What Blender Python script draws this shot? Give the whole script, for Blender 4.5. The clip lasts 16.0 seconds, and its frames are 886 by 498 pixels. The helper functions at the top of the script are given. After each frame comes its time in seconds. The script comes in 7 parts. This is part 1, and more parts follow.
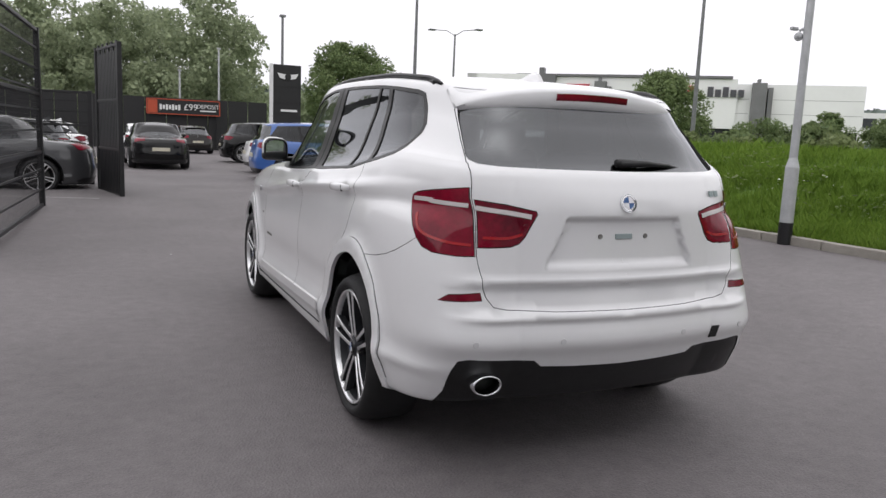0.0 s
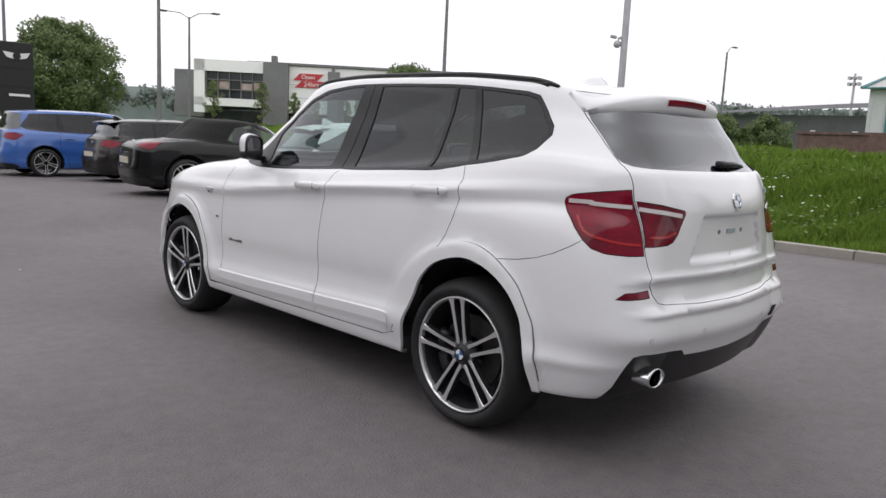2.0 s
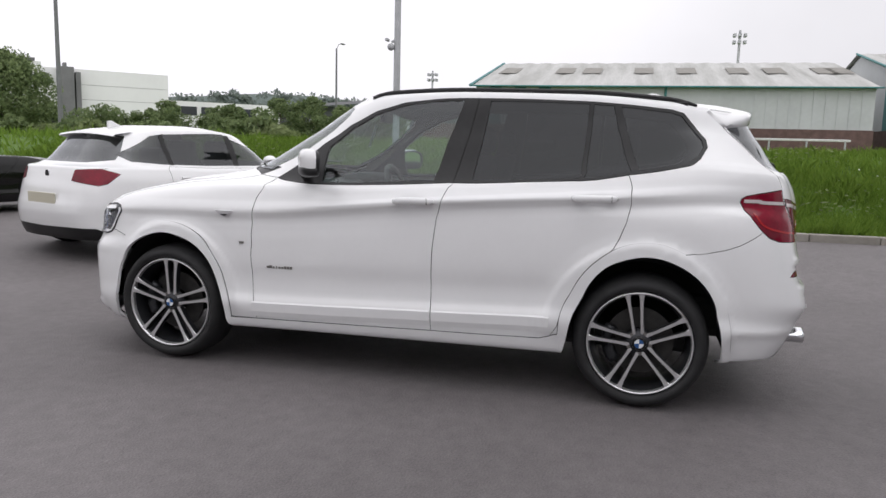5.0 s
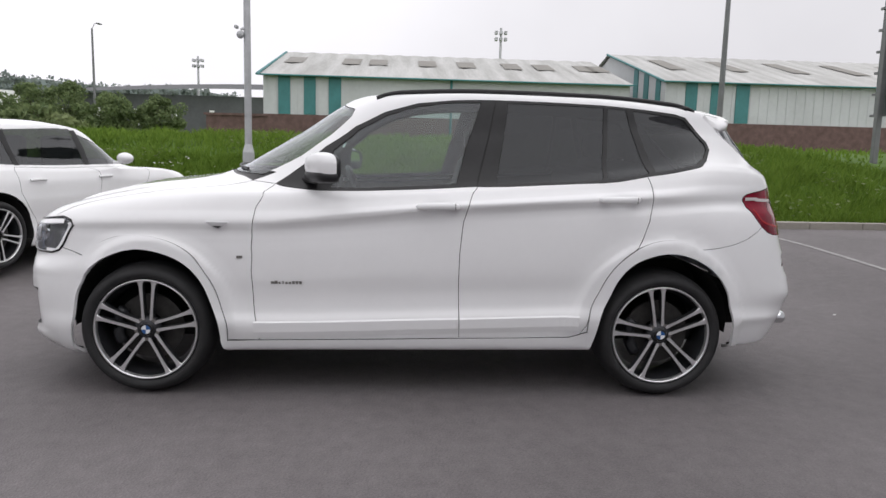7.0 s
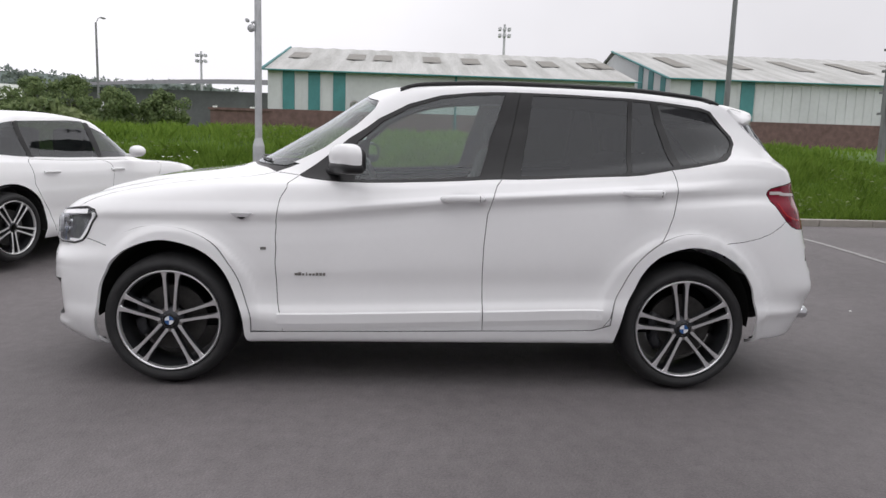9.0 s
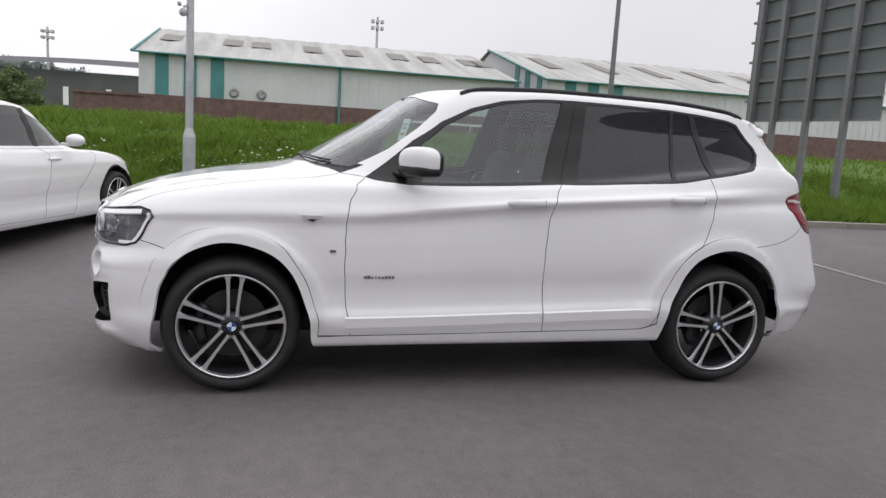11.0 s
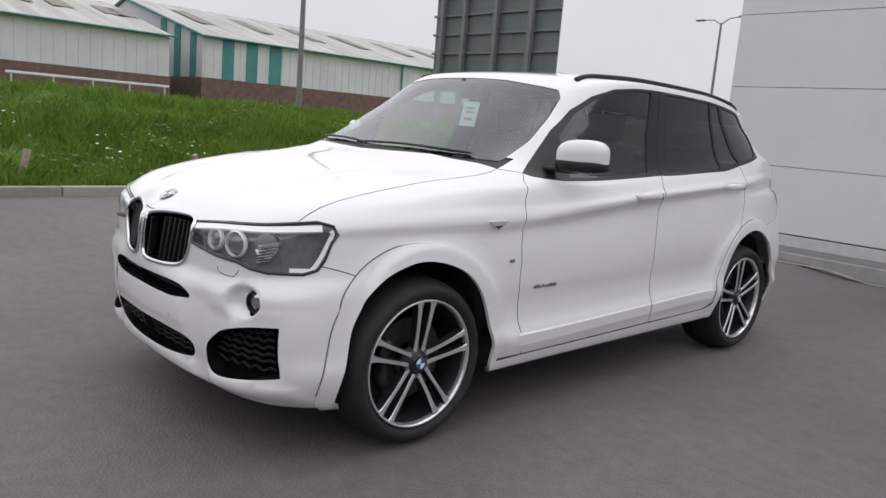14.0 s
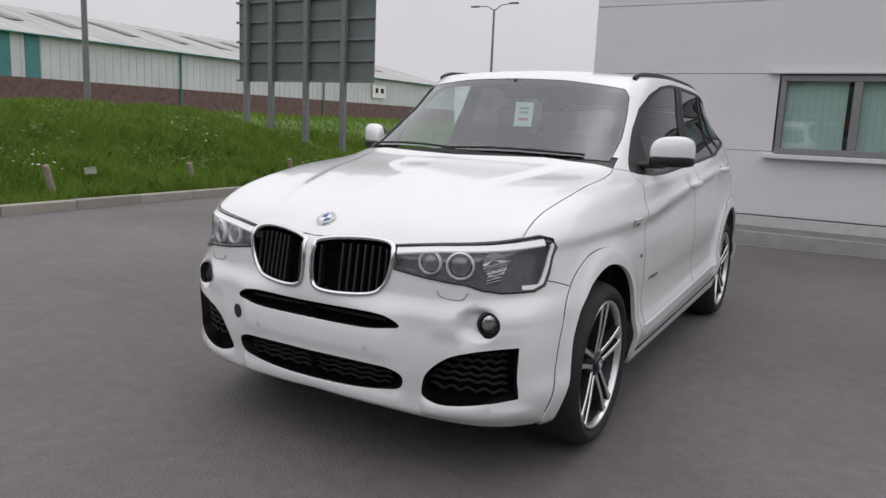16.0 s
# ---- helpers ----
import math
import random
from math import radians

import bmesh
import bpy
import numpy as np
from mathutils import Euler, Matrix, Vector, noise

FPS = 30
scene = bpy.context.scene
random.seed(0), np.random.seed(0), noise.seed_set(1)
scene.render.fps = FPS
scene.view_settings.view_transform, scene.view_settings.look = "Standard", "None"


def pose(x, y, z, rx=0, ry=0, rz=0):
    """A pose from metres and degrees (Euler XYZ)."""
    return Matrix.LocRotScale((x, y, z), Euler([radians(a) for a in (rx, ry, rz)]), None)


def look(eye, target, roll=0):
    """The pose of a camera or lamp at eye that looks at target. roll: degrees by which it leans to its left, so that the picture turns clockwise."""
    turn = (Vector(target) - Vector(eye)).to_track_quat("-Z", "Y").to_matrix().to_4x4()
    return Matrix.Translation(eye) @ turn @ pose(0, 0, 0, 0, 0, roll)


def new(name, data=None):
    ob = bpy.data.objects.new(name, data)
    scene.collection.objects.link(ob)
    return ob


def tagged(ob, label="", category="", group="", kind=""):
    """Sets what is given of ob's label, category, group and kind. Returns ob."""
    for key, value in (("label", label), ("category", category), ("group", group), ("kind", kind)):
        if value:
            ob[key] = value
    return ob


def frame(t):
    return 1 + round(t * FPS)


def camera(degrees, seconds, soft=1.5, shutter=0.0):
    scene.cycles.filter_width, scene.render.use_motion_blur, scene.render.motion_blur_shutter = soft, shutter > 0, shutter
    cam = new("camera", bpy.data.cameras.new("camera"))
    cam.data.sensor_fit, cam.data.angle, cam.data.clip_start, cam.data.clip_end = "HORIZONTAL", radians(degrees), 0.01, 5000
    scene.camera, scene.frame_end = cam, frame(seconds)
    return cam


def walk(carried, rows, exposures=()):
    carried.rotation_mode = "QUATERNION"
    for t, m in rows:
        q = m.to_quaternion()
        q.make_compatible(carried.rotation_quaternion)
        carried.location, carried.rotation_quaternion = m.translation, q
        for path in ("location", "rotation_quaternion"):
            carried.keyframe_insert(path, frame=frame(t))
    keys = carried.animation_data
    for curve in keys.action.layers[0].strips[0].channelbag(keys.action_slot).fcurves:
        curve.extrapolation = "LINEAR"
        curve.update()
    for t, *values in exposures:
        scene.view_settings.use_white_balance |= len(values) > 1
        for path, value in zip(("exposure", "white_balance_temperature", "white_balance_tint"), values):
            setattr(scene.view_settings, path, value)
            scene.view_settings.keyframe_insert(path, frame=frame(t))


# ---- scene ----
cam = camera(62.0, 16.0)
PATH = [
    (0, (-1.908, -4.717, 1.37), (-1.104, -2.91, 1.07), 2.4),
    (0.5, (-2.287, -4.54, 1.37), (-1.337, -2.804, 1.081), 2.2),
    (1, (-2.631, -4.289, 1.341), (-1.518, -2.655, 1.044), 1.7),
    (1.5, (-2.998, -4.013, 1.355), (-1.753, -2.477, 1.056), 2.3),
    (2, (-3.326, -3.687, 1.343), (-1.926, -2.289, 1.05), 2.8),
    (2.5, (-3.621, -3.328, 1.343), (-2.109, -2.049, 1.061), 3.5),
    (3, (-3.956, -2.977, 1.351), (-2.332, -1.845, 1.066), 2.8),
    (3.5, (-4.252, -2.594, 1.362), (-2.535, -1.611, 1.068), 2.8),
    (4, (-4.599, -2.182, 1.389), (-2.799, -1.364, 1.089), 2.7),
    (4.2, (-4.682, -2.028, 1.355), (-2.852, -1.274, 1.064), 2.4),
    (6.5, (-4.848, -0.154, 1.376), (-2.869, -0.146, 1.088), 1.5),
    (7, (-4.824, 0.051, 1.392), (-2.849, -0.064, 1.105), 1.5),
    (7.5, (-4.822, 0.127, 1.385), (-2.849, -0.003, 1.093), 1.4),
    (8, (-4.817, 0.138, 1.387), (-2.843, 0.041, 1.085), 1.5),
    (10.3, (-4.796, 0.535, 1.331), (-2.828, 0.314, 1.047), 3.7),
    (10.5, (-4.761, 0.806, 1.373), (-2.807, 0.507, 1.068), 3.7),
    (11, (-4.702, 1.26, 1.378), (-2.783, 0.785, 1.079), 3.5),
    (11.5, (-4.508, 1.707, 1.367), (-2.635, 1.069, 1.075), 4.0),
    (12, (-4.272, 2.161, 1.371), (-2.47, 1.344, 1.079), 2.9),
    (12.5, (-3.979, 2.503, 1.347), (-2.249, 1.547, 1.046), 4.0),
    (13, (-3.69, 2.835, 1.336), (-2.05, 1.735, 1.02), 4.3),
    (13.5, (-3.397, 3.088, 1.306), (-1.855, 1.87, 0.935), 4.5),
    (14, (-3.086, 3.363, 1.338), (-1.641, 2.021, 1.007), 4.7),
    (14.5, (-2.764, 3.602, 1.325), (-1.429, 2.153, 0.98), 3.4),
    (15, (-2.42, 3.856, 1.328), (-1.191, 2.313, 0.998), 3.3),
    (15.5, (-2.098, 4.133, 1.323), (-0.998, 2.502, 0.961), 3.0),
    (16, (-1.804, 4.361, 1.334), (-0.821, 2.651, 1.001), 2.4),
]
walk(cam, [(t, look(eye, target, roll)) for t, eye, target, roll in PATH], [(0, 0.02), (11, 0.02), (13, -0.02), (14.5, -0.1), (16, -0.2)])

# ---- light ----
SUN_ELEVATION, SUN_ROTATION = 62.0, 200.0
world = bpy.data.worlds.new("overcast_sky")
world.use_nodes = True
scene.world = world
wt = world.node_tree
wt.nodes.clear()
w_out = wt.nodes.new("ShaderNodeOutputWorld")
w_bg = wt.nodes.new("ShaderNodeBackground")
w_sky = wt.nodes.new("ShaderNodeTexSky")
w_sky.sky_type = "NISHITA"
w_sky.sun_disc = False
w_sky.sun_elevation = radians(SUN_ELEVATION)
w_sky.sun_rotation = radians(SUN_ROTATION)
w_sky.air_density, w_sky.dust_density, w_sky.ozone_density = 1.0, 6.0, 1.0
w_coord = wt.nodes.new("ShaderNodeTexCoord")
w_noise = wt.nodes.new("ShaderNodeTexNoise")
w_noise.inputs["Scale"].default_value = 2.2
w_noise.inputs["Detail"].default_value = 5.0
w_ramp = wt.nodes.new("ShaderNodeMapRange")
w_ramp.inputs["From Min"].default_value, w_ramp.inputs["From Max"].default_value = 0.3, 0.7
w_ramp.inputs["To Min"].default_value, w_ramp.inputs["To Max"].default_value = 0.88, 1.06
# the cloud is thicker, a little darker, towards the warehouses
w_dot = wt.nodes.new("ShaderNodeVectorMath")
w_dot.operation = "DOT_PRODUCT"
w_dot.inputs[1].default_value = (0.55, -0.83, 0.0)
w_fall = wt.nodes.new("ShaderNodeMapRange")
w_fall.interpolation_type = "SMOOTHSTEP"
w_fall.inputs["From Min"].default_value, w_fall.inputs["From Max"].default_value = 0.15, 1.0
w_fall.inputs["To Min"].default_value, w_fall.inputs["To Max"].default_value = 1.0, 0.66
w_both = wt.nodes.new("ShaderNodeMath")
w_both.operation = "MULTIPLY"
wt.links.new(w_coord.outputs["Generated"], w_dot.inputs[0])
wt.links.new(w_dot.outputs["Value"], w_fall.inputs["Value"])
wt.links.new(w_fall.outputs["Result"], w_both.inputs[0])
wt.links.new(w_ramp.outputs["Result"], w_both.inputs[1])
w_hsv = wt.nodes.new("ShaderNodeHueSaturation")
w_hsv.inputs["Saturation"].default_value = 0.0
w_mix = wt.nodes.new("ShaderNodeMixRGB")
w_mix.inputs["Fac"].default_value = 0.82
w_mix.inputs["Color2"].default_value = (9.65, 9.5, 10.0, 1)
w_mul = wt.nodes.new("ShaderNodeMixRGB")
w_mul.blend_type, w_mul.inputs["Fac"].default_value = "MULTIPLY", 1.0
for a, b in ((w_sky.outputs["Color"], w_hsv.inputs["Color"]), (w_hsv.outputs["Color"], w_mix.inputs["Color1"]),
             (w_coord.outputs["Generated"], w_noise.inputs["Vector"]), (w_noise.outputs["Fac"], w_ramp.inputs["Value"]),
             (w_mix.outputs["Color"], w_mul.inputs["Color1"]), (w_both.outputs["Value"], w_mul.inputs["Color2"]),
             (w_mul.outputs["Color"], w_bg.inputs["Color"]), (w_bg.outputs["Background"], w_out.inputs["Surface"])):
    wt.links.new(a, b)
w_bg.inputs["Strength"].default_value = 0.136

sun = new("sun", bpy.data.lights.new("sun", "SUN"))
sun.data.energy, sun.data.angle, sun.data.color = 0.85, radians(170), (1.0, 0.98, 0.95)
sun.matrix_world = pose(0, 0, 40, 90 - SUN_ELEVATION, 0, 180 - SUN_ROTATION)


# ---- materials ----
MATS = {}


def mat(name, color, rough=0.5, metal=0.0, var=0.0, scale=8.0, bump=0.0, bump_scale=None, coat=0.0, spec=0.5, detail=6.0,
        color2=None, alpha=1.0, transmission=0.0, ior=1.45, emit=0.0, per_object=0.0, fine=0.0):
    """A Principled material with two scales of colour variation and fine relief."""
    if name in MATS:
        return MATS[name]
    m = bpy.data.materials.new(name)
    m.use_nodes = True
    t = m.node_tree
    b = t.nodes["Principled BSDF"]
    rgb = tuple(color) + (1,)
    b.inputs["Base Color"].default_value = rgb
    b.inputs["Roughness"].default_value = rough
    b.inputs["Metallic"].default_value = metal
    b.inputs["Coat Weight"].default_value = coat
    b.inputs["Coat Roughness"].default_value = 0.04
    b.inputs["Specular IOR Level"].default_value = spec
    b.inputs["Transmission Weight"].default_value = transmission
    b.inputs["IOR"].default_value = ior
    b.inputs["Alpha"].default_value = alpha
    if emit:
        b.inputs["Emission Color"].default_value = rgb
        b.inputs["Emission Strength"].default_value = emit
    if var or bump or per_object:
        co = t.nodes.new("ShaderNodeTexCoord")
        n1 = t.nodes.new("ShaderNodeTexNoise")
        n1.inputs["Scale"].default_value, n1.inputs["Detail"].default_value = scale, detail
        t.links.new(co.outputs["Object"], n1.inputs["Vector"])
        n2 = t.nodes.new("ShaderNodeTexNoise")
        n2.inputs["Scale"].default_value, n2.inputs["Detail"].default_value = scale * 9.0, 3.0
        t.links.new(co.outputs["Object"], n2.inputs["Vector"])
        add = t.nodes.new("ShaderNodeMath")
        add.operation = "MULTIPLY_ADD"
        add.inputs[1].default_value = 0.4 + fine
        t.links.new(n2.outputs["Fac"], add.inputs[0])
        t.links.new(n1.outputs["Fac"], add.inputs[2])
        last = add.outputs["Value"]
        if per_object:
            info = t.nodes.new("ShaderNodeObjectInfo")
            more = t.nodes.new("ShaderNodeMath")
            more.operation = "MULTIPLY_ADD"
            more.inputs[1].default_value = per_object
            t.links.new(info.outputs["Random"], more.inputs[0])
            t.links.new(last, more.inputs[2])
            last = more.outputs["Value"]
        mp = t.nodes.new("ShaderNodeMapRange")
        mp.inputs["From Min"].default_value = 0.45
        mp.inputs["From Max"].default_value = 0.95 + fine + per_object
        t.links.new(last, mp.inputs["Value"])
        mx = t.nodes.new("ShaderNodeMixRGB")
        second = color2 if color2 else tuple(min(1.0, c * (1 + var)) for c in color)
        first = color if color2 else tuple(c * (1 - var) for c in color)
        mx.inputs["Color1"].default_value = tuple(first) + (1,)
        mx.inputs["Color2"].default_value = tuple(second) + (1,)
        t.links.new(mp.outputs["Result"], mx.inputs["Fac"])
        t.links.new(mx.outputs["Color"], b.inputs["Base Color"])
        if bump:
            n3 = t.nodes.new("ShaderNodeTexNoise")
            n3.inputs["Scale"].default_value = bump_scale or scale * 12
            n3.inputs["Detail"].default_value = 4.0
            t.links.new(co.outputs["Object"], n3.inputs["Vector"])
            bp = t.nodes.new("ShaderNodeBump")
            bp.inputs["Strength"].default_value = bump
            bp.inputs["Distance"].default_value = 0.02
            t.links.new(n3.outputs["Fac"], bp.inputs["Height"])
            t.links.new(bp.outputs["Normal"], b.inputs["Normal"])
    MATS[name] = m
    return m


def glass(name, tint, rough=0.0, clear=0.75, ior=1.5):
    """A thin pane: clear tinted see-through mixed with a mirror that grows towards grazing views."""
    m = bpy.data.materials.new(name)
    m.use_nodes = True
    t = m.node_tree
    t.nodes.clear()
    out = t.nodes.new("ShaderNodeOutputMaterial")
    tr = t.nodes.new("ShaderNodeBsdfTransparent")
    tr.inputs["Color"].default_value = tuple(c * clear for c in tint) + (1,)
    gl = t.nodes.new("ShaderNodeBsdfGlossy")
    gl.inputs["Roughness"].default_value = rough
    gl.inputs["Color"].default_value = (0.95, 0.97, 1.0, 1)
    lw = t.nodes.new("ShaderNodeLayerWeight")
    lw.inputs["Blend"].default_value = 0.5
    pw = t.nodes.new("ShaderNodeMath")
    pw.operation = "POWER"
    pw.inputs[1].default_value = 4.0
    f0 = 1.6 * ((ior - 1) / (ior + 1)) ** 2
    fr = t.nodes.new("ShaderNodeMath")
    fr.operation = "MULTIPLY_ADD"
    fr.inputs[1].default_value, fr.inputs[2].default_value = 1 - f0, f0
    mix = t.nodes.new("ShaderNodeMixShader")
    t.links.new(lw.outputs["Facing"], pw.inputs[0])
    t.links.new(pw.outputs["Value"], fr.inputs[0])
    t.links.new(fr.outputs["Value"], mix.inputs["Fac"])
    t.links.new(tr.outputs["BSDF"], mix.inputs[1])
    t.links.new(gl.outputs["BSDF"], mix.inputs[2])
    t.links.new(mix.outputs["Shader"], out.inputs["Surface"])
    MATS[name] = m
    return m


WHITE = mat("white_car_paint", (0.80, 0.80, 0.81), 0.32, coat=1.0, var=0.015, scale=3.0)
BLACK_TRIM = mat("black_satin_trim", (0.012, 0.012, 0.013), 0.38, var=0.2, scale=30)
GLOSS_BLACK = mat("gloss_black", (0.008, 0.008, 0.009), 0.08, coat=0.5)
SEAM = mat("dark_seam", (0.02, 0.02, 0.02), 0.8)
RUBBER = mat("tyre_rubber", (0.018, 0.018, 0.019), 0.72, var=0.3, scale=14, bump=0.15, bump_scale=300)
ALLOY = mat("machined_alloy", (0.78, 0.78, 0.79), 0.34, metal=0.85, var=0.05, scale=20)
DARK_ALLOY = mat("graphite_alloy", (0.035, 0.036, 0.04), 0.4, metal=0.5, var=0.2, scale=20)
CHROME = mat("chrome", (0.75, 0.76, 0.78), 0.08, metal=1.0)
STEEL = mat("brake_steel", (0.28, 0.27, 0.26), 0.45, metal=0.9, var=0.2, scale=30)
GALV = mat("galvanised_steel", (0.42, 0.43, 0.44), 0.5, metal=0.4, var=0.15, scale=6, bump=0.05)
POST_GREY = mat("grey_post_paint", (0.16, 0.165, 0.17), 0.5, var=0.15, scale=5)
FABRIC = mat("dark_cabin_fabric", (0.018, 0.018, 0.019), 0.85, var=0.3, scale=25)
GLASS_CLEAR = glass("clear_car_glass", (0.78, 0.90, 0.87), clear=0.88, ior=1.55)
GLASS_SCREEN = glass("windscreen_glass", (0.78, 0.90, 0.87), rough=0.05, clear=0.85, ior=1.7)
GLASS_TINT = glass("privacy_glass", (0.35, 0.36, 0.38), clear=0.24, ior=1.42)
GLASS_REAR = glass("rear_glass", (0.42, 0.43, 0.45), clear=0.2, ior=1.75)
LENS = glass("lamp_lens", (0.95, 0.96, 0.98), clear=0.95)
RED_LENS = mat("red_lamp_lens", (0.090, 0.0006, 0.008), 0.08, coat=0.2, spec=0.3, scale=5, color2=(0.240, 0.0015, 0.020), bump=0.0, var=0.3)


# ---- mesh helpers ----
def mesh_of(bm, name, smooth=False):
    me = bpy.data.meshes.new(name)
    bm.to_mesh(me)
    bm.free()
    if smooth:
        me.polygons.foreach_set("use_smooth", [True] * len(me.polygons))
    return me


def part(name, bm, material, parent=None, label="", smooth=False):
    """One bmesh as one mesh object, under a thing or a part."""
    ob = new(name, mesh_of(bm, name, smooth) if isinstance(bm, bmesh.types.BMesh) else bm)
    if material and not ob.data.materials:
        ob.data.materials.append(material)
    if parent:
        ob.parent = parent
    if label:
        ob["label"] = label
    return ob


def empty(name, m, label, category, group="", kind=""):
    ob = new(name)
    ob.matrix_world = m
    ob.empty_display_size = 0.2
    return tagged(ob, label, category, group, kind)


def box(bm, cx, cy, cz, sx, sy, sz, bevel=0.0, m=None):
    """A box by centre and size, edges bevelled if asked."""
    r = bmesh.ops.create_cube(bm, size=1.0, matrix=Matrix.Translation((cx, cy, cz)) @ Matrix.Diagonal((sx, sy, sz, 1)))
    vs = r["verts"]
    if bevel:
        es = list({e for v in vs for e in v.link_edges})
        rb = bmesh.ops.bevel(bm, geom=es, offset=bevel, segments=2, affect="EDGES", profile=0.5)
        vs = list({v for f in rb["faces"] for v in f.verts} | {v for v in vs if v.is_valid})
    if m is not None:
        bmesh.ops.transform(bm, matrix=m, verts=vs)
    return vs


def cyl(bm, p, q, r1, r2=None, seg=12, caps=True):
    """A cone or cylinder from p to q."""
    p, q = Vector(p), Vector(q)
    d = q - p
    m = Matrix.Translation((p + q) / 2) @ d.to_track_quat("Z", "Y").to_matrix().to_4x4()
    return bmesh.ops.create_cone(bm, cap_ends=caps, segments=seg, radius1=r1, radius2=r1 if r2 is None else r2, depth=d.length, matrix=m)["verts"]


def tube(bm, pts, r, seg=8, flat=1.0):
    """A tube swept along points."""
    pts = [Vector(p) for p in pts]
    rings = []
    for i, p in enumerate(pts):
        d = (pts[min(i + 1, len(pts) - 1)] - pts[max(i - 1, 0)]).normalized()
        side = d.cross(Vector((0, 0, 1)))
        side = side.normalized() if side.length > 1e-4 else Vector((1, 0, 0))
        up = side.cross(d)
        rr = r[i] if isinstance(r, (list, tuple)) else r
        rings.append([bm.verts.new(p + side * math.cos(a) * rr + up * math.sin(a) * rr * flat) for a in (2 * math.pi * k / seg for k in range(seg))])
    for a, b in zip(rings, rings[1:]):
        for k in range(seg):
            bm.faces.new((a[k], a[(k + 1) % seg], b[(k + 1) % seg], b[k]))
    bm.faces.new(rings[0][::-1])
    bm.faces.new(rings[-1])


def lathe(bm, profile, seg=48, m=None):
    """A surface turned about x from (x, r) pairs."""
    rings = []
    for x, r in profile:
        rings.append([bm.verts.new((x, r * math.cos(2 * math.pi * k / seg), r * math.sin(2 * math.pi * k / seg))) for k in range(seg)])
    vs = [v for ring in rings for v in ring]
    for a, b in zip(rings, rings[1:]):
        for k in range(seg):
            bm.faces.new((a[k], a[(k + 1) % seg], b[(k + 1) % seg], b[k]))
    if m is not None:
        bmesh.ops.transform(bm, matrix=m, verts=vs)
    return vs


def prism(bm, pts, z0, z1, m=None):
    """A polygon in x, y raised from z0 to z1."""
    lo = [bm.verts.new((x, y, z0)) for x, y in pts]
    hi = [bm.verts.new((x, y, z1)) for x, y in pts]
    n = len(pts)
    fs = [bm.faces.new(lo[::-1]), bm.faces.new(hi)]
    for i in range(n):
        fs.append(bm.faces.new((lo[i], lo[(i + 1) % n], hi[(i + 1) % n], hi[i])))
    bmesh.ops.recalc_face_normals(bm, faces=fs)
    if m is not None:
        bmesh.ops.transform(bm, matrix=m, verts=lo + hi)
    return lo + hi


def sheet(bm, rows):
    """A grid of quads through rows of points."""
    g = [[bm.verts.new(p) for p in row] for row in rows]
    for a, b in zip(g, g[1:]):
        for i in range(len(a) - 1):
            bm.faces.new((a[i], a[i + 1], b[i + 1], b[i]))
    return g


# ---- car bodies: one smooth surface round each half, cut into panels ----
def pchip(xs, ys, q):
    """Monotone cubic through (xs, ys) at q; ys may carry further axes behind the first."""
    xs, ys, q = np.asarray(xs, float), np.asarray(ys, float), np.asarray(q, float)
    if xs[0] > xs[-1]:
        xs, ys = xs[::-1], ys[::-1]
    h = np.diff(xs)
    hh = h.reshape((-1,) + (1,) * (ys.ndim - 1))
    d = np.diff(ys, axis=0) / hh
    w1, w2 = 2 * hh[1:] + hh[:-1], hh[1:] + 2 * hh[:-1]
    with np.errstate(divide="ignore", invalid="ignore"):
        mid = np.where(d[:-1] * d[1:] > 0, (w1 + w2) / (w1 / d[:-1] + w2 / d[1:]), 0.0)
    m = np.concatenate([d[:1], mid, d[-1:]], axis=0)
    i = np.clip(np.searchsorted(xs, q) - 1, 0, len(xs) - 2)
    t = ((q - xs[i]) / h[i]).reshape((-1,) + (1,) * (ys.ndim - 1))
    hi = h[i].reshape(t.shape)
    return ((1 + 2 * t) * (1 - t) ** 2 * ys[i] + t * (1 - t) ** 2 * hi * m[i] + t * t * (3 - 2 * t) * ys[i + 1] + t * t * (t - 1) * hi * m[i + 1])


def smooth(a, b, x):
    t = np.clip((x - a) / (b - a), 0, 1)
    return t * t * (3 - 2 * t)


def inside(poly, p):
    x, y = poly[:, 0], poly[:, 1]
    x2, y2 = np.roll(x, -1), np.roll(y, -1)
    res = np.zeros(len(p), bool)
    for a, b, c, d in zip(x, y, x2, y2):
        if b != d:
            res ^= ((b > p[:, 1]) != (d > p[:, 1])) & (p[:, 0] < (c - a) * (p[:, 1] - b) / (d - b) + a)
    return res


def L(*yz):
    return [("L", y, z) for y, z in yz]


def R(*xz):
    return [("R", x, z) for x, z in xz]


def F(*xz):
    return [("F", x, z) for x, z in xz]


def T(*xy):
    return [("T", x, y) for x, y in xy]


def W(*xz):
    return [("W", x, z) for x, z in xz]


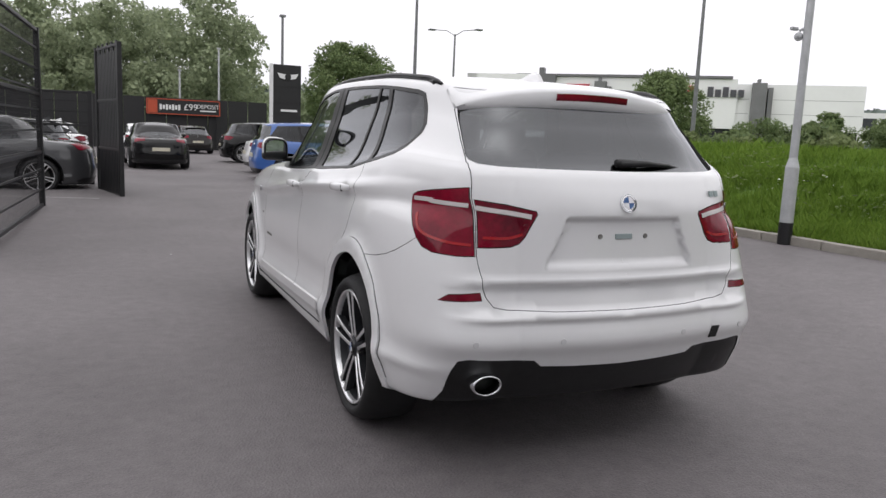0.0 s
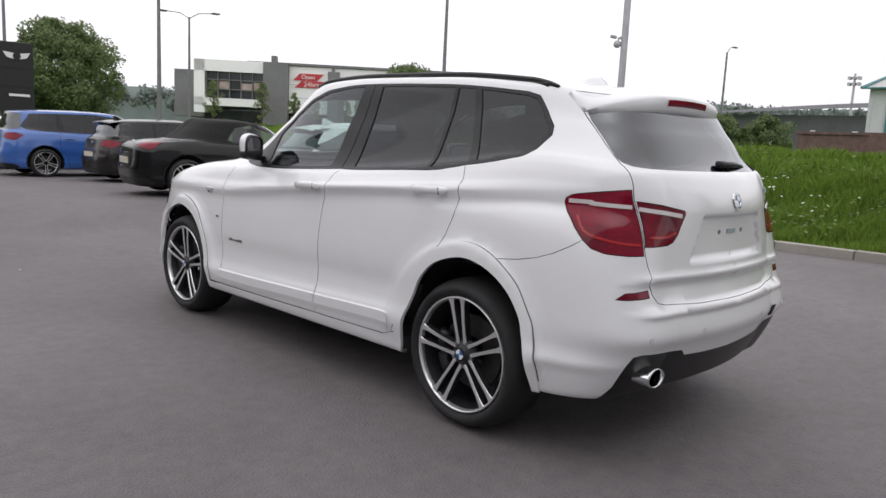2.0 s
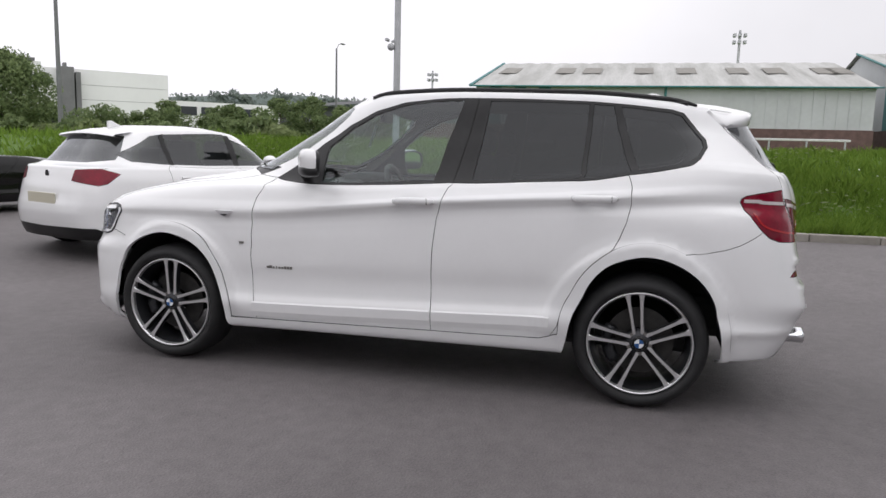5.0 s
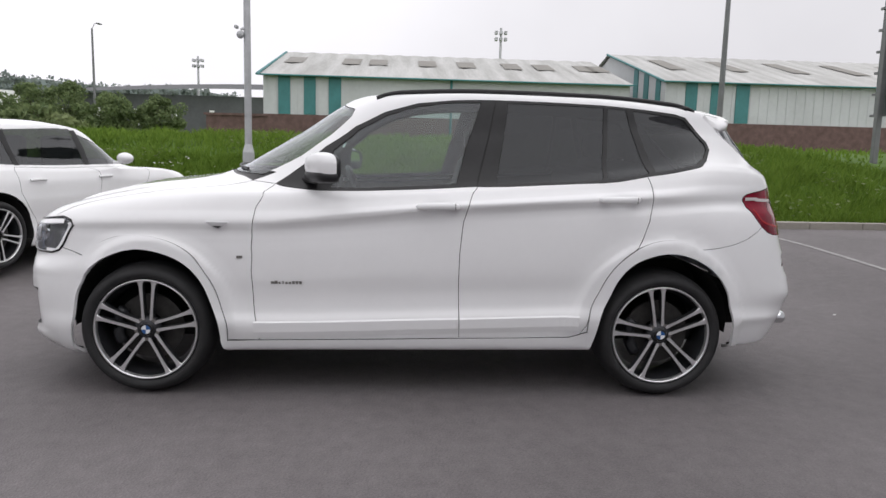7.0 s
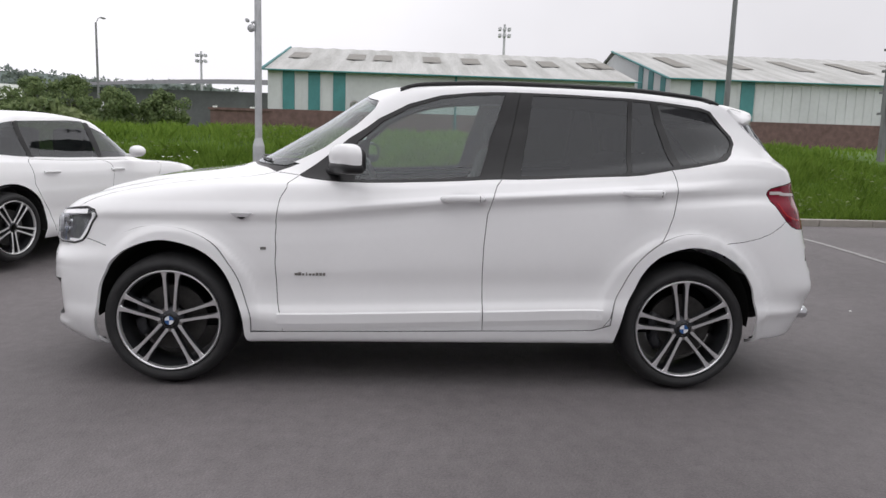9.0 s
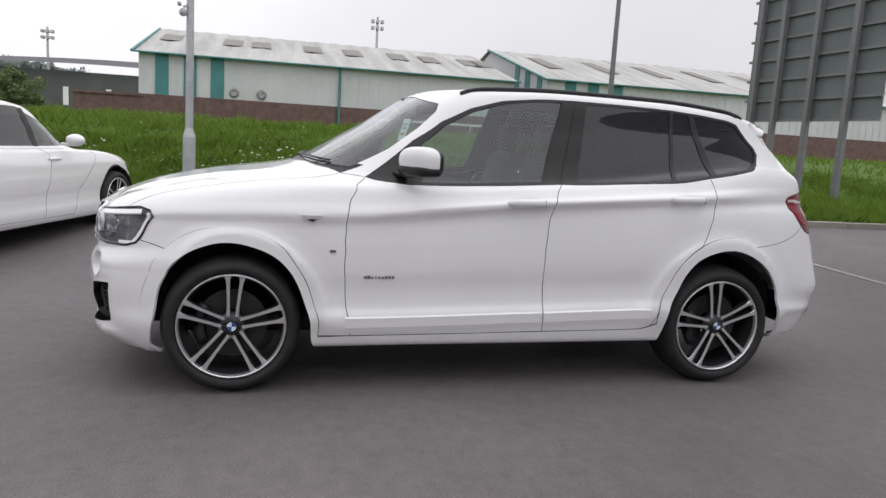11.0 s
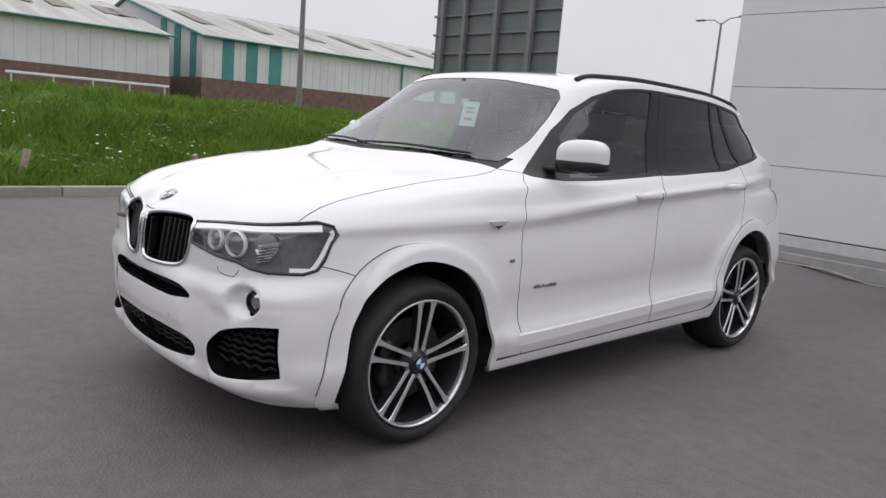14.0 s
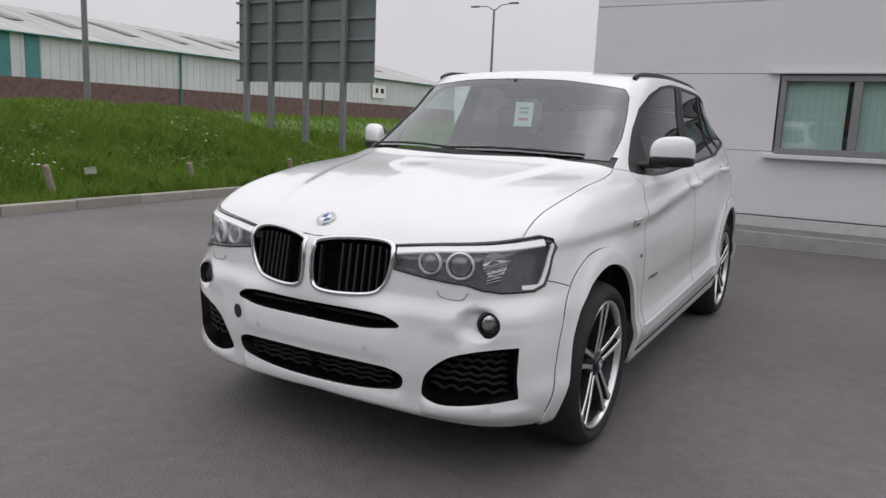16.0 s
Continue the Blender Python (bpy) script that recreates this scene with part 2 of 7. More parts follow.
class Shell:
    """Half a car body between lines that run from the middle of the tail round the side to the middle of the nose.
    levels: half width, nose, tail, squareness front and rear, place on the way up. heights: of the lines up to the belt, at ten
    stations from tail to nose. The belt is line belt, the roof edge line belt + 3. roof: (y, z) along the middle."""

    def __init__(self, levels, heights, roof, yc=-0.3, crown=0.05, ns=900, nv=560, wide=1.0, shape=None, corner=-1.85):
        self.lv, self.yc, self.roof, self.crown, self.wide, self.ns, self.nv = levels, yc, roof, crown, wide, ns, nv
        self.belt = len(heights) - 1
        ref = levels[7]
        al0 = np.linspace(-math.pi / 2, math.pi / 2, 4001)
        rx, ry = self.loop(ref, al0)
        arc = np.concatenate([[0], np.cumsum(np.hypot(np.diff(rx), np.diff(ry)))])
        arc += yc - np.interp(0.0, al0, arc)
        self.ry, self.arc = ry, arc
        self.s0, self.s1 = arc[0], arc[-1]
        self.ss = np.linspace(self.s0, self.s1, ns)
        al = np.interp(self.ss, arc, al0)
        al[0], al[-1] = -math.pi / 2, math.pi / 2
        vk = self.vk = [l[5] for l in levels]
        self.v0, self.v1 = 0.0, vk[-1]
        self.vv = np.linspace(0.0, self.v1, nv)
        k = -corner / 1.85
        anchors = [self.s0, self.s0 + 0.55, np.interp(corner, ry, arc), -1.3 * k, -0.3, 0.8, 1.4, np.interp(math.pi / 4, al0, arc), self.s1 - 0.45, self.s1]
        ctrl = np.zeros((len(levels), ns, 3))
        b = self.belt
        for i, level in enumerate(levels):
            x, y = self.loop(level, al)
            if i <= b:
                z = pchip(anchors, heights[i], self.ss)
            elif i >= b + 3:
                z = self.z_roof(x, y)
            else:
                top = self.z_roof(*self.loop(levels[b + 3], al))
                low = pchip(anchors, heights[-1], self.ss)
                z = low + (top - low) * ((level[5] - vk[b]) / (vk[b + 3] - vk[b]))
            ctrl[i] = np.stack([x, y, z], axis=1)
        self.g = pchip(vk, ctrl, self.vv).transpose(1, 0, 2)
        if shape:
            shape(self.g)
        n = np.cross(np.gradient(self.g, axis=0), np.gradient(self.g, axis=1))
        n /= np.maximum(np.linalg.norm(n, axis=2, keepdims=True), 1e-12)
        n[-1, :, 0], n[0, :, 0] = 0, 0
        n /= np.maximum(np.linalg.norm(n, axis=2, keepdims=True), 1e-12)
        self.n = -n if n[ns // 2, nv // 4, 0] < 0 else n
        gx, gy = self.g[..., 0], self.g[..., 1]
        row = np.broadcast_to(self.vv[None, :], (ns, nv))
        mid = yc
        self.view = {"L": ((1, 2), (gx > 0.30) & (row < vk[b + 4])), "R": ((0, 2), (gy < mid - 1.15) & (row < vk[b + 4])),
                     "F": ((0, 2), (gy > mid + 1.75) & (row < vk[b - 1])), "W": ((0, 2), (gy > mid + .25) & (row > vk[b]) & (row < vk[b + 4])),
                     "T": ((0, 1), row > vk[b - 4])}
        self.regions = []

    def loop(self, level, al):
        hw, yf, yr, nf, nr, _ = level
        c, s = np.abs(np.cos(al)), np.sin(al)
        n = np.where(s >= 0, nf, nr)
        r = (c ** n + np.abs(s) ** n) ** (-1.0 / n)
        return hw * r * c, self.yc + np.where(s >= 0, yf - self.yc, self.yc - yr) * r * s

    def z_roof(self, x, y):
        ys, zs = [p[0] for p in self.roof], [p[1] for p in self.roof]
        return pchip(ys, zs, np.clip(y, min(ys), max(ys))) - self.crown * (np.abs(x) / 0.62) ** 2.2

    def s_of_y(self, y):
        return float(np.interp(y, self.ry, self.arc))

    def lookup(self, g, s, v):
        """Bilinear value of a grid at (s, v)."""
        a = np.clip((np.asarray(s) - self.s0) / (self.s1 - self.s0) * (self.ns - 1), 0, self.ns - 1.0001)
        b = np.clip(np.asarray(v) / self.v1 * (self.nv - 1), 0, self.nv - 1.0001)
        i, j = a.astype(int), b.astype(int)
        fa, fb = (a - i)[:, None], (b - j)[:, None]
        return (g[i, j] * (1 - fa) + g[i + 1, j] * fa) * (1 - fb) + (g[i, j + 1] * (1 - fa) + g[i + 1, j + 1] * fa) * fb

    def find(self, view, a, b):
        """The (s, v) of the body's point that a view shows at (a, b): L (y, z), R, F and W (x, z), T (x, y); S is (s, v) itself."""
        if view == "S":
            return (a, b)
        (i, j), ok = self.view[view]
        g = self.g
        d = (g[..., i] - a) ** 2 + (g[..., j] - b) ** 2 + np.where(ok, 0, 9.0)
        if view == "L":
            d = d + 2e-4 * (1 - g[..., 0])
        p, q = np.unravel_index(np.argmin(d), d.shape)
        p1, q1 = min(max(p, 1), self.ns - 2), min(max(q, 1), self.nv - 2)
        du, dv = (g[p1 + 1, q1] - g[p1 - 1, q1]) / 2, (g[p1, q1 + 1] - g[p1, q1 - 1]) / 2
        jac = np.array([[du[i], dv[i]], [du[j], dv[j]]])
        st = np.zeros(2)
        if abs(np.linalg.det(jac)) > 1e-9:
            st = np.clip(np.linalg.solve(jac, np.array([a - g[p, q, i], b - g[p, q, j]])), -1.5, 1.5)
        return (float(np.clip(self.s0 + (p + st[0]) / (self.ns - 1) * (self.s1 - self.s0), self.s0, self.s1)),
                float(np.clip((q + st[1]) / (self.nv - 1) * self.v1, 0, self.v1)))

    def at(self, view, a, b, lift=0.0):
        """The place and normal of the body's point in a view, on the left side."""
        s, v = self.find(view, a, b)
        p = self.lookup(self.g, [s], [v])[0]
        n = self.lookup(self.n, [s], [v])[0]
        n = n / np.linalg.norm(n)
        p = p + n * lift
        return Vector((-p[0] * self.wide, p[1], p[2])), Vector((-n[0], n[1], n[2]))

    def outline(self, points, closed=True, curve=False, step=0.035):
        """Points as a polyline in (s, v), cut into short steps; rounded by a spline if asked."""
        pts = np.array([self.find(*p) for p in points])
        if curve:
            n, out = len(pts), []
            for i in range(n if closed else n - 1):
                p0, p1, p2, p3 = (pts[(i + k) % n] if closed else pts[min(max(i + k, 0), n - 1)] for k in (-1, 0, 1, 2))
                for t in np.linspace(0, 1, 7)[:-1]:
                    out.append(0.5 * ((2 * p1) + (p2 - p0) * t + (2 * p0 - 5 * p1 + 4 * p2 - p3) * t * t + (3 * p1 - p0 - 3 * p2 + p3) * t ** 3))
            if not closed:
                out.append(pts[-1])
            pts = np.array(out)
        out, n = [], len(pts)
        for i in range(n if closed else n - 1):
            a, b = pts[i], pts[(i + 1) % n]
            k = max(1, int(np.hypot(*(b - a)) / step))
            out += [a + (b - a) * t / k for t in range(k)]
        if not closed:
            out.append(pts[-1])
        pts = np.array(out)
        pts[:, 0] = np.clip(pts[:, 0], self.s0, self.s1)
        pts[:, 1] = np.clip(pts[:, 1], 0, self.v1)
        return pts

    def region(self, name, pts, curve=False, gap=0.002, lift=0.0):
        self.regions.append((name, self.outline(pts, curve=curve), gap, lift))

    def curved(self, yz):
        return [("S", p[0], p[1]) for p in self.outline(L(*yz), closed=False, curve=True)]

    def cut(self, n_s, n_v):
        """Triangles over the whole half body along all outlines, each with its owner."""
        pts, edges = [], []
        for _, o, _, _ in self.regions:
            base, n = len(pts), len(o)
            pts += [tuple(p) for p in o]
            edges += [(base + i, base + (i + 1) % n) for i in range(n)]
        seg = np.concatenate([np.stack([o + (np.roll(o, -1, 0) - o) * t for t in (0, 0.33, 0.66)], 1).reshape(-1, 2) for _, o, _, _ in self.regions])
        cell = 0.012 if n_s > 100 else 0.03
        near = {(int(a / cell), int(b / cell)) for a, b in seg}
        for a in np.linspace(self.s0, self.s1, n_s):
            for b in np.linspace(0, self.v1, n_v):
                i, j = int(a / cell), int(b / cell)
                if a in (self.s0, self.s1) or b in (0, self.v1) or not any((i + c, j + d) in near for c in (-1, 0, 1) for d in (-1, 0, 1)):
                    pts.append((a, b))
        done = delaunay_2d_cdt([Vector(p) for p in pts], edges, [], 0, 1e-5)
        p2 = np.array([tuple(v) for v in done[0]])
        self.tri = np.array([f for f in done[2] if len(f) == 3], int)
        self.p = self.lookup(self.g, p2[:, 0], p2[:, 1])
        self.nn = self.lookup(self.n, p2[:, 0], p2[:, 1])
        self.nn /= np.maximum(np.linalg.norm(self.nn, axis=1, keepdims=True), 1e-9)
        self.p[np.abs(p2[:, 0] - self.s0) < 1e-4, 0] = 0
        self.p[np.abs(p2[:, 0] - self.s1) < 1e-4, 0] = 0
        self.nn[np.abs(self.p[:, 0]) < 1e-9, 0] = 0
        self.p[:, 0] *= self.wide
        mid = p2[self.tri].mean(axis=1)
        self.owner = np.full(len(self.tri), -1)
        for r in range(len(self.regions) - 1, -1, -1):
            self.owner[inside(self.regions[r][1], mid)] = r
        q = self.p[self.tri]
        self.good = np.linalg.norm(np.cross(q[:, 1] - q[:, 0], q[:, 2] - q[:, 0]), axis=1) > 1e-10

    def tris(self, name):
        if name == "body":
            return self.tri[(self.owner == -1) & self.good]
        ids = [i for i, r in enumerate(self.regions) if r[0] == name]
        return self.tri[np.isin(self.owner, ids) & self.good]

    def mesh(self, name, tris, side, gap, lift, mats, rim):
        """The mesh of one panel: side -1 left, 1 right, 0 both halves joined over the middle."""
        used, inv = np.unique(tris, return_inverse=True)
        t = inv.reshape(-1, 3)
        p, n = self.p[used], self.nn[used]
        pl, nl = p * (-1, 1, 1), n * (-1, 1, 1)
        if side == 1:
            pos, nor, tri = p, n, t
        elif side == -1:
            pos, nor, tri = pl, nl, t[:, ::-1]
        else:
            m = len(p)
            remap = np.where(np.abs(p[:, 0]) < 1e-6, np.arange(m), np.arange(m) + m)
            pos, nor, tri = np.concatenate([p, pl]), np.concatenate([n, nl]), np.concatenate([t, remap[t][:, ::-1]])
        fn = np.cross(pos[tri[:, 1]] - pos[tri[:, 0]], pos[tri[:, 2]] - pos[tri[:, 0]])
        flip = (fn * nor[tri].mean(axis=1)).sum(axis=1) < 0
        tri = np.where(flip[:, None], tri[:, ::-1], tri)
        count = set()
        for a, b, c in tri.tolist():
            count.update(((a, b), (b, c), (c, a)))
        border = [e for e in count if (e[1], e[0]) not in count]
        border.sort()
        shift = np.zeros_like(pos)
        for a, b in border:
            d = pos[b] - pos[a]
            for v in (a, b):
                w = np.cross(nor[v], d)
                shift[v] += w / max(np.linalg.norm(w), 1e-9)
        sh = shift / np.maximum(np.linalg.norm(shift, axis=1, keepdims=True), 1e-9)
        pos = pos + sh * gap + nor * lift
        verts, norms, faces, slots = pos.tolist(), nor.tolist(), tri.tolist(), [0] * len(tri)
        if rim:
            top, low = {}, {}
            for a, b in border:
                for v in (a, b):
                    if v not in top:
                        top[v], low[v] = len(verts), len(verts) + 1
                        verts += [pos[v].tolist(), (pos[v] - nor[v] * rim).tolist()]
                        norms += [(-sh[v]).tolist()] * 2
                faces.append((top[b], top[a], low[a], low[b]))
                slots.append(1)
        me = bpy.data.meshes.new(name)
        me.from_pydata(verts, [], faces)
        for m_ in mats:
            me.materials.append(m_)
        me.polygons.foreach_set("material_index", slots)
        me.polygons.foreach_set("use_smooth", [True] * len(faces))
        me.normals_split_custom_set_from_vertices(norms)
        return me

    def panel(self, name, region_name, material, parent, sides=(-1, 1), label="", rim=0.018, rim_mat=None, push=0.0):
        """A panel as a part: sides -1 left, 1 right, 0 both halves in one."""
        gap, lift = next(((r[2], r[3]) for r in self.regions if r[0] == region_name), (0.002, 0.0))
        tris, obs = self.tris(region_name), []
        for sd in sides:
            me = self.mesh(name, tris, sd, gap, lift + push, [material, rim_mat or SEAM], rim)
            obs.append(part(name, me, None, parent, label))
        return obs


# ---- the white SUV ----
LEVELS = [
    (0.860, 2.080, -2.150, 8.0, 8.0, 0.00),
    (0.905, 2.125, -2.185, 8.0, 8.0, 0.06),
    (0.918, 2.158, -2.205, 8.5, 8.0, 0.11),
    (0.929, 2.172, -2.235, 10.0, 8.0, 0.20),
    (0.914, 2.196, -2.275, 10.0, 8.0, 0.31),
    (0.912, 2.204, -2.305, 10.0, 8.0, 0.39),
    (0.914, 2.202, -2.290, 9.0, 7.5, 0.49),
    (0.912, 2.160, -2.252, 7.0, 7.0, 0.66),
    (0.906, 2.155, -2.240, 6.4, 5.6, 0.80),
    (0.901, 2.146, -2.238, 6.2, 4.6, 0.90),
    (0.909, 2.112, -2.230, 6.2, 4.5, 0.94),
    (0.886, 2.012, -2.205, 6.0, 4.9, 1.06),
    (0.864, 1.600, -2.178, 5.4, 5.2, 1.26),
    (0.836, 1.130, -2.140, 4.4, 5.2, 1.54),
    (0.818, 1.085, -2.120, 4.2, 5.2, 1.57),
    (0.742, 0.690, -2.000, 3.9, 4.6, 1.88),
    (0.666, 0.290, -1.870, 3.6, 4.6, 2.20),
    (0.612, 0.200, -1.810, 3.4, 5.0, 2.28),
    (0.400, -0.050, -1.300, 3.0, 3.2, 2.52),
    (0.150, -0.200, -0.600, 2.6, 2.6, 2.78),
    (0.004, -0.296, -0.304, 2.2, 2.2, 2.94),
]
# tail middle, tail x .6, y -1.85, -1.3, -.3, .8, 1.4, corner, nose x .45, nose middle
HEIGHTS = [
    (0.290, 0.290, 0.280, 0.270, 0.260, 0.250, 0.236, 0.206, 0.222, 0.246),
    (0.305, 0.305, 0.295, 0.285, 0.274, 0.263, 0.250, 0.222, 0.238, 0.260),
    (0.340, 0.340, 0.345, 0.335, 0.305, 0.295, 0.285, 0.260, 0.268, 0.284),
    (0.400, 0.400, 0.450, 0.450, 0.425, 0.390, 0.385, 0.360, 0.340, 0.340),
    (0.500, 0.500, 0.530, 0.540, 0.510, 0.480, 0.470, 0.450, 0.440, 0.440),
    (0.570, 0.570, 0.600, 0.610, 0.590, 0.570, 0.555, 0.540, 0.530, 0.530),
    (0.660, 0.660, 0.700, 0.700, 0.680, 0.660, 0.650, 0.640, 0.620, 0.620),
    (0.830, 0.830, 0.860, 0.855, 0.825, 0.780, 0.770, 0.750, 0.720, 0.720),
    (1.000, 1.000, 1.040, 1.010, 0.940, 0.850, 0.840, 0.825, 0.800, 0.800),
    (1.090, 1.090, 1.105, 1.075, 1.005, 0.905, 0.895, 0.885, 0.862, 0.862),
    (1.130, 1.130, 1.145, 1.115, 1.045, 0.945, 0.930, 0.917, 0.900, 0.903),
    (1.190, 1.190, 1.200, 1.160, 1.085, 1.015, 1.005, 0.995, 0.970, 0.978),
    (1.235, 1.235, 1.250, 1.205, 1.125, 1.085, 1.090, 1.090, 1.080, 1.090),
    (1.270, 1.270, 1.300, 1.250, 1.155, 1.128, 1.132, 1.155, 1.160, 1.165),
]
ROOF = ((0.35, 1.645), (0.1, 1.680), (-0.4, 1.703), (-1.0, 1.696), (-1.5, 1.658), (-1.9, 1.592))
WIDE, MIDDLE = 1.025, 0.03


def local(x):
    """From the distance left of the path's zero line to the body's own half width."""
    return (x + MIDDLE) / WIDE if x > 0.02 else x


def R(*xz):
    return [("R", local(x), z) for x, z in xz]


def F(*xz):
    return [("F", local(x), z) for x, z in xz]


def bump_box(a, b, half_a, half_b, a0, b0, soft):
    return smooth(half_a + soft, half_a, np.abs(a - a0)) * smooth(half_b + soft, half_b, np.abs(b - b0))


CREASE = ((-2.0, 1.135), (-1.865, 1.132), (-1.25, 1.118), (-.26, 1.062), (.40, 1.000), (.85, .935), (1.10, .905), (1.4, .89))


def suv_shape(g):
    """Taper of the nose, crown of the tail, shoulder crease, arch flares, plate recess, tailgate fold, pockets and bumper folds."""
    x, y, z = g[..., 0].copy(), g[..., 1].copy(), g[..., 2].copy()
    low = np.interp(z, (0.2, 0.62, 0.75, 0.85, 1.0, 1.15), (1.0, 1.0, 0.55, 0.33, 0.2, 0.0))
    front = y > 0.9
    g[..., 1] -= np.where(front, 0.105 * low * np.minimum(1.05, (x / 0.75) ** 2) * smooth(1.2, 1.9, y), 0)
    g[..., 1] += np.where(y < -1.2, 0.047 * np.minimum(1.0, (x / 0.48) ** 2) * smooth(-1.5, -2.0, y) * smooth(1.45, 1.2, z), 0)
    # shoulder: proud crease, hollow below it, and the lower flank swelling out to the sill
    zc = np.interp(y, [c[0] for c in CREASE], [c[1] for c in CREASE])
    u = zc - z
    along = (0.25 + 0.75 * smooth(1.0, 0.3, y)) * smooth(1.35, 1.0, y) * (0.35 + 0.65 * smooth(-1.7, -1.1, y)) * smooth(-2.02, -1.80, y) * (x > 0.6)
    hollow = pchip([-0.5, -0.06, -0.012, 0.0, 0.012, 0.05, 0.10, 0.20, 0.36, 1.5], [0, 0, 0.005, 0.006, 0.003, -0.007, -0.010, -0.006, 0, 0], np.clip(u, -0.5, 1.5).ravel()).reshape(u.shape)
    g[..., 0] += along * hollow
    flank = smooth(1.02, 0.90, y) * smooth(-1.0, -0.88, y) * (x > 0.6)
    zs = 0.400 - 0.033 * y
    g[..., 0] += flank * (0.008 * np.exp(-((z - zs - 0.01) / 0.06) ** 2) - 0.006 * np.exp(-((z - zs - 0.17) / 0.07) ** 2))
    g[..., 0] -= 0.020 * smooth(-0.3, -1.3, y) * smooth(-2.05, -1.7, y) * smooth(0.95, 1.20, z) * smooth(1.75, 1.5, z) * smooth(0.30, 0.66, x)
    # flares round both wheels
    for cy, r0 in ((1.405, 0.445), (-1.405, 0.470)):
        r = np.hypot((y - cy) * 1.02, z - 0.357)
        flare = smooth(r0 + 0.13, r0 + 0.055, r) * 0.006 + smooth(r0 + 0.075, r0 + 0.030, r) * 0.012
        g[..., 0] += np.where((x > 0.6) & (z > 0.33), flare * smooth(0.30, 0.45, z), 0)
    tail, nose = y < -1.9, y > 1.6
    g[..., 1] += np.where(tail, 0.024 * bump_box(x, z, 0.27 + 0.5 * np.clip(1.03 - z, 0, 0.2), 0.088, 0.0, 0.965, 0.016), 0)
    fade = smooth(0.80, 0.60, x)
    # the tailgate folds inwards below the plate, the bumper steps out under it
    g[..., 1] += np.where(tail, fade * 0.020 * smooth(0.800, 0.788, z) * smooth(0.685, 0.70, z), 0)
    g[..., 1] -= np.where(tail, fade * 0.010 * np.exp(-((z - 0.812) / 0.016) ** 2), 0)
    g[..., 1] -= np.where(tail, 0.012 * fade * np.exp(-((z - 0.668) / 0.014) ** 2), 0)
    # a fold round the rear corner over the diffuser
    g[..., 0] += np.where((y < -1.86) & (x > 0.6), 0.005 * np.exp(-((z - 0.455) / 0.022) ** 2) - 0.006 * smooth(0.45, 0.40, z), 0)
    # pointed middle of the nose, fog lamp pocket, valley beside the intakes, blades at the foot
    g[..., 1] += np.where(nose, 0.052 * smooth(0.36, 0.0, x) * smooth(0.60, 0.72, z) * smooth(1.04, 0.90, z), 0)
    g[..., 1] -= np.where(nose, 0.050 * smooth(1.0, 0.45, np.sqrt(((x - 0.668) / 0.075) ** 2 + ((z - 0.633) / 0.066) ** 2)), 0)
    g[..., 1] -= np.where(nose, 0.012 * bump_box(x, z, 0.12, 0.085, 0.665, 0.470, 0.06), 0)
    g[..., 1] -= np.where(nose, 0.008 * bump_box(x, z, 0.015, 0.14, 0.45, 0.45, 0.09), 0)
    g[..., 1] += np.where(nose, 0.008 * bump_box(x, z, 0.33, 0.026, 0.0, 0.520, 0.05), 0)
    g[..., 1] += np.where(nose, 0.014 * bump_box(x, z, 0.38, 0.014, 0.0, 0.295, 0.036), 0)
    g[..., 1] += np.where(nose, 0.020 * bump_box(x, z, 0.16, 0.012, 0.655, 0.296, 0.036), 0)
    for hy, hz in ((-0.150, 1.043), (-1.135, 1.104)):
        g[..., 0] -= np.where(x > 0.6, 0.015 * np.exp(-((y - hy) / 0.080) ** 2 - ((z - hz) / 0.034) ** 2), 0)
    # bonnet: a raised middle between two lines that spread towards the screen
    edge = 0.29 + 0.20 * np.clip((2.0 - y) / 0.9, 0, 1.2)
    g[..., 2] += np.where((y > 0.95) & (y < 2.1) & (z > 0.88), 0.016 * smooth(edge + 0.07, edge, x) * smooth(2.08, 1.85, y) * smooth(0.95, 1.2, y), 0)


from mathutils.geometry import delaunay_2d_cdt
body = Shell(LEVELS, HEIGHTS, ROOF, wide=WIDE, shape=suv_shape, crown=0.035)
S0, S1 = body.s0, body.s1


def S(s, v):
    return ("S", s, v)


ARCH_F_IN = [(1.80, .25), (1.785, .40), (1.755, .565), (1.70, .67), (1.60, .75), (1.44, .795), (1.27, .765), (1.14, .68), (1.055, .53), (1.01, .40), (0.99, .265)]
ARCH_F_OUT = [(1.865, .25), (1.855, .40), (1.81, .60), (1.72, .755), (1.58, .84), (1.42, .857), (1.26, .825), (1.12, .72), (1.03, .57), (.975, .40), (.97, .265)]
ARCH_R_IN = [(-1.0, .28), (-1.03, .40), (-1.07, .53), (-1.13, .66), (-1.235, .77), (-1.41, .822), (-1.57, .79), (-1.70, .70), (-1.775, .56), (-1.805, .44), (-1.82, .30)]
ARCH_R_OUT = [(-.985, .28), (-.985, .40), (-1.02, .56), (-1.11, .72), (-1.25, .84), (-1.41, .885), (-1.57, .852), (-1.71, .755), (-1.80, .62), (-1.84, .48), (-1.85, .30)]
BELT = [(.735, 1.145), (.5, 1.118), (.1, 1.129), (-.36, 1.156), (-.73, 1.174), (-1.05, 1.192), (-1.14, 1.201), (-1.30, 1.231), (-1.45, 1.255), (-1.60, 1.287)]
HEADLIGHT = F((.305, .885), (.5, .905), (.66, .920)) + L((1.93, .934), (1.86, .943), (1.81, .930), (1.795, .900), (1.85, .800), (1.875, .768)) + F((.79, .752), (.71, .750), (.655, .758), (.60, .776), (.33, .805))
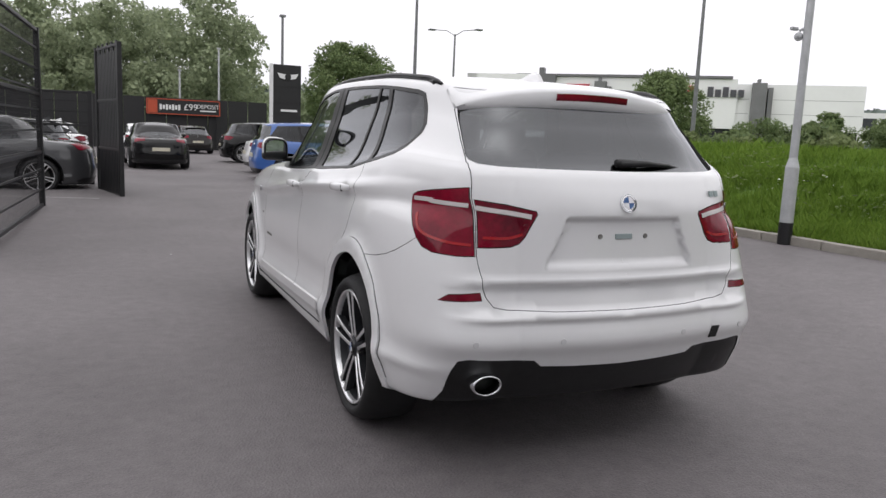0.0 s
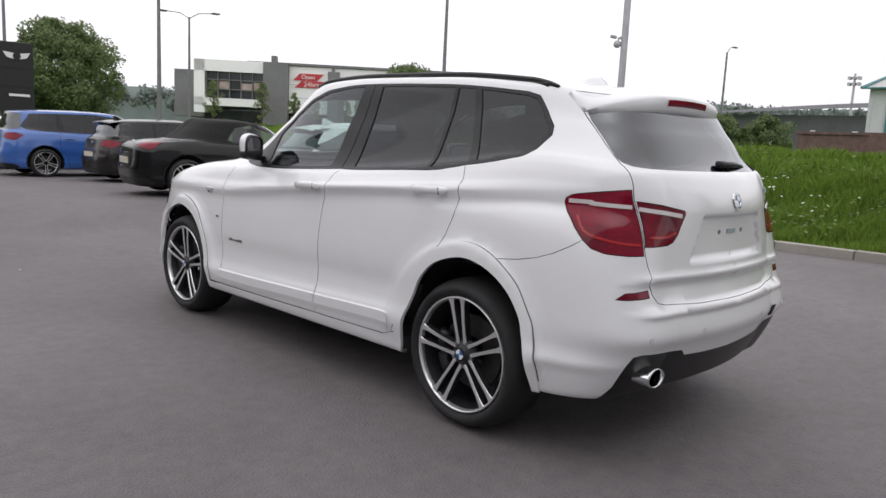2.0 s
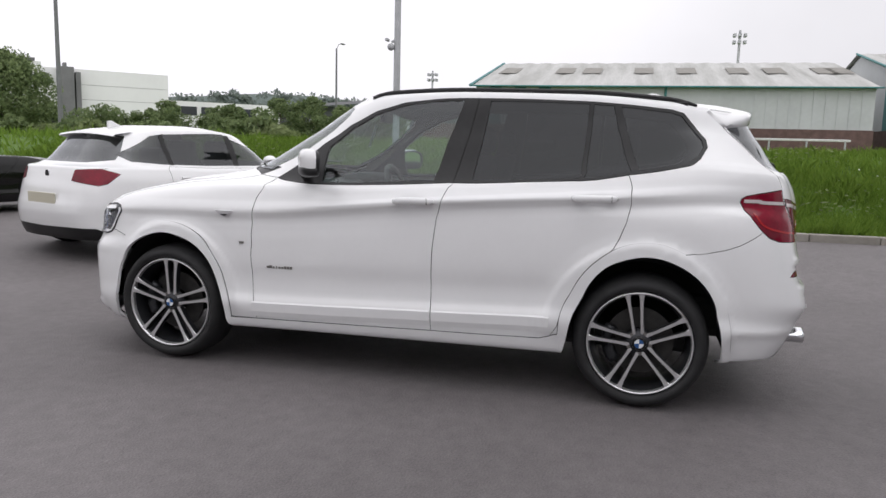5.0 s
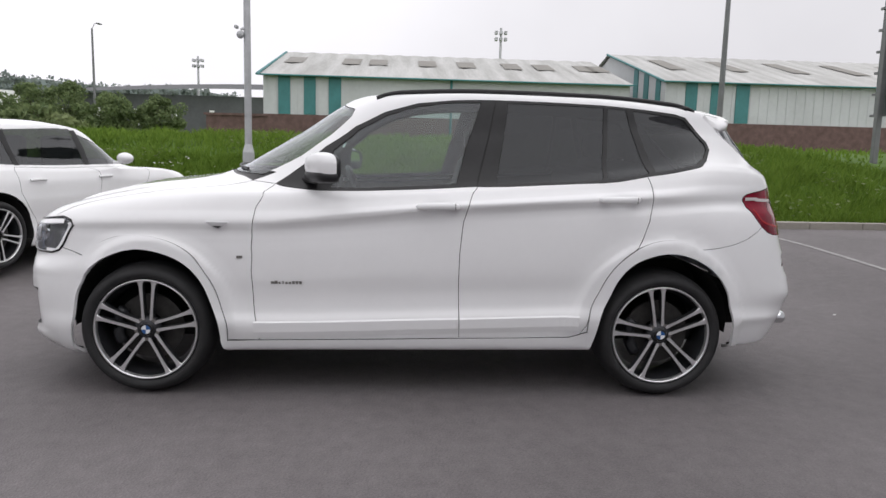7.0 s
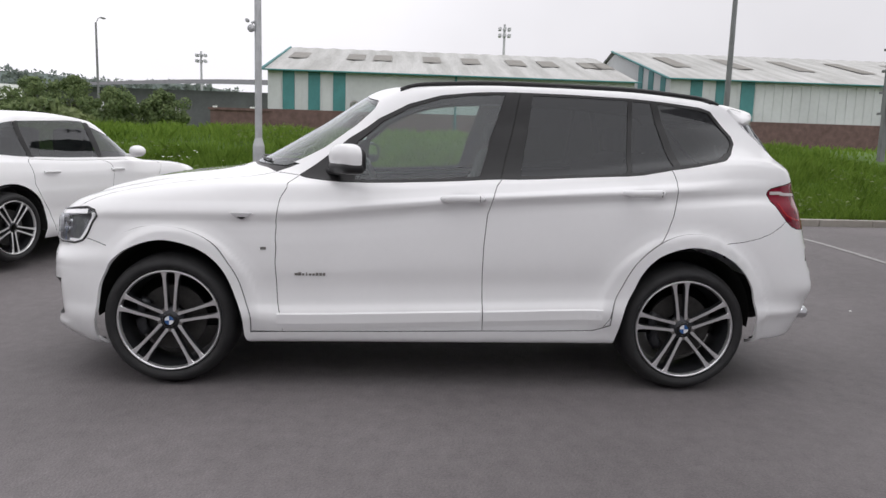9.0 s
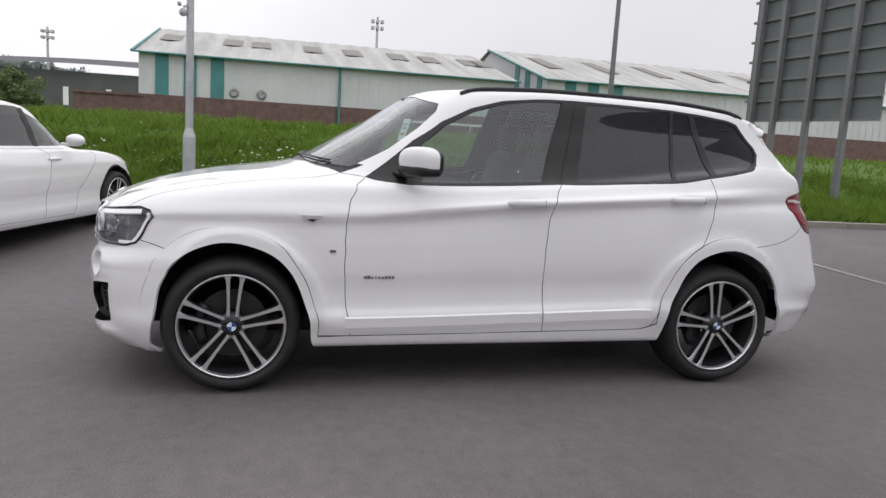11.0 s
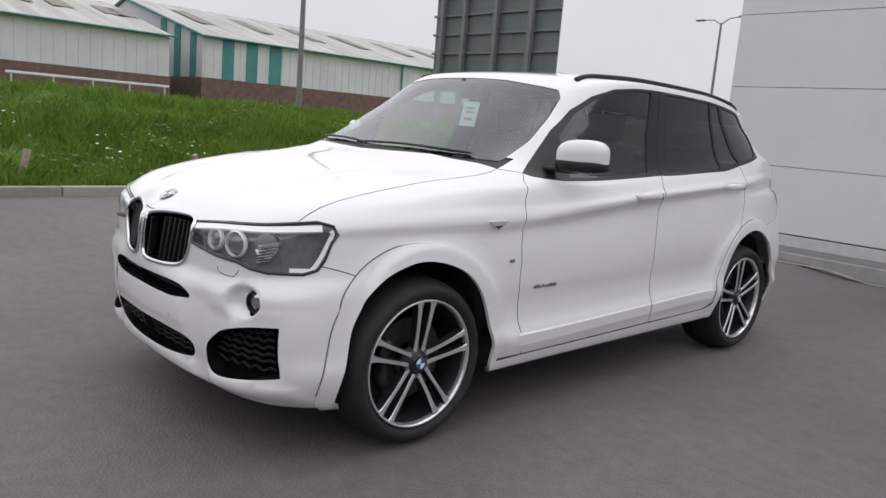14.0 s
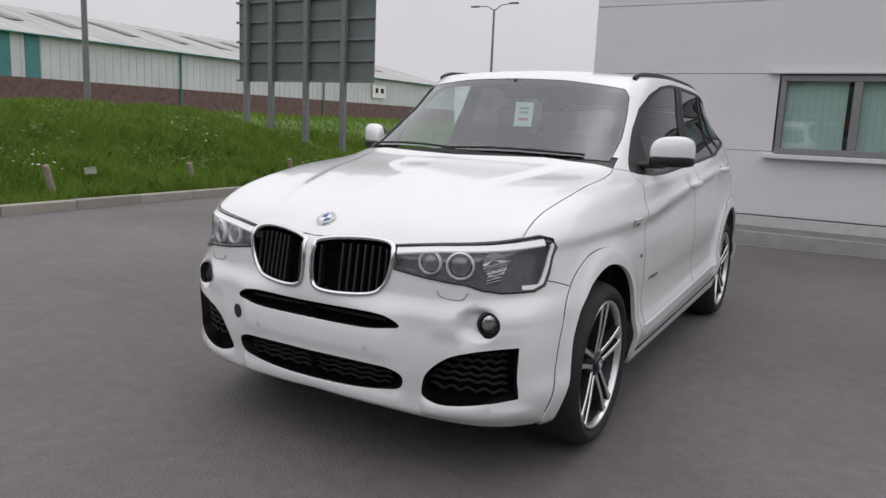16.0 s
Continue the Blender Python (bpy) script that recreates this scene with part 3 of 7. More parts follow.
GRILLE = [("F", .022, .850), ("F", .045, .885)] + F((.19, .902), (.298, .889), (.318, .846), (.302, .765), (.264, .712), (.20, .694), (.08, .690)) + [("F", .040, .703), ("F", .022, .750)]
TAIL_OUT = L((-1.858, 1.112), (-1.864, 1.130), (-1.888, 1.144), (-1.95, 1.156)) + R((.628, 1.176), (.634, .912), (.70, .910)) + L((-2.060, .917), (-2.012, .934), (-1.975, .965), (-1.935, 1.012), (-1.880, 1.072))
TAIL_IN = R((.616, 1.130), (.50, 1.115), (.385, 1.092), (.380, 1.080), (.430, .990), (.455, .962), (.490, .950), (.622, .946))
GLASS_REAR_LINE = R((0, 1.258), (.3, 1.260), (.50, 1.264), (.580, 1.272), (.603, 1.284), (.606, 1.30), (.594, 1.36), (.572, 1.46), (.553, 1.538), (.3, 1.560), (0, 1.564))
TAILGATE_EDGE = R((.545, 1.588), (.572, 1.49), (.600, 1.36), (.615, 1.268), (.622, 1.176), (.628, .912), (.590, .75), (.56, .712), (.50, .700), (.3, .692), (0, .690))

def rounded(points):
    return [("S", p[0], p[1]) for p in body.outline(points, closed=False, curve=True)]


region = body.region  # the first that matches wins
s_of_y = body.s_of_y
fi, fo, ri, ro = (body.curved(a) for a in (ARCH_F_IN, ARCH_F_OUT, ARCH_R_IN, ARCH_R_OUT))
region("void", [S(fi[0][1], 0)] + fi + [S(fi[-1][1], 0)])
region("void", [S(ri[0][1], 0)] + ri + [S(ri[-1][1], 0)])
region("arch_trim_front", [S(fo[0][1], 0)] + fo + [S(fo[-1][1], 0)], gap=-0.003, lift=0.010)
region("arch_trim_rear", [S(ro[0][1], 0)] + ro + [S(ro[-1][1], 0)], gap=-0.003, lift=0.010)
region("headlight", HEADLIGHT, gap=0.003)
region("kidney_grille", GRILLE, curve=True, gap=0.0)
region("tail_lamp_outer", TAIL_OUT, gap=0.0025, lift=0.002)
region("tail_lamp_inner", TAIL_IN, gap=0.0025, lift=0.002)
region("reflector", R((.772, .738), (.735, .764), (.612, .770), (.606, .738)), gap=0.002, lift=0.001)
region("upper_intake", rounded(F((0, .640), (.12, .639), (.25, .636), (.325, .626), (.370, .598), (.31, .586), (.24, .578), (.13, .577), (0, .578))), gap=0.0)
region("lower_intake", rounded(F((0, .437), (.12, .437), (.25, .434), (.335, .428), (.378, .402), (.366, .356), (.30, .340), (.21, .331), (.1, .326), (0, .325))), gap=0.0)
region("side_vent", rounded(F((.784, .554), (.71, .546), (.63, .528), (.55, .497), (.483, .437), (.455, .362), (.466, .334), (.55, .321), (.68, .337), (.786, .362))), gap=0.0)
POCKET = lambda q: [("F", local(.668 + .075 * q * math.cos(a)), .633 + .066 * q * math.sin(a)) for a in (2 * math.pi * k / 36 for k in range(36))]
region("fog_lamp", [("F", local(.682 + .047 * math.cos(a)), .633 + .047 * math.sin(a)) for a in (2 * math.pi * k / 24 for k in range(24))], gap=0.002)
region("fog_pocket_b", POCKET(0.84), gap=0.0)
region("fog_pocket", POCKET(1.0), gap=-0.003, lift=0.0006)
region("window_front", L((.43, 1.132), (.1, 1.145), (-.245, 1.168), (-.380, 1.612), (-.20, 1.604), (-.03, 1.581), (.14, 1.529), (.29, 1.448), (.425, 1.334)), gap=0.001, lift=-0.004)
region("window_rear", L((-.465, 1.176), (-.73, 1.190), (-1.04, 1.206), (-1.072, 1.602), (-.80, 1.610), (-.532, 1.612)), gap=0.001, lift=-0.004)
region("window_fixed", L((-1.065, 1.209), (-1.14, 1.217), (-1.312, 1.249), (-1.20, 1.594), (-1.097, 1.600)), gap=0.001, lift=-0.004)
region("window_quarter", L((-1.355, 1.256), (-1.45, 1.271), (-1.585, 1.302), (-1.640, 1.338), (-1.670, 1.388), (-1.660, 1.422), (-1.603, 1.488), (-1.552, 1.548), (-1.50, 1.563), (-1.242, 1.590)), gap=0.001, lift=-0.004)
region("window_trim", L(*BELT, (-1.655, 1.324), (-1.690, 1.385), (-1.680, 1.426), (-1.618, 1.498), (-1.563, 1.563), (-1.50, 1.580), (-1.30, 1.600), (-1.1, 1.614), (-.73, 1.625), (-.45, 1.627), (-.22, 1.619), (-.03, 1.598), (.15, 1.546), (.31, 1.464), (.47, 1.352)), gap=0.001, lift=0.001)
region("rear_window", GLASS_REAR_LINE, gap=0.0, lift=-0.011)
region("windscreen", [("W", 0, 1.215), ("W", .3, 1.210), ("W", .55, 1.200), ("W", .70, 1.192), ("W", .685, 1.30), ("W", .655, 1.42), ("W", .630, 1.52), ("W", .598, 1.562), ("W", .3, 1.603), ("W", 0, 1.612)], gap=0.0015, lift=-0.002)
HOOD_BACK = [("T", .732, .865), ("T", .66, .925), ("T", .45, 1.030), ("T", .2, 1.085), ("T", 0, 1.100)]
region("cowl", HOOD_BACK + [("W", 0, 1.225), ("W", .55, 1.215), ("W", .715, 1.205)], gap=0.001, lift=-0.006)
door_front = body.curved([(.80, .312), (.825, .45), (.838, .62), (.842, .80), (.835, .94), (.800, 1.06), (.735, 1.145)])
region("front_door", door_front + L((.5, 1.118), (.1, 1.129), (-.36, 1.156), (-.312, 1.055), (-.286, .97), (-.269, .80), (-.266, .65), (-.275, .333)))
region("rear_door", L((-.275, .333), (-.266, .65), (-.269, .80), (-.286, .97), (-.312, 1.055), (-.36, 1.156), (-.73, 1.174), (-1.05, 1.192), (-1.14, 1.201), (-1.30, 1.231), (-1.322, 1.17), (-1.323, 1.08), (-1.305, .99), (-1.272, .90), (-1.245, .85), (-1.11, .725), (-1.02, .565), (-.975, .42), (-.94, .365), (-.88, .345)))
region("sill", L((1.02, .305), (.80, .312), (-.30, .333), (-.88, .345), (-.95, .37), (-1.05, .40)) + [S(-1.1, 0), S(1.1, 0)], gap=-0.002, lift=0.009)
region("rear_diffuser", R((.735, .29), (.728, .36), (.70, .500), (.66, .508), (.38, .490), (.345, .462), (.2, .455), (0, .450)) + [S(S0, 0), S(body.find("R", local(.735), .29)[0], 0)], gap=0.003, lift=-0.004)
region("rear_bumper", L((-1.58, .838), (-1.70, .850), (-1.80, .872), (-1.87, .898), (-1.94, .938), (-1.975, .965)) + R((.70, .910), (.628, .912), (.590, .75), (.56, .712), (.50, .700), (.3, .692), (0, .690)) + [S(S0, 0), S(s_of_y(-1.75), 0), S(s_of_y(-1.6), .4)], gap=0.0012)
region("tailgate", TAILGATE_EDGE + [("R", 0, 1.588)])
HOOD_FRONT = F((0, .893), (.10, .899), (.24, .895), (.312, .890), (.5, .912), (.66, .927))
region("front_bumper", L((1.60, .70), (1.72, .742), (1.80, .768), (1.89, .79), (1.93, .80)) + F((.66, .80), (.50, .90), (.312, .888), (.24, .895), (.10, .899), (0, .893)) + [S(S1, 0), S(s_of_y(1.75), 0), S(s_of_y(1.6), .3)])
region("hood", HOOD_FRONT + [("L", 1.92, .940), ("T", .745, 1.75), ("T", .758, 1.5), ("T", .760, 1.2)] + HOOD_BACK)
region("fender", door_front + [("T", .732, .865), ("T", .760, 1.2), ("T", .758, 1.5), ("T", .745, 1.75), ("L", 1.92, .940)] + L((1.88, .925), (1.90, .86), (1.93, .80), (1.89, .79), (1.80, .768), (1.72, .742), (1.60, .70), (1.4, .6), (1.0, .312)))


body.cut(300, 140)
suv = empty("white_suv", Matrix.Translation((MIDDLE, 0, 0)), "white five-door SUV with dark privacy glass on grey asphalt", "car")
panel = body.panel
panel("body_shell", "body", WHITE, suv, (0,))
for nm in ("hood", "tailgate", "front_bumper", "rear_bumper"):
    panel(nm, nm, WHITE, suv, (0,))
doors = {}
for nm in ("fender", "front_door", "rear_door", "sill", "arch_trim_front", "arch_trim_rear"):
    doors[nm] = panel("arch_trim" if nm.startswith("arch") else nm, nm, WHITE, suv, rim_mat=WHITE if nm.startswith("arch") else None)
panel("rear_diffuser", "rear_diffuser", BLACK_TRIM, suv, (0,), "black plastic rear diffuser")
panel("windscreen", "windscreen", GLASS_SCREEN, suv, (0,), "clear windscreen", rim=0)
panel("rear_window", "rear_window", GLASS_REAR, suv, (0,), "dark tinted rear window", rim=0)
panel("cowl", "cowl", BLACK_TRIM, suv, (0,))
panel("window_trim", "window_trim", BLACK_TRIM, suv, label="black window surround")
panel("side_window", "window_front", GLASS_CLEAR, suv, label="clear front door glass", rim=0)
for nm in ("window_rear", "window_fixed", "window_quarter"):
    panel("side_window", nm, GLASS_TINT, suv, label="dark privacy glass", rim=0)
panel("reflector", "reflector", RED_LENS, suv, label="red bumper reflector")
for ob in bpy.data.objects:
    if ob.name.split(".")[0] in ("windscreen", "rear_window", "side_window"):
        ob.visible_shadow = False

# dark linings inside: roof, doors, tailgate, floor
LINING = mat("cabin_lining", (0.10, 0.10, 0.10), 0.9, var=0.15, scale=20)
panel("roof_lining", "body", LINING, suv, (0,), rim=0, push=-0.035)
for nm in ("front_door", "rear_door", "tailgate"):
    panel("inner_lining", nm, FABRIC, suv, (0,) if nm == "tailgate" else (-1, 1), rim=0, push=-0.05)
bm = bmesh.new()
box(bm, 0, -0.05, 0.33, 1.5, 3.4, 0.10, 0.03)
box(bm, 0, 1.45, 0.45, 0.9, 0.9, 0.4, 0.05)
box(bm, 0, -1.70, 0.45, 1.1, 0.7, 0.24, 0.05)
part("underbody", bm, SEAM, suv)
bm = bmesh.new()
box(bm, 0, -1.55, 0.86, 1.30, 0.75, 0.05, 0.01)
part("luggage_cover", bm, FABRIC, suv)
# dashboard with a hood over the dials, steering wheel on the right
bm = bmesh.new()
box(bm, 0, 0.72, 0.95, 1.48, 0.42, 0.30, 0.08)
box(bm, 0.38, 0.60, 1.10, 0.42, 0.26, 0.09, 0.035)
part("dashboard", bm, FABRIC, suv, smooth=True)
bm = bmesh.new()
ring = [(0.37 + 0.185 * math.cos(a), 0.36 + 0.07 * math.sin(a), 1.03 + 0.17 * math.sin(a)) for a in (2 * math.pi * k / 28 for k in range(29))]
tube(bm, ring, 0.016, 8)
box(bm, 0.37, 0.37, 1.02, 0.36, 0.03, 0.05, 0.012)
cyl(bm, (0.37, 0.37, 1.02), (0.37, 0.62, 0.95), 0.045, 0.05)
part("steering_wheel", bm, BLACK_TRIM, suv, smooth=True)


def seat(x, y):
    st = part("seat", seat_me, None, suv)
    st.location = (x, y, 0)
    hr = part("headrest", head_me, None, st)
    return st


bm = bmesh.new()
box(bm, 0, 0.05, 0.62, 0.52, 0.52, 0.16, 0.06)
box(bm, 0, -0.27, 0.98, 0.52, 0.13, 0.66, 0.06, None)
for v in bm.verts:
    if v.co.z > 0.72:
        v.co.y -= (v.co.z - 0.72) * 0.28
        v.co.x *= 1 - 0.25 * max(0, v.co.z - 1.0)
seat_me = mesh_of(bm, "seat", True)
seat_me.materials.append(FABRIC)
bm = bmesh.new()
box(bm, 0, -0.44, 1.40, 0.27, 0.10, 0.17, 0.045)
for sx in (-0.07, 0.07):
    cyl(bm, (sx, -0.43, 1.26), (sx, -0.43, 1.35), 0.007, seg=6)
head_me = mesh_of(bm, "headrest", True)
head_me.materials.append(FABRIC)
for sx in (-0.38, 0.38):
    seat(sx, 0.0)
    seat(sx, -0.86)
bm = bmesh.new()
box(bm, 0, -1.13, 0.95, 1.30, 0.14, 0.60, 0.05)
part("rear_bench", bm, FABRIC, suv)
# interior mirror and the sticker on the windscreen
bm = bmesh.new()
box(bm, 0, 0.33, 1.535, 0.22, 0.03, 0.07, 0.015)
cyl(bm, (0, 0.34, 1.56), (0, 0.42, 1.60), 0.012)
part("interior_mirror", bm, BLACK_TRIM, suv)
PAPER = mat("pale_paper", (0.72, 0.80, 0.78), 0.7, var=0.04, scale=30)
p0, n0 = Vector((-0.058, 0.405, 1.411)), Vector((-0.20, 0.93, 0.30)).normalized()
xax = Vector((0, 0, 1)).cross(n0).normalized()
turn0 = Matrix((xax, n0.cross(xax), n0)).transposed().to_4x4()
bm = bmesh.new()
box(bm, 0, 0, 0, 0.105, 0.145, 0.002)
stk = part("price_card", bm, PAPER, suv, "pale printed card hanging behind the windscreen")
stk.matrix_basis = Matrix.Translation(p0) @ turn0
INK = mat("faded_red_print", (0.45, 0.12, 0.12), 0.7)
GREY_INK = mat("grey_print", (0.30, 0.36, 0.36), 0.7)
for dy, w, ink in ((0.035, 0.06, GREY_INK), (0.01, 0.05, GREY_INK), (-0.03, 0.055, INK)):
    bm = bmesh.new()
    box(bm, 0, dy, 0.003, w, 0.012, 0.003)
    part("printed_bar", bm, ink, stk)

# wheel wells
for sx in (-1, 1):
    for cy in (1.405, -1.405):
        bm = bmesh.new()
        rows = []
        for k in range(25):
            a = math.radians(-3 + 186 * k / 24)
            ca, sa = cy + 0.42 * math.cos(a), 0.365 + 0.425 * math.sin(a)
            rows.append([(sx * 0.50, ca, sa), (sx * 0.72, ca, sa), (sx * (0.80 + 0.10 * math.sin(a)), ca, sa)])
        sheet(bm, rows)
        sheet(bm, [[(sx * 0.50, cy, 0.365), r[0]] for r in rows])
        part("wheel_well", bm, SEAM, suv)


# ---- wheels: five pairs of machined spokes ----
def wheel_meshes():
    d = {}
    bm = bmesh.new()
    lathe(bm, [(0.045, 0.262), (0.012, 0.272), (-0.012, 0.284), (-0.023, 0.300), (-0.021, 0.316), (-0.007, 0.331), (0.018, 0.344), (0.055, 0.353), (0.12, 0.357),
               (0.20, 0.356), (0.235, 0.345), (0.25, 0.32), (0.235, 0.285), (0.21, 0.27)], 72)
    d["tyre"] = mesh_of(bm, "tyre", True)
    bm = bmesh.new()
    lathe(bm, [(0.020, 0.258), (0.004, 0.260), (-0.008, 0.264), (-0.012, 0.268), (-0.010, 0.273), (0.004, 0.275), (0.02, 0.272)], 72)
    d["rim_lip"] = mesh_of(bm, "rim_lip", True)
    bm = bmesh.new()
    lathe(bm, [(0.012, 0.260), (0.05, 0.245), (0.10, 0.238), (0.19, 0.24), (0.22, 0.255)], 48)
    d["barrel"] = mesh_of(bm, "barrel", True)
    bm = bmesh.new()
    # one spoke along +z, its face machined, its flanks dark
    st = [(0.034, 0.022, 0.012, 0.014), (0.062, 0.022, 0.0098, 0.011), (0.10, 0.0235, 0.0085, 0.007), (0.16, 0.0275, 0.0085, 0.001), (0.222, 0.0325, 0.0100, -0.003), (0.246, 0.0350, 0.0130, -0.005), (0.262, 0.0370, 0.0200, -0.007)]
    rows = []
    for r, t, w, x in st:
        rows.append([(x + 0.040, t - w * 1.15, r), (x + 0.004, t - w, r), (x, t - w * 0.8, r), (x, t + w * 0.8, r), (x + 0.004, t + w, r), (x + 0.040, t + w * 1.15, r)])
    g = sheet(bm, rows)
    bm.faces.ensure_lookup_table()
    for i, f in enumerate(bm.faces):
        f.material_index = 0 if i % 5 in (1, 2, 3) else 1
    d["spoke"] = mesh_of(bm, "spoke", False)
    bm = bmesh.new()
    lathe(bm, [(0.04, 0.075), (0.026, 0.068), (0.012, 0.050), (0.010, 0.042), (0.004, 0.038)], 40)
    d["hub"] = mesh_of(bm, "hub", True)
    bm = bmesh.new()
    lathe(bm, [(0.006, 0.037), (0.000, 0.0365), (-0.002, 0.033), (-0.0035, 0.0)], 32)
    d["hub_cap"] = mesh_of(bm, "hub_cap", True)
    bm = bmesh.new()
    lathe(bm, [(0.085, 0.07), (0.085, 0.178), (0.105, 0.178), (0.105, 0.07)], 48)
    d["brake_disc"] = mesh_of(bm, "brake_disc", False)
    bm = bmesh.new()
    ring_pts = [(0.06, 0.165 * math.cos(math.radians(-35 + 10 * k)), 0.165 * math.sin(math.radians(-35 + 10 * k))) for k in range(8)]
    tube(bm, ring_pts, 0.032, 8)
    d["brake_caliper"] = mesh_of(bm, "brake_caliper", True)
    bm = bmesh.new()
    cyl(bm, (0.012, 0, 0), (0.034, 0, 0), 0.011, seg=6)
    d["wheel_bolt"] = mesh_of(bm, "wheel_bolt")
    bm = bmesh.new()
    pts = [(0, 0)] + [(0.024 * math.cos(math.pi / 2 * k / 6), 0.024 * math.sin(math.pi / 2 * k / 6)) for k in range(7)]
    vs = [bm.verts.new((-0.0046, y, z)) for y, z in pts]
    bm.faces.new(vs)
    d["quarter"] = mesh_of(bm, "quarter")
    for nm, m_ in (("tyre", RUBBER), ("rim_lip", ALLOY), ("barrel", DARK_ALLOY), ("spoke", ALLOY), ("hub", DARK_ALLOY), ("hub_cap", GLOSS_BLACK),
                   ("brake_disc", DARK_STEEL), ("brake_caliper", DARK_ALLOY), ("wheel_bolt", STEEL)):
        d[nm].materials.append(m_)
    d["spoke"].materials.append(DARK_ALLOY)
    return d


DARK_STEEL = mat("dull_brake_steel", (0.06, 0.058, 0.056), 0.5, metal=0.6, var=0.2, scale=30)
WHEEL = wheel_meshes()
BLUE_ENAMEL = mat("blue_enamel", (0.02, 0.09, 0.27), 0.2, coat=0.5)
WHITE_ENAMEL = mat("white_enamel", (0.75, 0.77, 0.8), 0.2, coat=0.5)


def wheel(parent, m, turn, right):
    """A wheel whose face looks along -x of m; spokes turned by degrees."""
    wh = part("wheel", WHEEL["barrel"], None, parent)
    wh.matrix_basis = m @ pose(0, 0, 0, turn, 0, 0)
    part("tyre", WHEEL["tyre"], None, wh)
    part("rim_lip", WHEEL["rim_lip"], None, wh)
    part("wheel_hub", WHEEL["hub"], None, wh)
    part("hub_cap", WHEEL["hub_cap"], None, wh, "round hub cap in blue and white quarters")
    part("brake_disc", WHEEL["brake_disc"], None, wh)
    part("brake_caliper", WHEEL["brake_caliper"], None, wh)
    for k in range(5):
        for s in (1, -1):
            sp = part("spoke", WHEEL["spoke"], None, wh)
            sp.matrix_basis = pose(0, 0, 0, 72 * k, 0, 0) @ Matrix.Diagonal((1, s, 1, 1))
        bo = part("wheel_bolt", WHEEL["wheel_bolt"], None, wh)
        bo.matrix_basis = pose(0, 0, 0, 72 * k + 36, 0, 0) @ Matrix.Translation((0, 0, 0.058))
    for k in range(4):
        qd = part("cap_quarter", WHEEL["quarter"], None, wh)
        qd.matrix_basis = pose(0, 0, 0, 90 * k - turn, 0, 0)
        qd.data = WHEEL["quarter"].copy()
        qd.data.materials.append(BLUE_ENAMEL if k % 2 else WHITE_ENAMEL)
    return wh


HX = 0.925
wheel(suv, Matrix.Translation((-HX, 1.405, 0.357)), 3, False)
wheel(suv, Matrix.Translation((-HX, -1.405, 0.357)), -8, False)
for cy in (1.405, -1.405):
    wheel(suv, Matrix.Translation((HX, cy, 0.357)) @ pose(0, 0, 0, 0, 0, 180), 20, True)


# ---- lamps ----
def stick_on(name, view, a, b, lift, bm, material, side=-1, label="", roll=0.0):
    """A small part laid on the body's surface, its z along the normal, its y upwards."""
    p, n = body.at(view, a, b, lift)
    if side > 0:
        p.x, n.x = -p.x, -n.x
    up = Vector((0, 0, 1))
    xax = up.cross(n).normalized()
    yax = n.cross(xax)
    m = Matrix((xax, yax, n)).transposed().to_4x4()
    ob = part(name, bm, material, suv, label)
    ob.matrix_basis = Matrix.Translation(p) @ m @ pose(0, 0, 0, 0, 0, roll)
    return ob


def ribbon(name, pts, width, lift, material, label="", sides=(-1, 1), parent=None, thick=0.006):
    """A strip along points on the body, as wide as told, standing proud by lift."""
    o = body.outline(pts, closed=False, curve=True)
    p = body.lookup(body.g, o[:, 0], o[:, 1])
    n = body.lookup(body.n, o[:, 0], o[:, 1])
    p[:, 0] *= body.wide
    for sd in sides:
        bm = bmesh.new()
        rows = []
        for i in range(len(p)):
            d = p[min(i + 1, len(p) - 1)] - p[max(i - 1, 0)]
            w = np.cross(n[i], d)
            w = w / max(np.linalg.norm(w), 1e-9) * width / 2
            q = p[i] + n[i] * lift
            base = p[i] + n[i] * (lift - thick)
            rows.append([Vector((sd * v[0], v[1], v[2])) for v in (base - w, q - w * 0.8, q + w * 0.8, base + w)])
        sheet(bm, rows)
        bmesh.ops.recalc_face_normals(bm, faces=bm.faces)
        part(name, bm, material, parent or suv, label, smooth=False)


panel("tail_lamp", "tail_lamp_outer", RED_LENS, suv, label="red tail lamp lens")
panel("tail_lamp", "tail_lamp_inner", RED_LENS, suv, label="red tail lamp lens on the tailgate")
CLEAR_STRIP = mat("clear_lamp_strip", (0.62, 0.58, 0.58), 0.15, coat=0.6)
AMBER = mat("bright_red_lamp", (0.36, 0.004, 0.010), 0.15, coat=0.4)
ribbon("lamp_strip", L((-1.875, 1.118), (-1.96, 1.117)) + R((.74, 1.112), (.634, 1.104)), 0.020, 0.005, CLEAR_STRIP, "pale clear strip in the tail lamp")
ribbon("lamp_strip", R((.612, 1.098), (.50, 1.084), (.405, 1.070)), 0.022, 0.005, CLEAR_STRIP, "pale clear strip in the tail lamp")
ribbon("lamp_glow_bar", L((-1.925, 1.060), (-1.975, 1.000)) + R((.74, .965), (.645, .955)), 0.014, 0.0045, AMBER, "brighter red light bar")
ribbon("lamp_glow_bar", R((.60, .985), (.50, .985), (.44, 1.0)), 0.014, 0.0045, AMBER, "brighter red light bar")

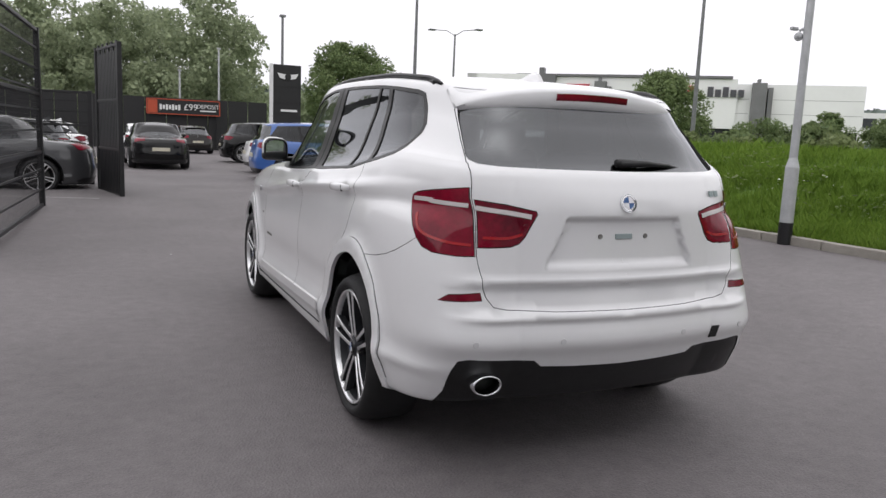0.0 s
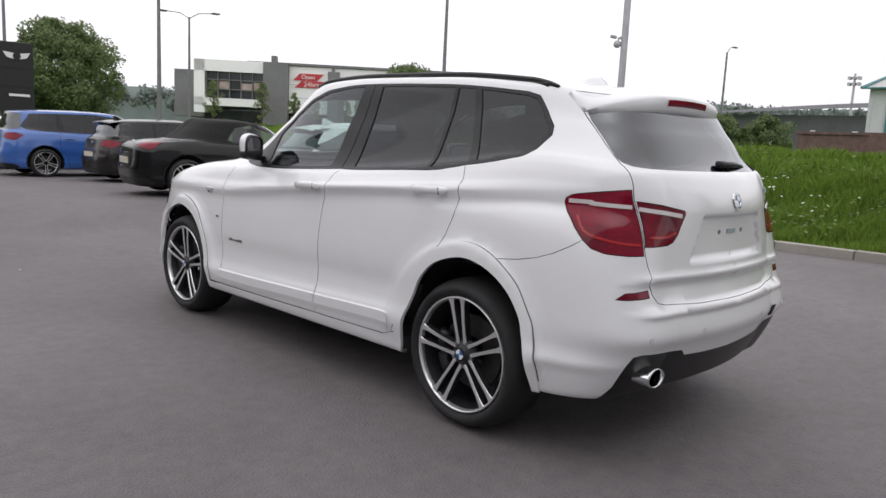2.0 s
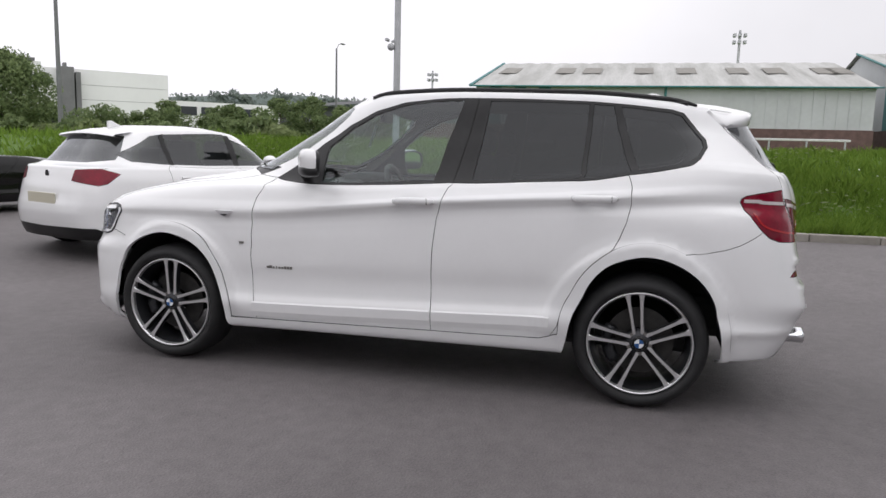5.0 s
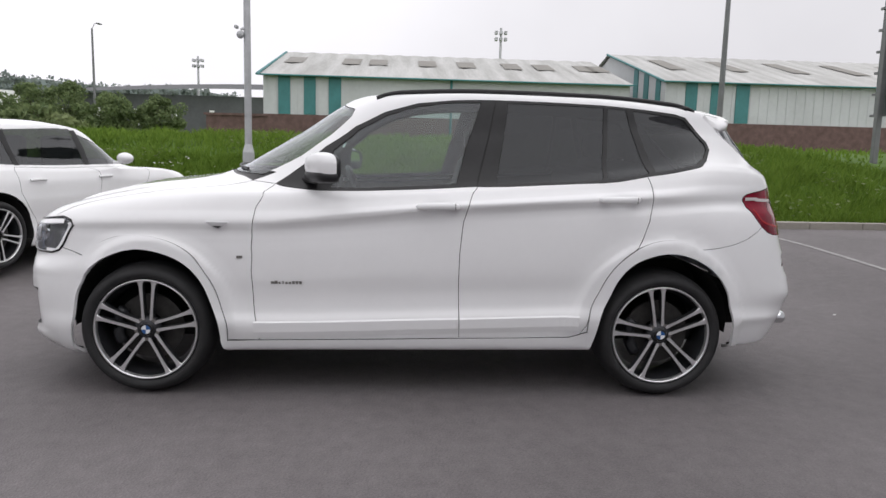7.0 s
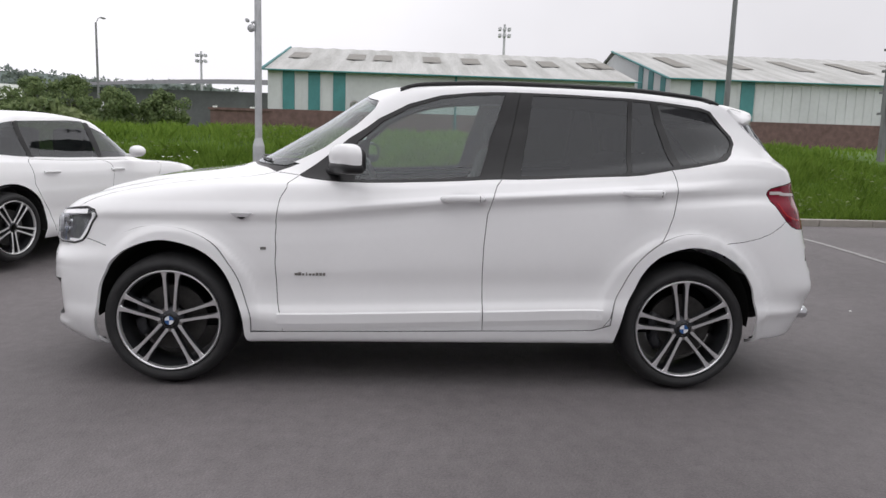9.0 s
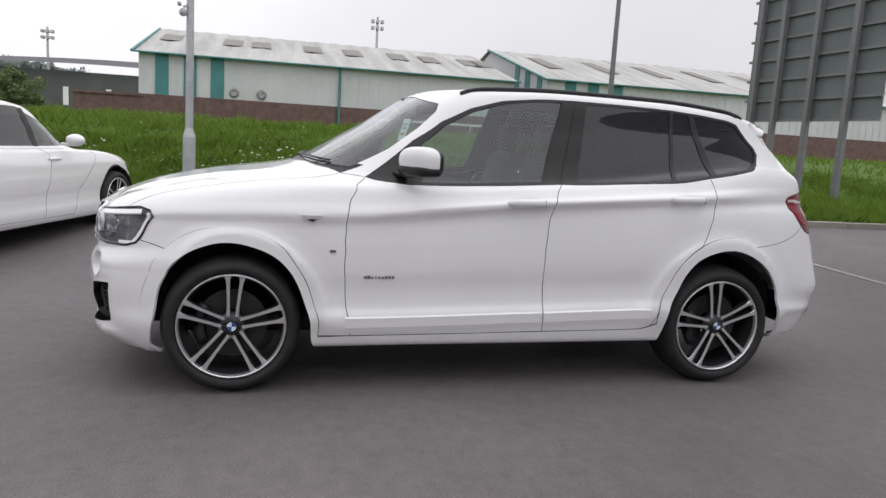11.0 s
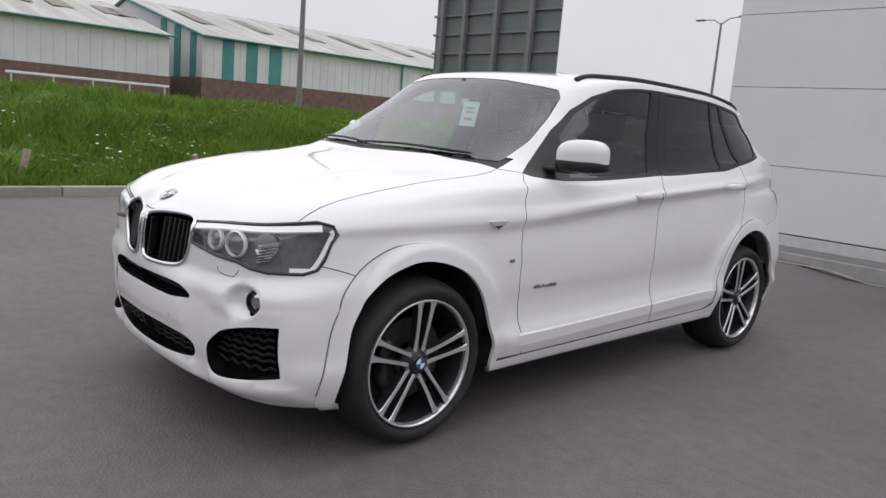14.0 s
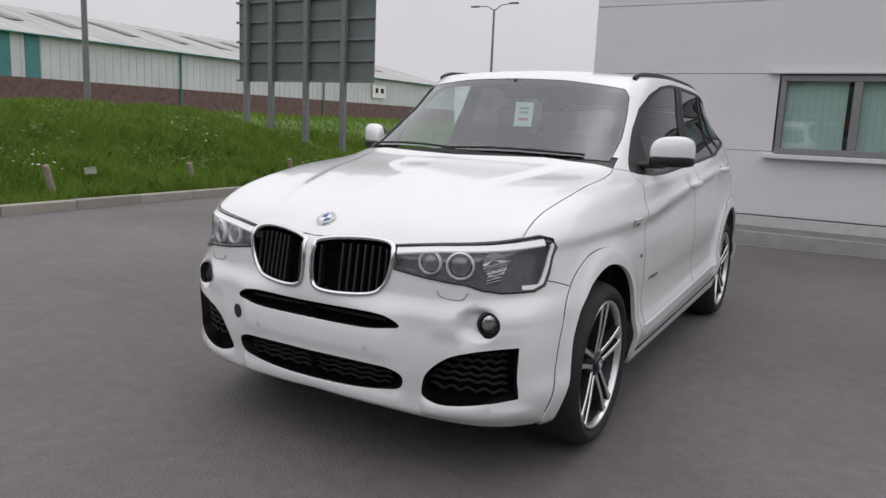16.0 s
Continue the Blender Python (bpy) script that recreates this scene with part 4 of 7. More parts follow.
HOUSING = mat("headlight_housing", (0.26, 0.26, 0.27), 0.25, metal=0.5, var=0.2, scale=40)
panel("headlight_housing", "headlight", HOUSING, suv, push=-0.034, rim=0)
panel("headlight_lens", "headlight", LENS, suv, rim=0.034, rim_mat=HOUSING, label="clear headlight lens")
for ob in bpy.data.objects:
    if ob.name.split(".")[0] == "headlight_lens":
        ob.visible_shadow = False
DRL = mat("white_light_guide", (0.90, 0.90, 0.92), 0.15, coat=0.6)
ribbon("light_guide", F((.33, .872), (.5, .893), (.66, .905)) + L((1.905, .918), (1.85, .922)), 0.030, 0.0015, DRL, "white brow strip of the headlight")
ribbon("light_guide", L((1.822, .915), (1.822, .885), (1.868, .800), (1.89, .772)) + F((.80, .766), (.76, .764)), 0.018, 0.0015, DRL, "white outer strip of the headlight")
for side in (-1, 1):
    for xx, zz, r in ((.46, .842, .040), (.575, .838, .046)):
        bm = bmesh.new()
        lathe(bm, [(0.0, r * 1.15), (0.012, r * 1.1), (0.016, r), (0.0, r * 0.93)], 32, pose(0, 0, 0, 0, -90, 0))
        stick_on("projector_ring", "F", local(xx), zz, -0.026, bm, DRL, side)
        bm = bmesh.new()
        bmesh.ops.create_uvsphere(bm, u_segments=20, v_segments=12, radius=r * 0.9, matrix=Matrix.Diagonal((1, 1, 0.6, 1)))
        stick_on("projector_lens", "F", local(xx), zz, -0.036, bm, mat("projector_glass", (0.20, 0.21, 0.23), 0.03, coat=1.0, metal=0.3), side)
    for k in range(7):
        bm = bmesh.new()
        box(bm, 0, 0, 0, 0.085 - 0.005 * k, 0.0045, 0.010, 0.001)
        stick_on("reflector_fin", "F", local(.700 - 0.002 * k), .852 - 0.011 * k, -0.022, bm, CHROME, side, roll=14 if side < 0 else -14)
    bm = bmesh.new()
    lathe(bm, [(0.0, 0.050), (0.010, 0.046), (0.004, 0.030), (-0.004, 0.0)], 28, pose(0, 0, 0, 0, -90, 0))
    stick_on("reflector_bowl", "F", local(.690), .846, -0.036, bm, CHROME, side)
    # fog lamp: chrome bowl with a lens, in a black ring
    bm = bmesh.new()
    lathe(bm, [(0.0, 0.051), (0.012, 0.050), (0.016, 0.044), (0.004, 0.039)], 32, pose(0, 0, 0, 0, -90, 0))
    stick_on("fog_lamp_ring", "F", local(.682), .633, -0.004, bm, BLACK_TRIM, side)
    bm = bmesh.new()
    bmesh.ops.create_uvsphere(bm, u_segments=20, v_segments=12, radius=0.040, matrix=Matrix.Diagonal((1, 1, 0.45, 1)))
    stick_on("fog_lamp_glass", "F", local(.682), .633, -0.008, bm, mat("fog_chrome", (0.5, 0.5, 0.52), 0.15, metal=0.9, var=0.5, scale=60), side)
for nm in ("fog_pocket", "fog_pocket_b"):
    panel("fog_lamp_surround", nm, WHITE, suv, rim=0)
panel("fog_lamp_backing", "fog_lamp", BLACK_TRIM, suv, push=-0.035, rim=0)

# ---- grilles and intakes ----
# near-black sheets stand in for the shade deep behind each opening
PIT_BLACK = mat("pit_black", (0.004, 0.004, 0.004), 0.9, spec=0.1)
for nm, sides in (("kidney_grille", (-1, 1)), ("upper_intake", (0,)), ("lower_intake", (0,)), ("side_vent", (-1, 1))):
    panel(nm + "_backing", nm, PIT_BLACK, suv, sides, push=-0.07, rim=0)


def rim_tube(name, region_name, r, material, sides=(-1, 1), lift=0.0, flat=1.0, label=""):
    """A tube along a region's outline."""
    o = next(rg[1] for rg in body.regions if rg[0] == region_name)
    p = body.lookup(body.g, o[:, 0], o[:, 1])
    n = body.lookup(body.n, o[:, 0], o[:, 1])
    for sd in sides:
        q = [Vector((sd * a[0] * body.wide, a[1], a[2])) + Vector((sd * b[0], b[1], b[2])) * lift for a, b in zip(p, n)]
        bm = bmesh.new()
        tube(bm, q + q[:2], r, 8, flat)
        part(name, bm, material, suv, label, smooth=True)


def rim_wall(name, region_name, depth, material, sides=(-1, 1)):
    """The wall of an opening, going inwards."""
    o = next(rg[1] for rg in body.regions if rg[0] == region_name)
    p = body.lookup(body.g, o[:, 0], o[:, 1])
    n = body.lookup(body.n, o[:, 0], o[:, 1])
    for sd in sides:
        bm = bmesh.new()
        rows = [[Vector((sd * a[0] * body.wide, a[1], a[2])) - Vector((sd * b[0], b[1], b[2])) * d for d in (0, depth)] for a, b in zip(p, n)]
        sheet(bm, rows + rows[:1])
        part(name, bm, material, suv)


rim_tube("headlight_seal", "headlight", 0.0065, GLOSS_BLACK, lift=0.0, label="black headlight seal")
rim_tube("grille_frame", "kidney_grille", 0.0105, CHROME, label="chrome kidney frame")
rim_wall("grille_wall", "kidney_grille", 0.07, GLOSS_BLACK)
for nm in ("lower_intake", "upper_intake", "side_vent"):
    rim_wall("intake_wall", nm, 0.07, BLACK_TRIM)
GRILLE_BLACK = mat("grille_black", (0.012, 0.012, 0.013), 0.28, spec=0.5)
VENT_BLACK = mat("vent_black", (0.010, 0.010, 0.0105), 0.55, spec=0.3)
go = next(rg[1] for rg in body.regions if rg[0] == "kidney_grille")
gp = body.lookup(body.g, go[:, 0], go[:, 1])
for sd in (-1, 1):
    for k in range(10):
        xx = 0.050 + k * 0.0285
        ok = gp[np.abs(gp[:, 0] - xx) < 0.012]
        if len(ok) < 2:
            continue
        zt, zb = ok[:, 2].max() - 0.012, ok[:, 2].min() + 0.012
        pt, nt_ = body.at("F", xx, zt, -0.02)
        pb, nb_ = body.at("F", xx, zb, -0.02)
        bm = bmesh.new()
        c = (pt + pb) / 2
        hh = (pt - pb).length
        box(bm, 0, 0, 0, 0.010, 0.030, hh, 0.003)
        ob = part("grille_bar", bm, GRILLE_BLACK, suv)
        d = pt - pb
        ob.matrix_basis = Matrix.Translation((sd * abs(c.x), c.y, c.z)) @ pose(0, 0, 0, -math.degrees(math.atan2(d.y, d.z)), 0, -sd * 6)
# mesh in the lower intake and the side vents: rows of wavy bars
for sd in (-1, 1):
    for k in range(6):
        z = 0.372 + 0.029 * k
        x0, x1 = (0.50, 0.505, 0.52, 0.545, 0.58, 0.64)[k], 0.77
        bm = bmesh.new()
        pts = []
        for i in range(19):
            xx = x0 + (x1 - x0) * i / 18
            p, n = body.at("F", xx, z + 0.006 * math.sin(i * 1.57), -0.04)
            pts.append((sd * abs(p.x), p.y, p.z))
        tube(bm, pts, 0.006, 6)
        part("vent_bar", bm, VENT_BLACK, suv)
for k in range(4):
    z = 0.350 + 0.022 * k
    half = 0.350 - 0.010 * abs(k - 1.5)
    bm = bmesh.new()
    pts = []
    for i in range(37):
        xx = -half + 2 * half * i / 36
        p, n = body.at("F", abs(xx), z + 0.005 * math.sin(i * 1.57), -0.03)
        pts.append((xx * WIDE, p.y, p.z))
    tube(bm, pts, 0.005, 6)
    part("intake_bar", bm, VENT_BLACK, suv)
bm = bmesh.new()
pts = []
for i in range(21):
    xx = -0.33 + 0.66 * i / 20
    p, n = body.at("F", abs(xx), 0.610, -0.03)
    pts.append((xx * WIDE, p.y, p.z))
tube(bm, pts, 0.006, 6)
part("intake_bar", bm, VENT_BLACK, suv)


# ---- round badges, handles, mirrors, rails, small things ----
def roundel(view, a, b, r, lift=0.001):
    bm = bmesh.new()
    lathe(bm, [(0, r), (0.006, r * 0.97), (0.007, r * 0.72), (0.005, r * 0.68), (0.005, 0.0)], 32, pose(0, 0, 0, 0, -90, 0))
    ob = stick_on("badge", view, a, b, lift, bm, CHROME, -1, "round badge with blue and white quarters")
    for k in range(4):
        bm = bmesh.new()
        vs = [bm.verts.new((0, 0, 0.0065))] + [bm.verts.new((r * .62 * math.cos(math.pi / 2 * (k + j / 6)), r * .62 * math.sin(math.pi / 2 * (k + j / 6)), 0.0065)) for j in range(7)]
        bm.faces.new(vs)
        part("badge_quarter", bm, BLUE_ENAMEL if k % 2 else WHITE_ENAMEL, ob)
    bm = bmesh.new()
    lathe(bm, [(0.0062, r * 0.68), (0.0066, r * 0.9)], 32, pose(0, 0, 0, 0, -90, 0))
    part("badge_ring", bm, GLOSS_BLACK, ob)
    return ob


roundel("R", 0.0, 1.130, 0.041)
roundel("T", 0.0, 2.098, 0.041)
for side, dr in ((-1, 0), (1, 0)):
    for y, z in ((-0.150, 1.047), (-1.135, 1.108)):
        bm = bmesh.new()
        pts = [(-0.118 + 0.236 * i / 12, 0.004 * math.sin(math.pi * i / 12), 0.004 + 0.040 * math.sin(math.pi * i / 12) ** 0.45) for i in range(13)]
        tube(bm, pts, [0.010, 0.017] + [0.0205] * 9 + [0.017, 0.010], 12, 0.75)
        h = stick_on("door_handle", "L", y, z, 0.0, bm, WHITE, side, roll=1.5 if side < 0 else -1.5)
        for pl in h.data.polygons:
            pl.use_smooth = True
        bm = bmesh.new()
        box(bm, 0.088 if side < 0 else -0.088, 0, 0.034, 0.003, 0.032, 0.022)
        part("handle_gap", bm, SEAM, h)
    # side repeater trim behind the front wheel, small badge, lettering bars
    bm = bmesh.new()
    prism(bm, [(-0.055, 0.022), (0.060, 0.022), (0.012, -0.018), (-0.02, -0.010)] if side < 0 else [(0.055, 0.022), (-0.02 * -1, -0.010), (-0.012, -0.018), (-0.060, 0.022)], 0, 0.008)
    stick_on("fender_vent", "L", 1.020, 0.925, 0.001, bm, mat("satin_chrome", (0.78, 0.78, 0.80), 0.25, metal=0.35), side, "chrome wedge behind the front wheel")
    bm = bmesh.new()
    prism(bm, [(-0.022, 0.006), (0.026, 0.006), (0.006, -0.007), (-0.006, -0.003)] if side < 0 else [(0.022, 0.006), (0.006, -0.003), (-0.006, -0.007), (-0.026, 0.006)], 0, 0.010)
    stick_on("fender_vent_insert", "L", 1.020, 0.921, 0.002, bm, BLACK_TRIM, side)
    bm = bmesh.new()
    box(bm, 0, 0, 0.002, 0.03, 0.014, 0.004)
    stick_on("small_badge", "L", .905, .760, 0.0005, bm, STEEL, side)
    bm = bmesh.new()
    for i, (w, h) in enumerate(((0.017, 0.013), (0.017, 0.017), (0.010, 0.011), (0.006, 0.016), (0.012, 0.011), (0.013, 0.011), (0.014, 0.016), (0.014, 0.016), (0.013, 0.016))):
        box(bm, -0.076 + 0.0185 * i, (h - 0.013) / 2, 0.001, w, h, 0.003)
    stick_on("model_lettering", "L", .655, .625, 0.0005, bm, STEEL, side, "small chrome model lettering as plain bars")
    # mirror: painted cap, black foot and base
    sweep = Matrix(((1, 0, 0, 0), (-0.62 * side, 1, 0, 0), (0, 0, 1, 0), (0, 0, 0, 1)))
    bm = bmesh.new()
    bmesh.ops.create_uvsphere(bm, u_segments=28, v_segments=18, radius=1.0)
    for v in bm.verts:
        x, y, z = v.co
        q = 0.68
        v.co = Vector((math.copysign(abs(x) ** q, x) * 0.098, math.copysign(abs(y) ** q, y) * 0.062, math.copysign(abs(z) ** q, z) * 0.086))
        v.co.z += -0.06 * abs(v.co.x + side * -0.11)
        if v.co.y > 0:
            v.co.y *= 1.0 - 0.35 * max(0, -v.co.z / 0.08)
    bmesh.ops.bisect_plane(bm, geom=bm.verts[:] + bm.edges[:] + bm.faces[:], plane_co=(0, 0, -0.035), plane_no=(0, 0, -1), clear_outer=True)
    bmesh.ops.bisect_plane(bm, geom=bm.verts[:] + bm.edges[:] + bm.faces[:], plane_co=(0, -0.034, 0), plane_no=(0, -1, 0), clear_outer=True)
    bmesh.ops.transform(bm, matrix=sweep, verts=bm.verts[:])
    cap = part("mirror_cap", bm, WHITE, suv, smooth=True)
    cap.location = (side * 0.935, 0.475, 1.243)
    bm = bmesh.new()
    bmesh.ops.create_uvsphere(bm, u_segments=28, v_segments=14, radius=1.0)
    for v in bm.verts:
        x, y, z = v.co
        q = 0.6
        v.co = Vector((math.copysign(abs(x) ** q, x) * 0.099, math.copysign(abs(y) ** q, y) * 0.061, math.copysign(abs(z) ** q, z) * 0.035))
    bmesh.ops.translate(bm, verts=bm.verts[:], vec=(0, -0.003, -0.045))
    box(bm, -side * 0.10, 0.0, -0.072, 0.16, 0.06, 0.03, 0.012)
    bmesh.ops.transform(bm, matrix=sweep, verts=bm.verts[:])
    foot = part("mirror_foot", bm, BLACK_TRIM, suv, smooth=True)
    foot.location = cap.location
    # black bezel round the glass
    bm = bmesh.new()
    rings = []
    for yy, k in ((-0.020, 0.97), (-0.046, 0.97), (-0.056, 0.93), (-0.054, 0.84), (-0.044, 0.80)):
        ring = []
        for j in range(36):
            a = 2 * math.pi * j / 36
            ca, sa = math.cos(a), math.sin(a)
            ring.append(bm.verts.new((math.copysign(abs(ca) ** 0.62, ca) * 0.095 * k, yy, math.copysign(abs(sa) ** 0.62, sa) * 0.076 * k - 0.004)))
        rings.append(ring)
    for r0, r1 in zip(rings, rings[1:]):
        for j in range(36):
            bm.faces.new((r0[j], r0[(j + 1) % 36], r1[(j + 1) % 36], r1[j]))
    bmesh.ops.recalc_face_normals(bm, faces=bm.faces)
    bmesh.ops.transform(bm, matrix=sweep, verts=bm.verts[:])
    bez = part("mirror_bezel", bm, BLACK_TRIM, suv, "black mirror bezel", smooth=True)
    bez.location = cap.location
    bm = bmesh.new()
    disc = []
    for j in range(36):
        a = 2 * math.pi * j / 36
        ca, sa = math.cos(a), math.sin(a)
        disc.append(bm.verts.new((math.copysign(abs(ca) ** 0.62, ca) * 0.078, -0.046, math.copysign(abs(sa) ** 0.62, sa) * 0.062 - 0.004)))
    bm.faces.new(disc)
    bmesh.ops.transform(bm, matrix=sweep, verts=bm.verts[:])
    gl = part("mirror_glass", bm, mat("mirror_silver", (0.85, 0.86, 0.88), 0.02, metal=1.0), suv, "dark-framed mirror glass")
    gl.location = cap.location
    # roof rail on feet
    bm = bmesh.new()
    pts = []
    for i in range(41):
        t = i / 40
        y = 0.20 - 1.83 * t
        p, n = body.at("L", y, 1.70, 0.0)
        xx = 0.632 - 0.028 * (2 * t - 1) ** 2 - 0.05 * max(0, t - 0.55) ** 1.5
        z = float(body.z_roof(np.array([xx]), np.array([y]))[0])
        lift = 0.016 * min(1.0, math.sin(math.pi * min(max(t, 0.0), 1.0)) * 5) - 0.004
        pts.append((side * xx * WIDE, y, z + lift))
    tube(bm, pts, [0.007] + [0.0115] * 39 + [0.007], 10, 1.1)
    part("roof_rail", bm, BLACK_TRIM, suv, "black roof rail", smooth=True)
    for t in (0.04, 0.5, 0.96):
        bm = bmesh.new()
        q = pts[int(t * 40)]
        box(bm, q[0], q[1], q[2] - 0.020, 0.025, 0.09, 0.035, 0.008)
        part("rail_foot", bm, BLACK_TRIM, suv)
# spoiler over the rear window with the third brake lamp
def spoiler_row(u):
    end = abs(u) ** 6
    back = -1.962 + 0.085 * abs(u) ** 2.4 + 0.092 * end
    zt = 1.602 - 0.060 * abs(u) ** 2.2 - 0.022 * end
    th = 0.088 - 0.008 * u * u - 0.048 * end
    xx, fy = 0.566 * u, -1.60 - 0.02 * u * u - 0.055 * end
    zf = body.at("T", abs(xx), fy)[0].z - 0.016 * end
    prof = ((fy, zf - 0.012), (fy - 0.02, zf + 0.001), ((fy + back) / 2, (zf + zt) / 2 + 0.010 * (1 - end)), (back + 0.03, zt + 0.004), (back + 0.008, zt - 0.006),
            (back, zt - 0.018), (back + 0.006, zt - th + 0.02), (back + 0.022, zt - th), (back + 0.05, zt - th - 0.004), (min(-1.70, back + 0.15), zt - th - 0.002))
    return [Vector((xx * WIDE - 0.022, y, z)) for y, z in prof]


bm = bmesh.new()
rows = [spoiler_row(-1 + 2 * i / 40) for i in range(41)]
sheet(bm, rows)
for r in (rows[0], rows[-1]):
    bm.faces.new([bm.verts.new(v) for v in r])
bmesh.ops.remove_doubles(bm, verts=bm.verts[:], dist=0.0005)
bmesh.ops.recalc_face_normals(bm, faces=bm.faces)
for e in bm.edges:
    if len(e.link_faces) == 2 and e.calc_face_angle() > 0.9:
        e.smooth = False
part("roof_spoiler", bm, WHITE, suv, "deep white roof spoiler", smooth=True)
bm = bmesh.new()
rows2 = []
for i in range(13):
    r = spoiler_row(-0.32 + 0.64 * i / 12)
    p, q = r[5], r[6]
    rows2.append([p + Vector((0, -0.003, -0.006)), (p + q) / 2 + Vector((0, -0.005, 0)), q + Vector((0, -0.003, 0.014))])
sheet(bm, rows2)
part("brake_lamp", bm, RED_LENS, suv, "high-level red brake lamp")
# rear wiper, front wipers, aerial, exhaust, plate fixings, sensors, tow cap
bm = bmesh.new()
p, n = body.at("R", 0.0, 1.285, 0.022)
tube(bm, [(0.02, p.y, 1.285), (0.16, p.y + 0.012, 1.292), (0.30, p.y + 0.035, 1.285), (0.40, p.y + 0.062, 1.272)], [0.016, 0.014, 0.009, 0.005], 8)
box(bm, 0.05, p.y + 0.012, 1.29, 0.10, 0.035, 0.035, 0.012)
part("rear_wiper", bm, BLACK_TRIM, suv, smooth=True)
for x0, x1, z1 in ((-0.62, 0.10, 1.222), (0.02, 0.62, 1.222)):
    bm = bmesh.new()
    pts = []
    for i in range(9):
        xx = x0 + (x1 - x0) * i / 8
        p, n = body.at("W", abs(xx) / WIDE, 1.210 + 0.012 * math.sin(math.pi * i / 8), 0.010)
        pts.append((xx, p.y, p.z))
    tube(bm, pts, 0.0065, 6)
    part("windscreen_wiper", bm, BLACK_TRIM, suv)
bm = bmesh.new()
rows = []
for i in range(9):
    t = i / 8
    y = -1.28 - 0.20 * t
    z0 = float(body.z_roof(np.array([0.0]), np.array([y]))[0]) - 0.004
    h = 0.068 * math.sin(math.pi * min(1, 0.12 + t * 0.9)) ** 0.8 * (0.25 + 0.9 * t)
    w = 0.030 * (1 - 0.3 * t)
    rows.append([(-w, y, z0), (-w * 0.45, y, z0 + h * 0.7), (0, y - 0.02, z0 + h), (w * 0.45, y, z0 + h * 0.7), (w, y, z0)])
sheet(bm, rows)
bmesh.ops.recalc_face_normals(bm, faces=bm.faces)
part("roof_aerial", bm, WHITE, suv, smooth=True)
bm = bmesh.new()
rings = []
for dy, r in ((0.05, 0.040), (-0.002, 0.041), (-0.010, 0.045), (0.0, 0.049), (0.04, 0.047), (0.20, 0.044)):
    rings.append([bm.verts.new((-0.619 + 1.35 * r * math.cos(2 * math.pi * k / 28), -2.235 + dy, 0.405 + 0.85 * r * math.sin(2 * math.pi * k / 28))) for k in range(28)])
for a, b in zip(rings, rings[1:]):
    for k in range(28):
        bm.faces.new((a[k], a[(k + 1) % 28], b[(k + 1) % 28], b[k]))
bm.faces.new(rings[0])
bm.faces.ensure_lookup_table()
bm.faces[-1].material_index = 1
ex = part("exhaust_tip", bm, CHROME, suv, "oval chrome exhaust tip", smooth=True)
ex.data.materials.append(SEAM)
for xx in (-0.115, 0.115):
    bm = bmesh.new()
    lathe(bm, [(0, 0.011), (0.004, 0.010), (0.004, 0.0)], 12, pose(0, 0, 0, 0, -90, 0))
    stick_on("plate_screw", "R", abs(xx) / WIDE, 0.990, 0.0, bm, STEEL, -1 if xx < 0 else 1)
bm = bmesh.new()
box(bm, 0, 0, 0.002, 0.085, 0.022, 0.006, 0.002)
stick_on("plate_clip", "R", 0.0, 0.990, 0.0, bm, GREY_INK)
for view, x, z in (("R", .66, .575), ("R", .30, .575), ("F", .262, .498)):
    for side in (-1, 1):
        bm = bmesh.new()
        lathe(bm, [(0, 0.013), (0.002, 0.012), (0.002, 0.0)], 16, pose(0, 0, 0, 0, -90, 0))
        stick_on("parking_sensor", view, x, z, 0.0005, bm, mat("grey_white_paint", (0.62, 0.62, 0.63), 0.4), side)
bm = bmesh.new()
lathe(bm, [(0, 0.030), (0.001, 0.030), (0.001, 0.0)], 20, pose(0, 0, 0, 0, -90, 0))
stick_on("tow_eye_hole", "F", 0.40, 0.525, 0.001, bm, SEAM, 1, "open black tow-eye hole")
bm = bmesh.new()
box(bm, 0, 0, 0, 0.045, 0.060, 0.004, 0.001)
stick_on("tow_cover_hole", "R", 0.50, 0.555, 0.001, bm, SEAM, 1, "open black tow-eye hole in the rear bumper")
bm = bmesh.new()
for i, w in enumerate((0.030, 0.028)):
    box(bm, -0.022 + 0.042 * i, 0, 0.002, w, 0.026, 0.005)
stick_on("model_lettering", "R", 0.53, 1.165, 0.001, bm, GREY_INK, 1, "chrome model lettering as plain bars")
ribbon("pillar_gap", L((-.358, 1.160), (-.40, 1.33), (-.463, 1.622)), 0.008, 0.0022, SEAM, thick=0.002)
ribbon("glass_divider", L((-1.052, 1.206), (-1.084, 1.602)), 0.012, 0.0, SEAM, thick=0.004)
ARCH_GAP = mat("grey_panel_gap", (0.10, 0.10, 0.10), 0.8)
ribbon("arch_gap", fo[2:-2], 0.016, 0.0015, ARCH_GAP, thick=0.003)
ribbon("arch_gap", ro[2:-2], 0.016, 0.0015, ARCH_GAP, thick=0.003)
ribbon("washer_cover_seam", F((.50, .742), (.515, .722), (.585, .716), (.61, .745)), 0.0035, 0.0008, SEAM, thick=0.002)
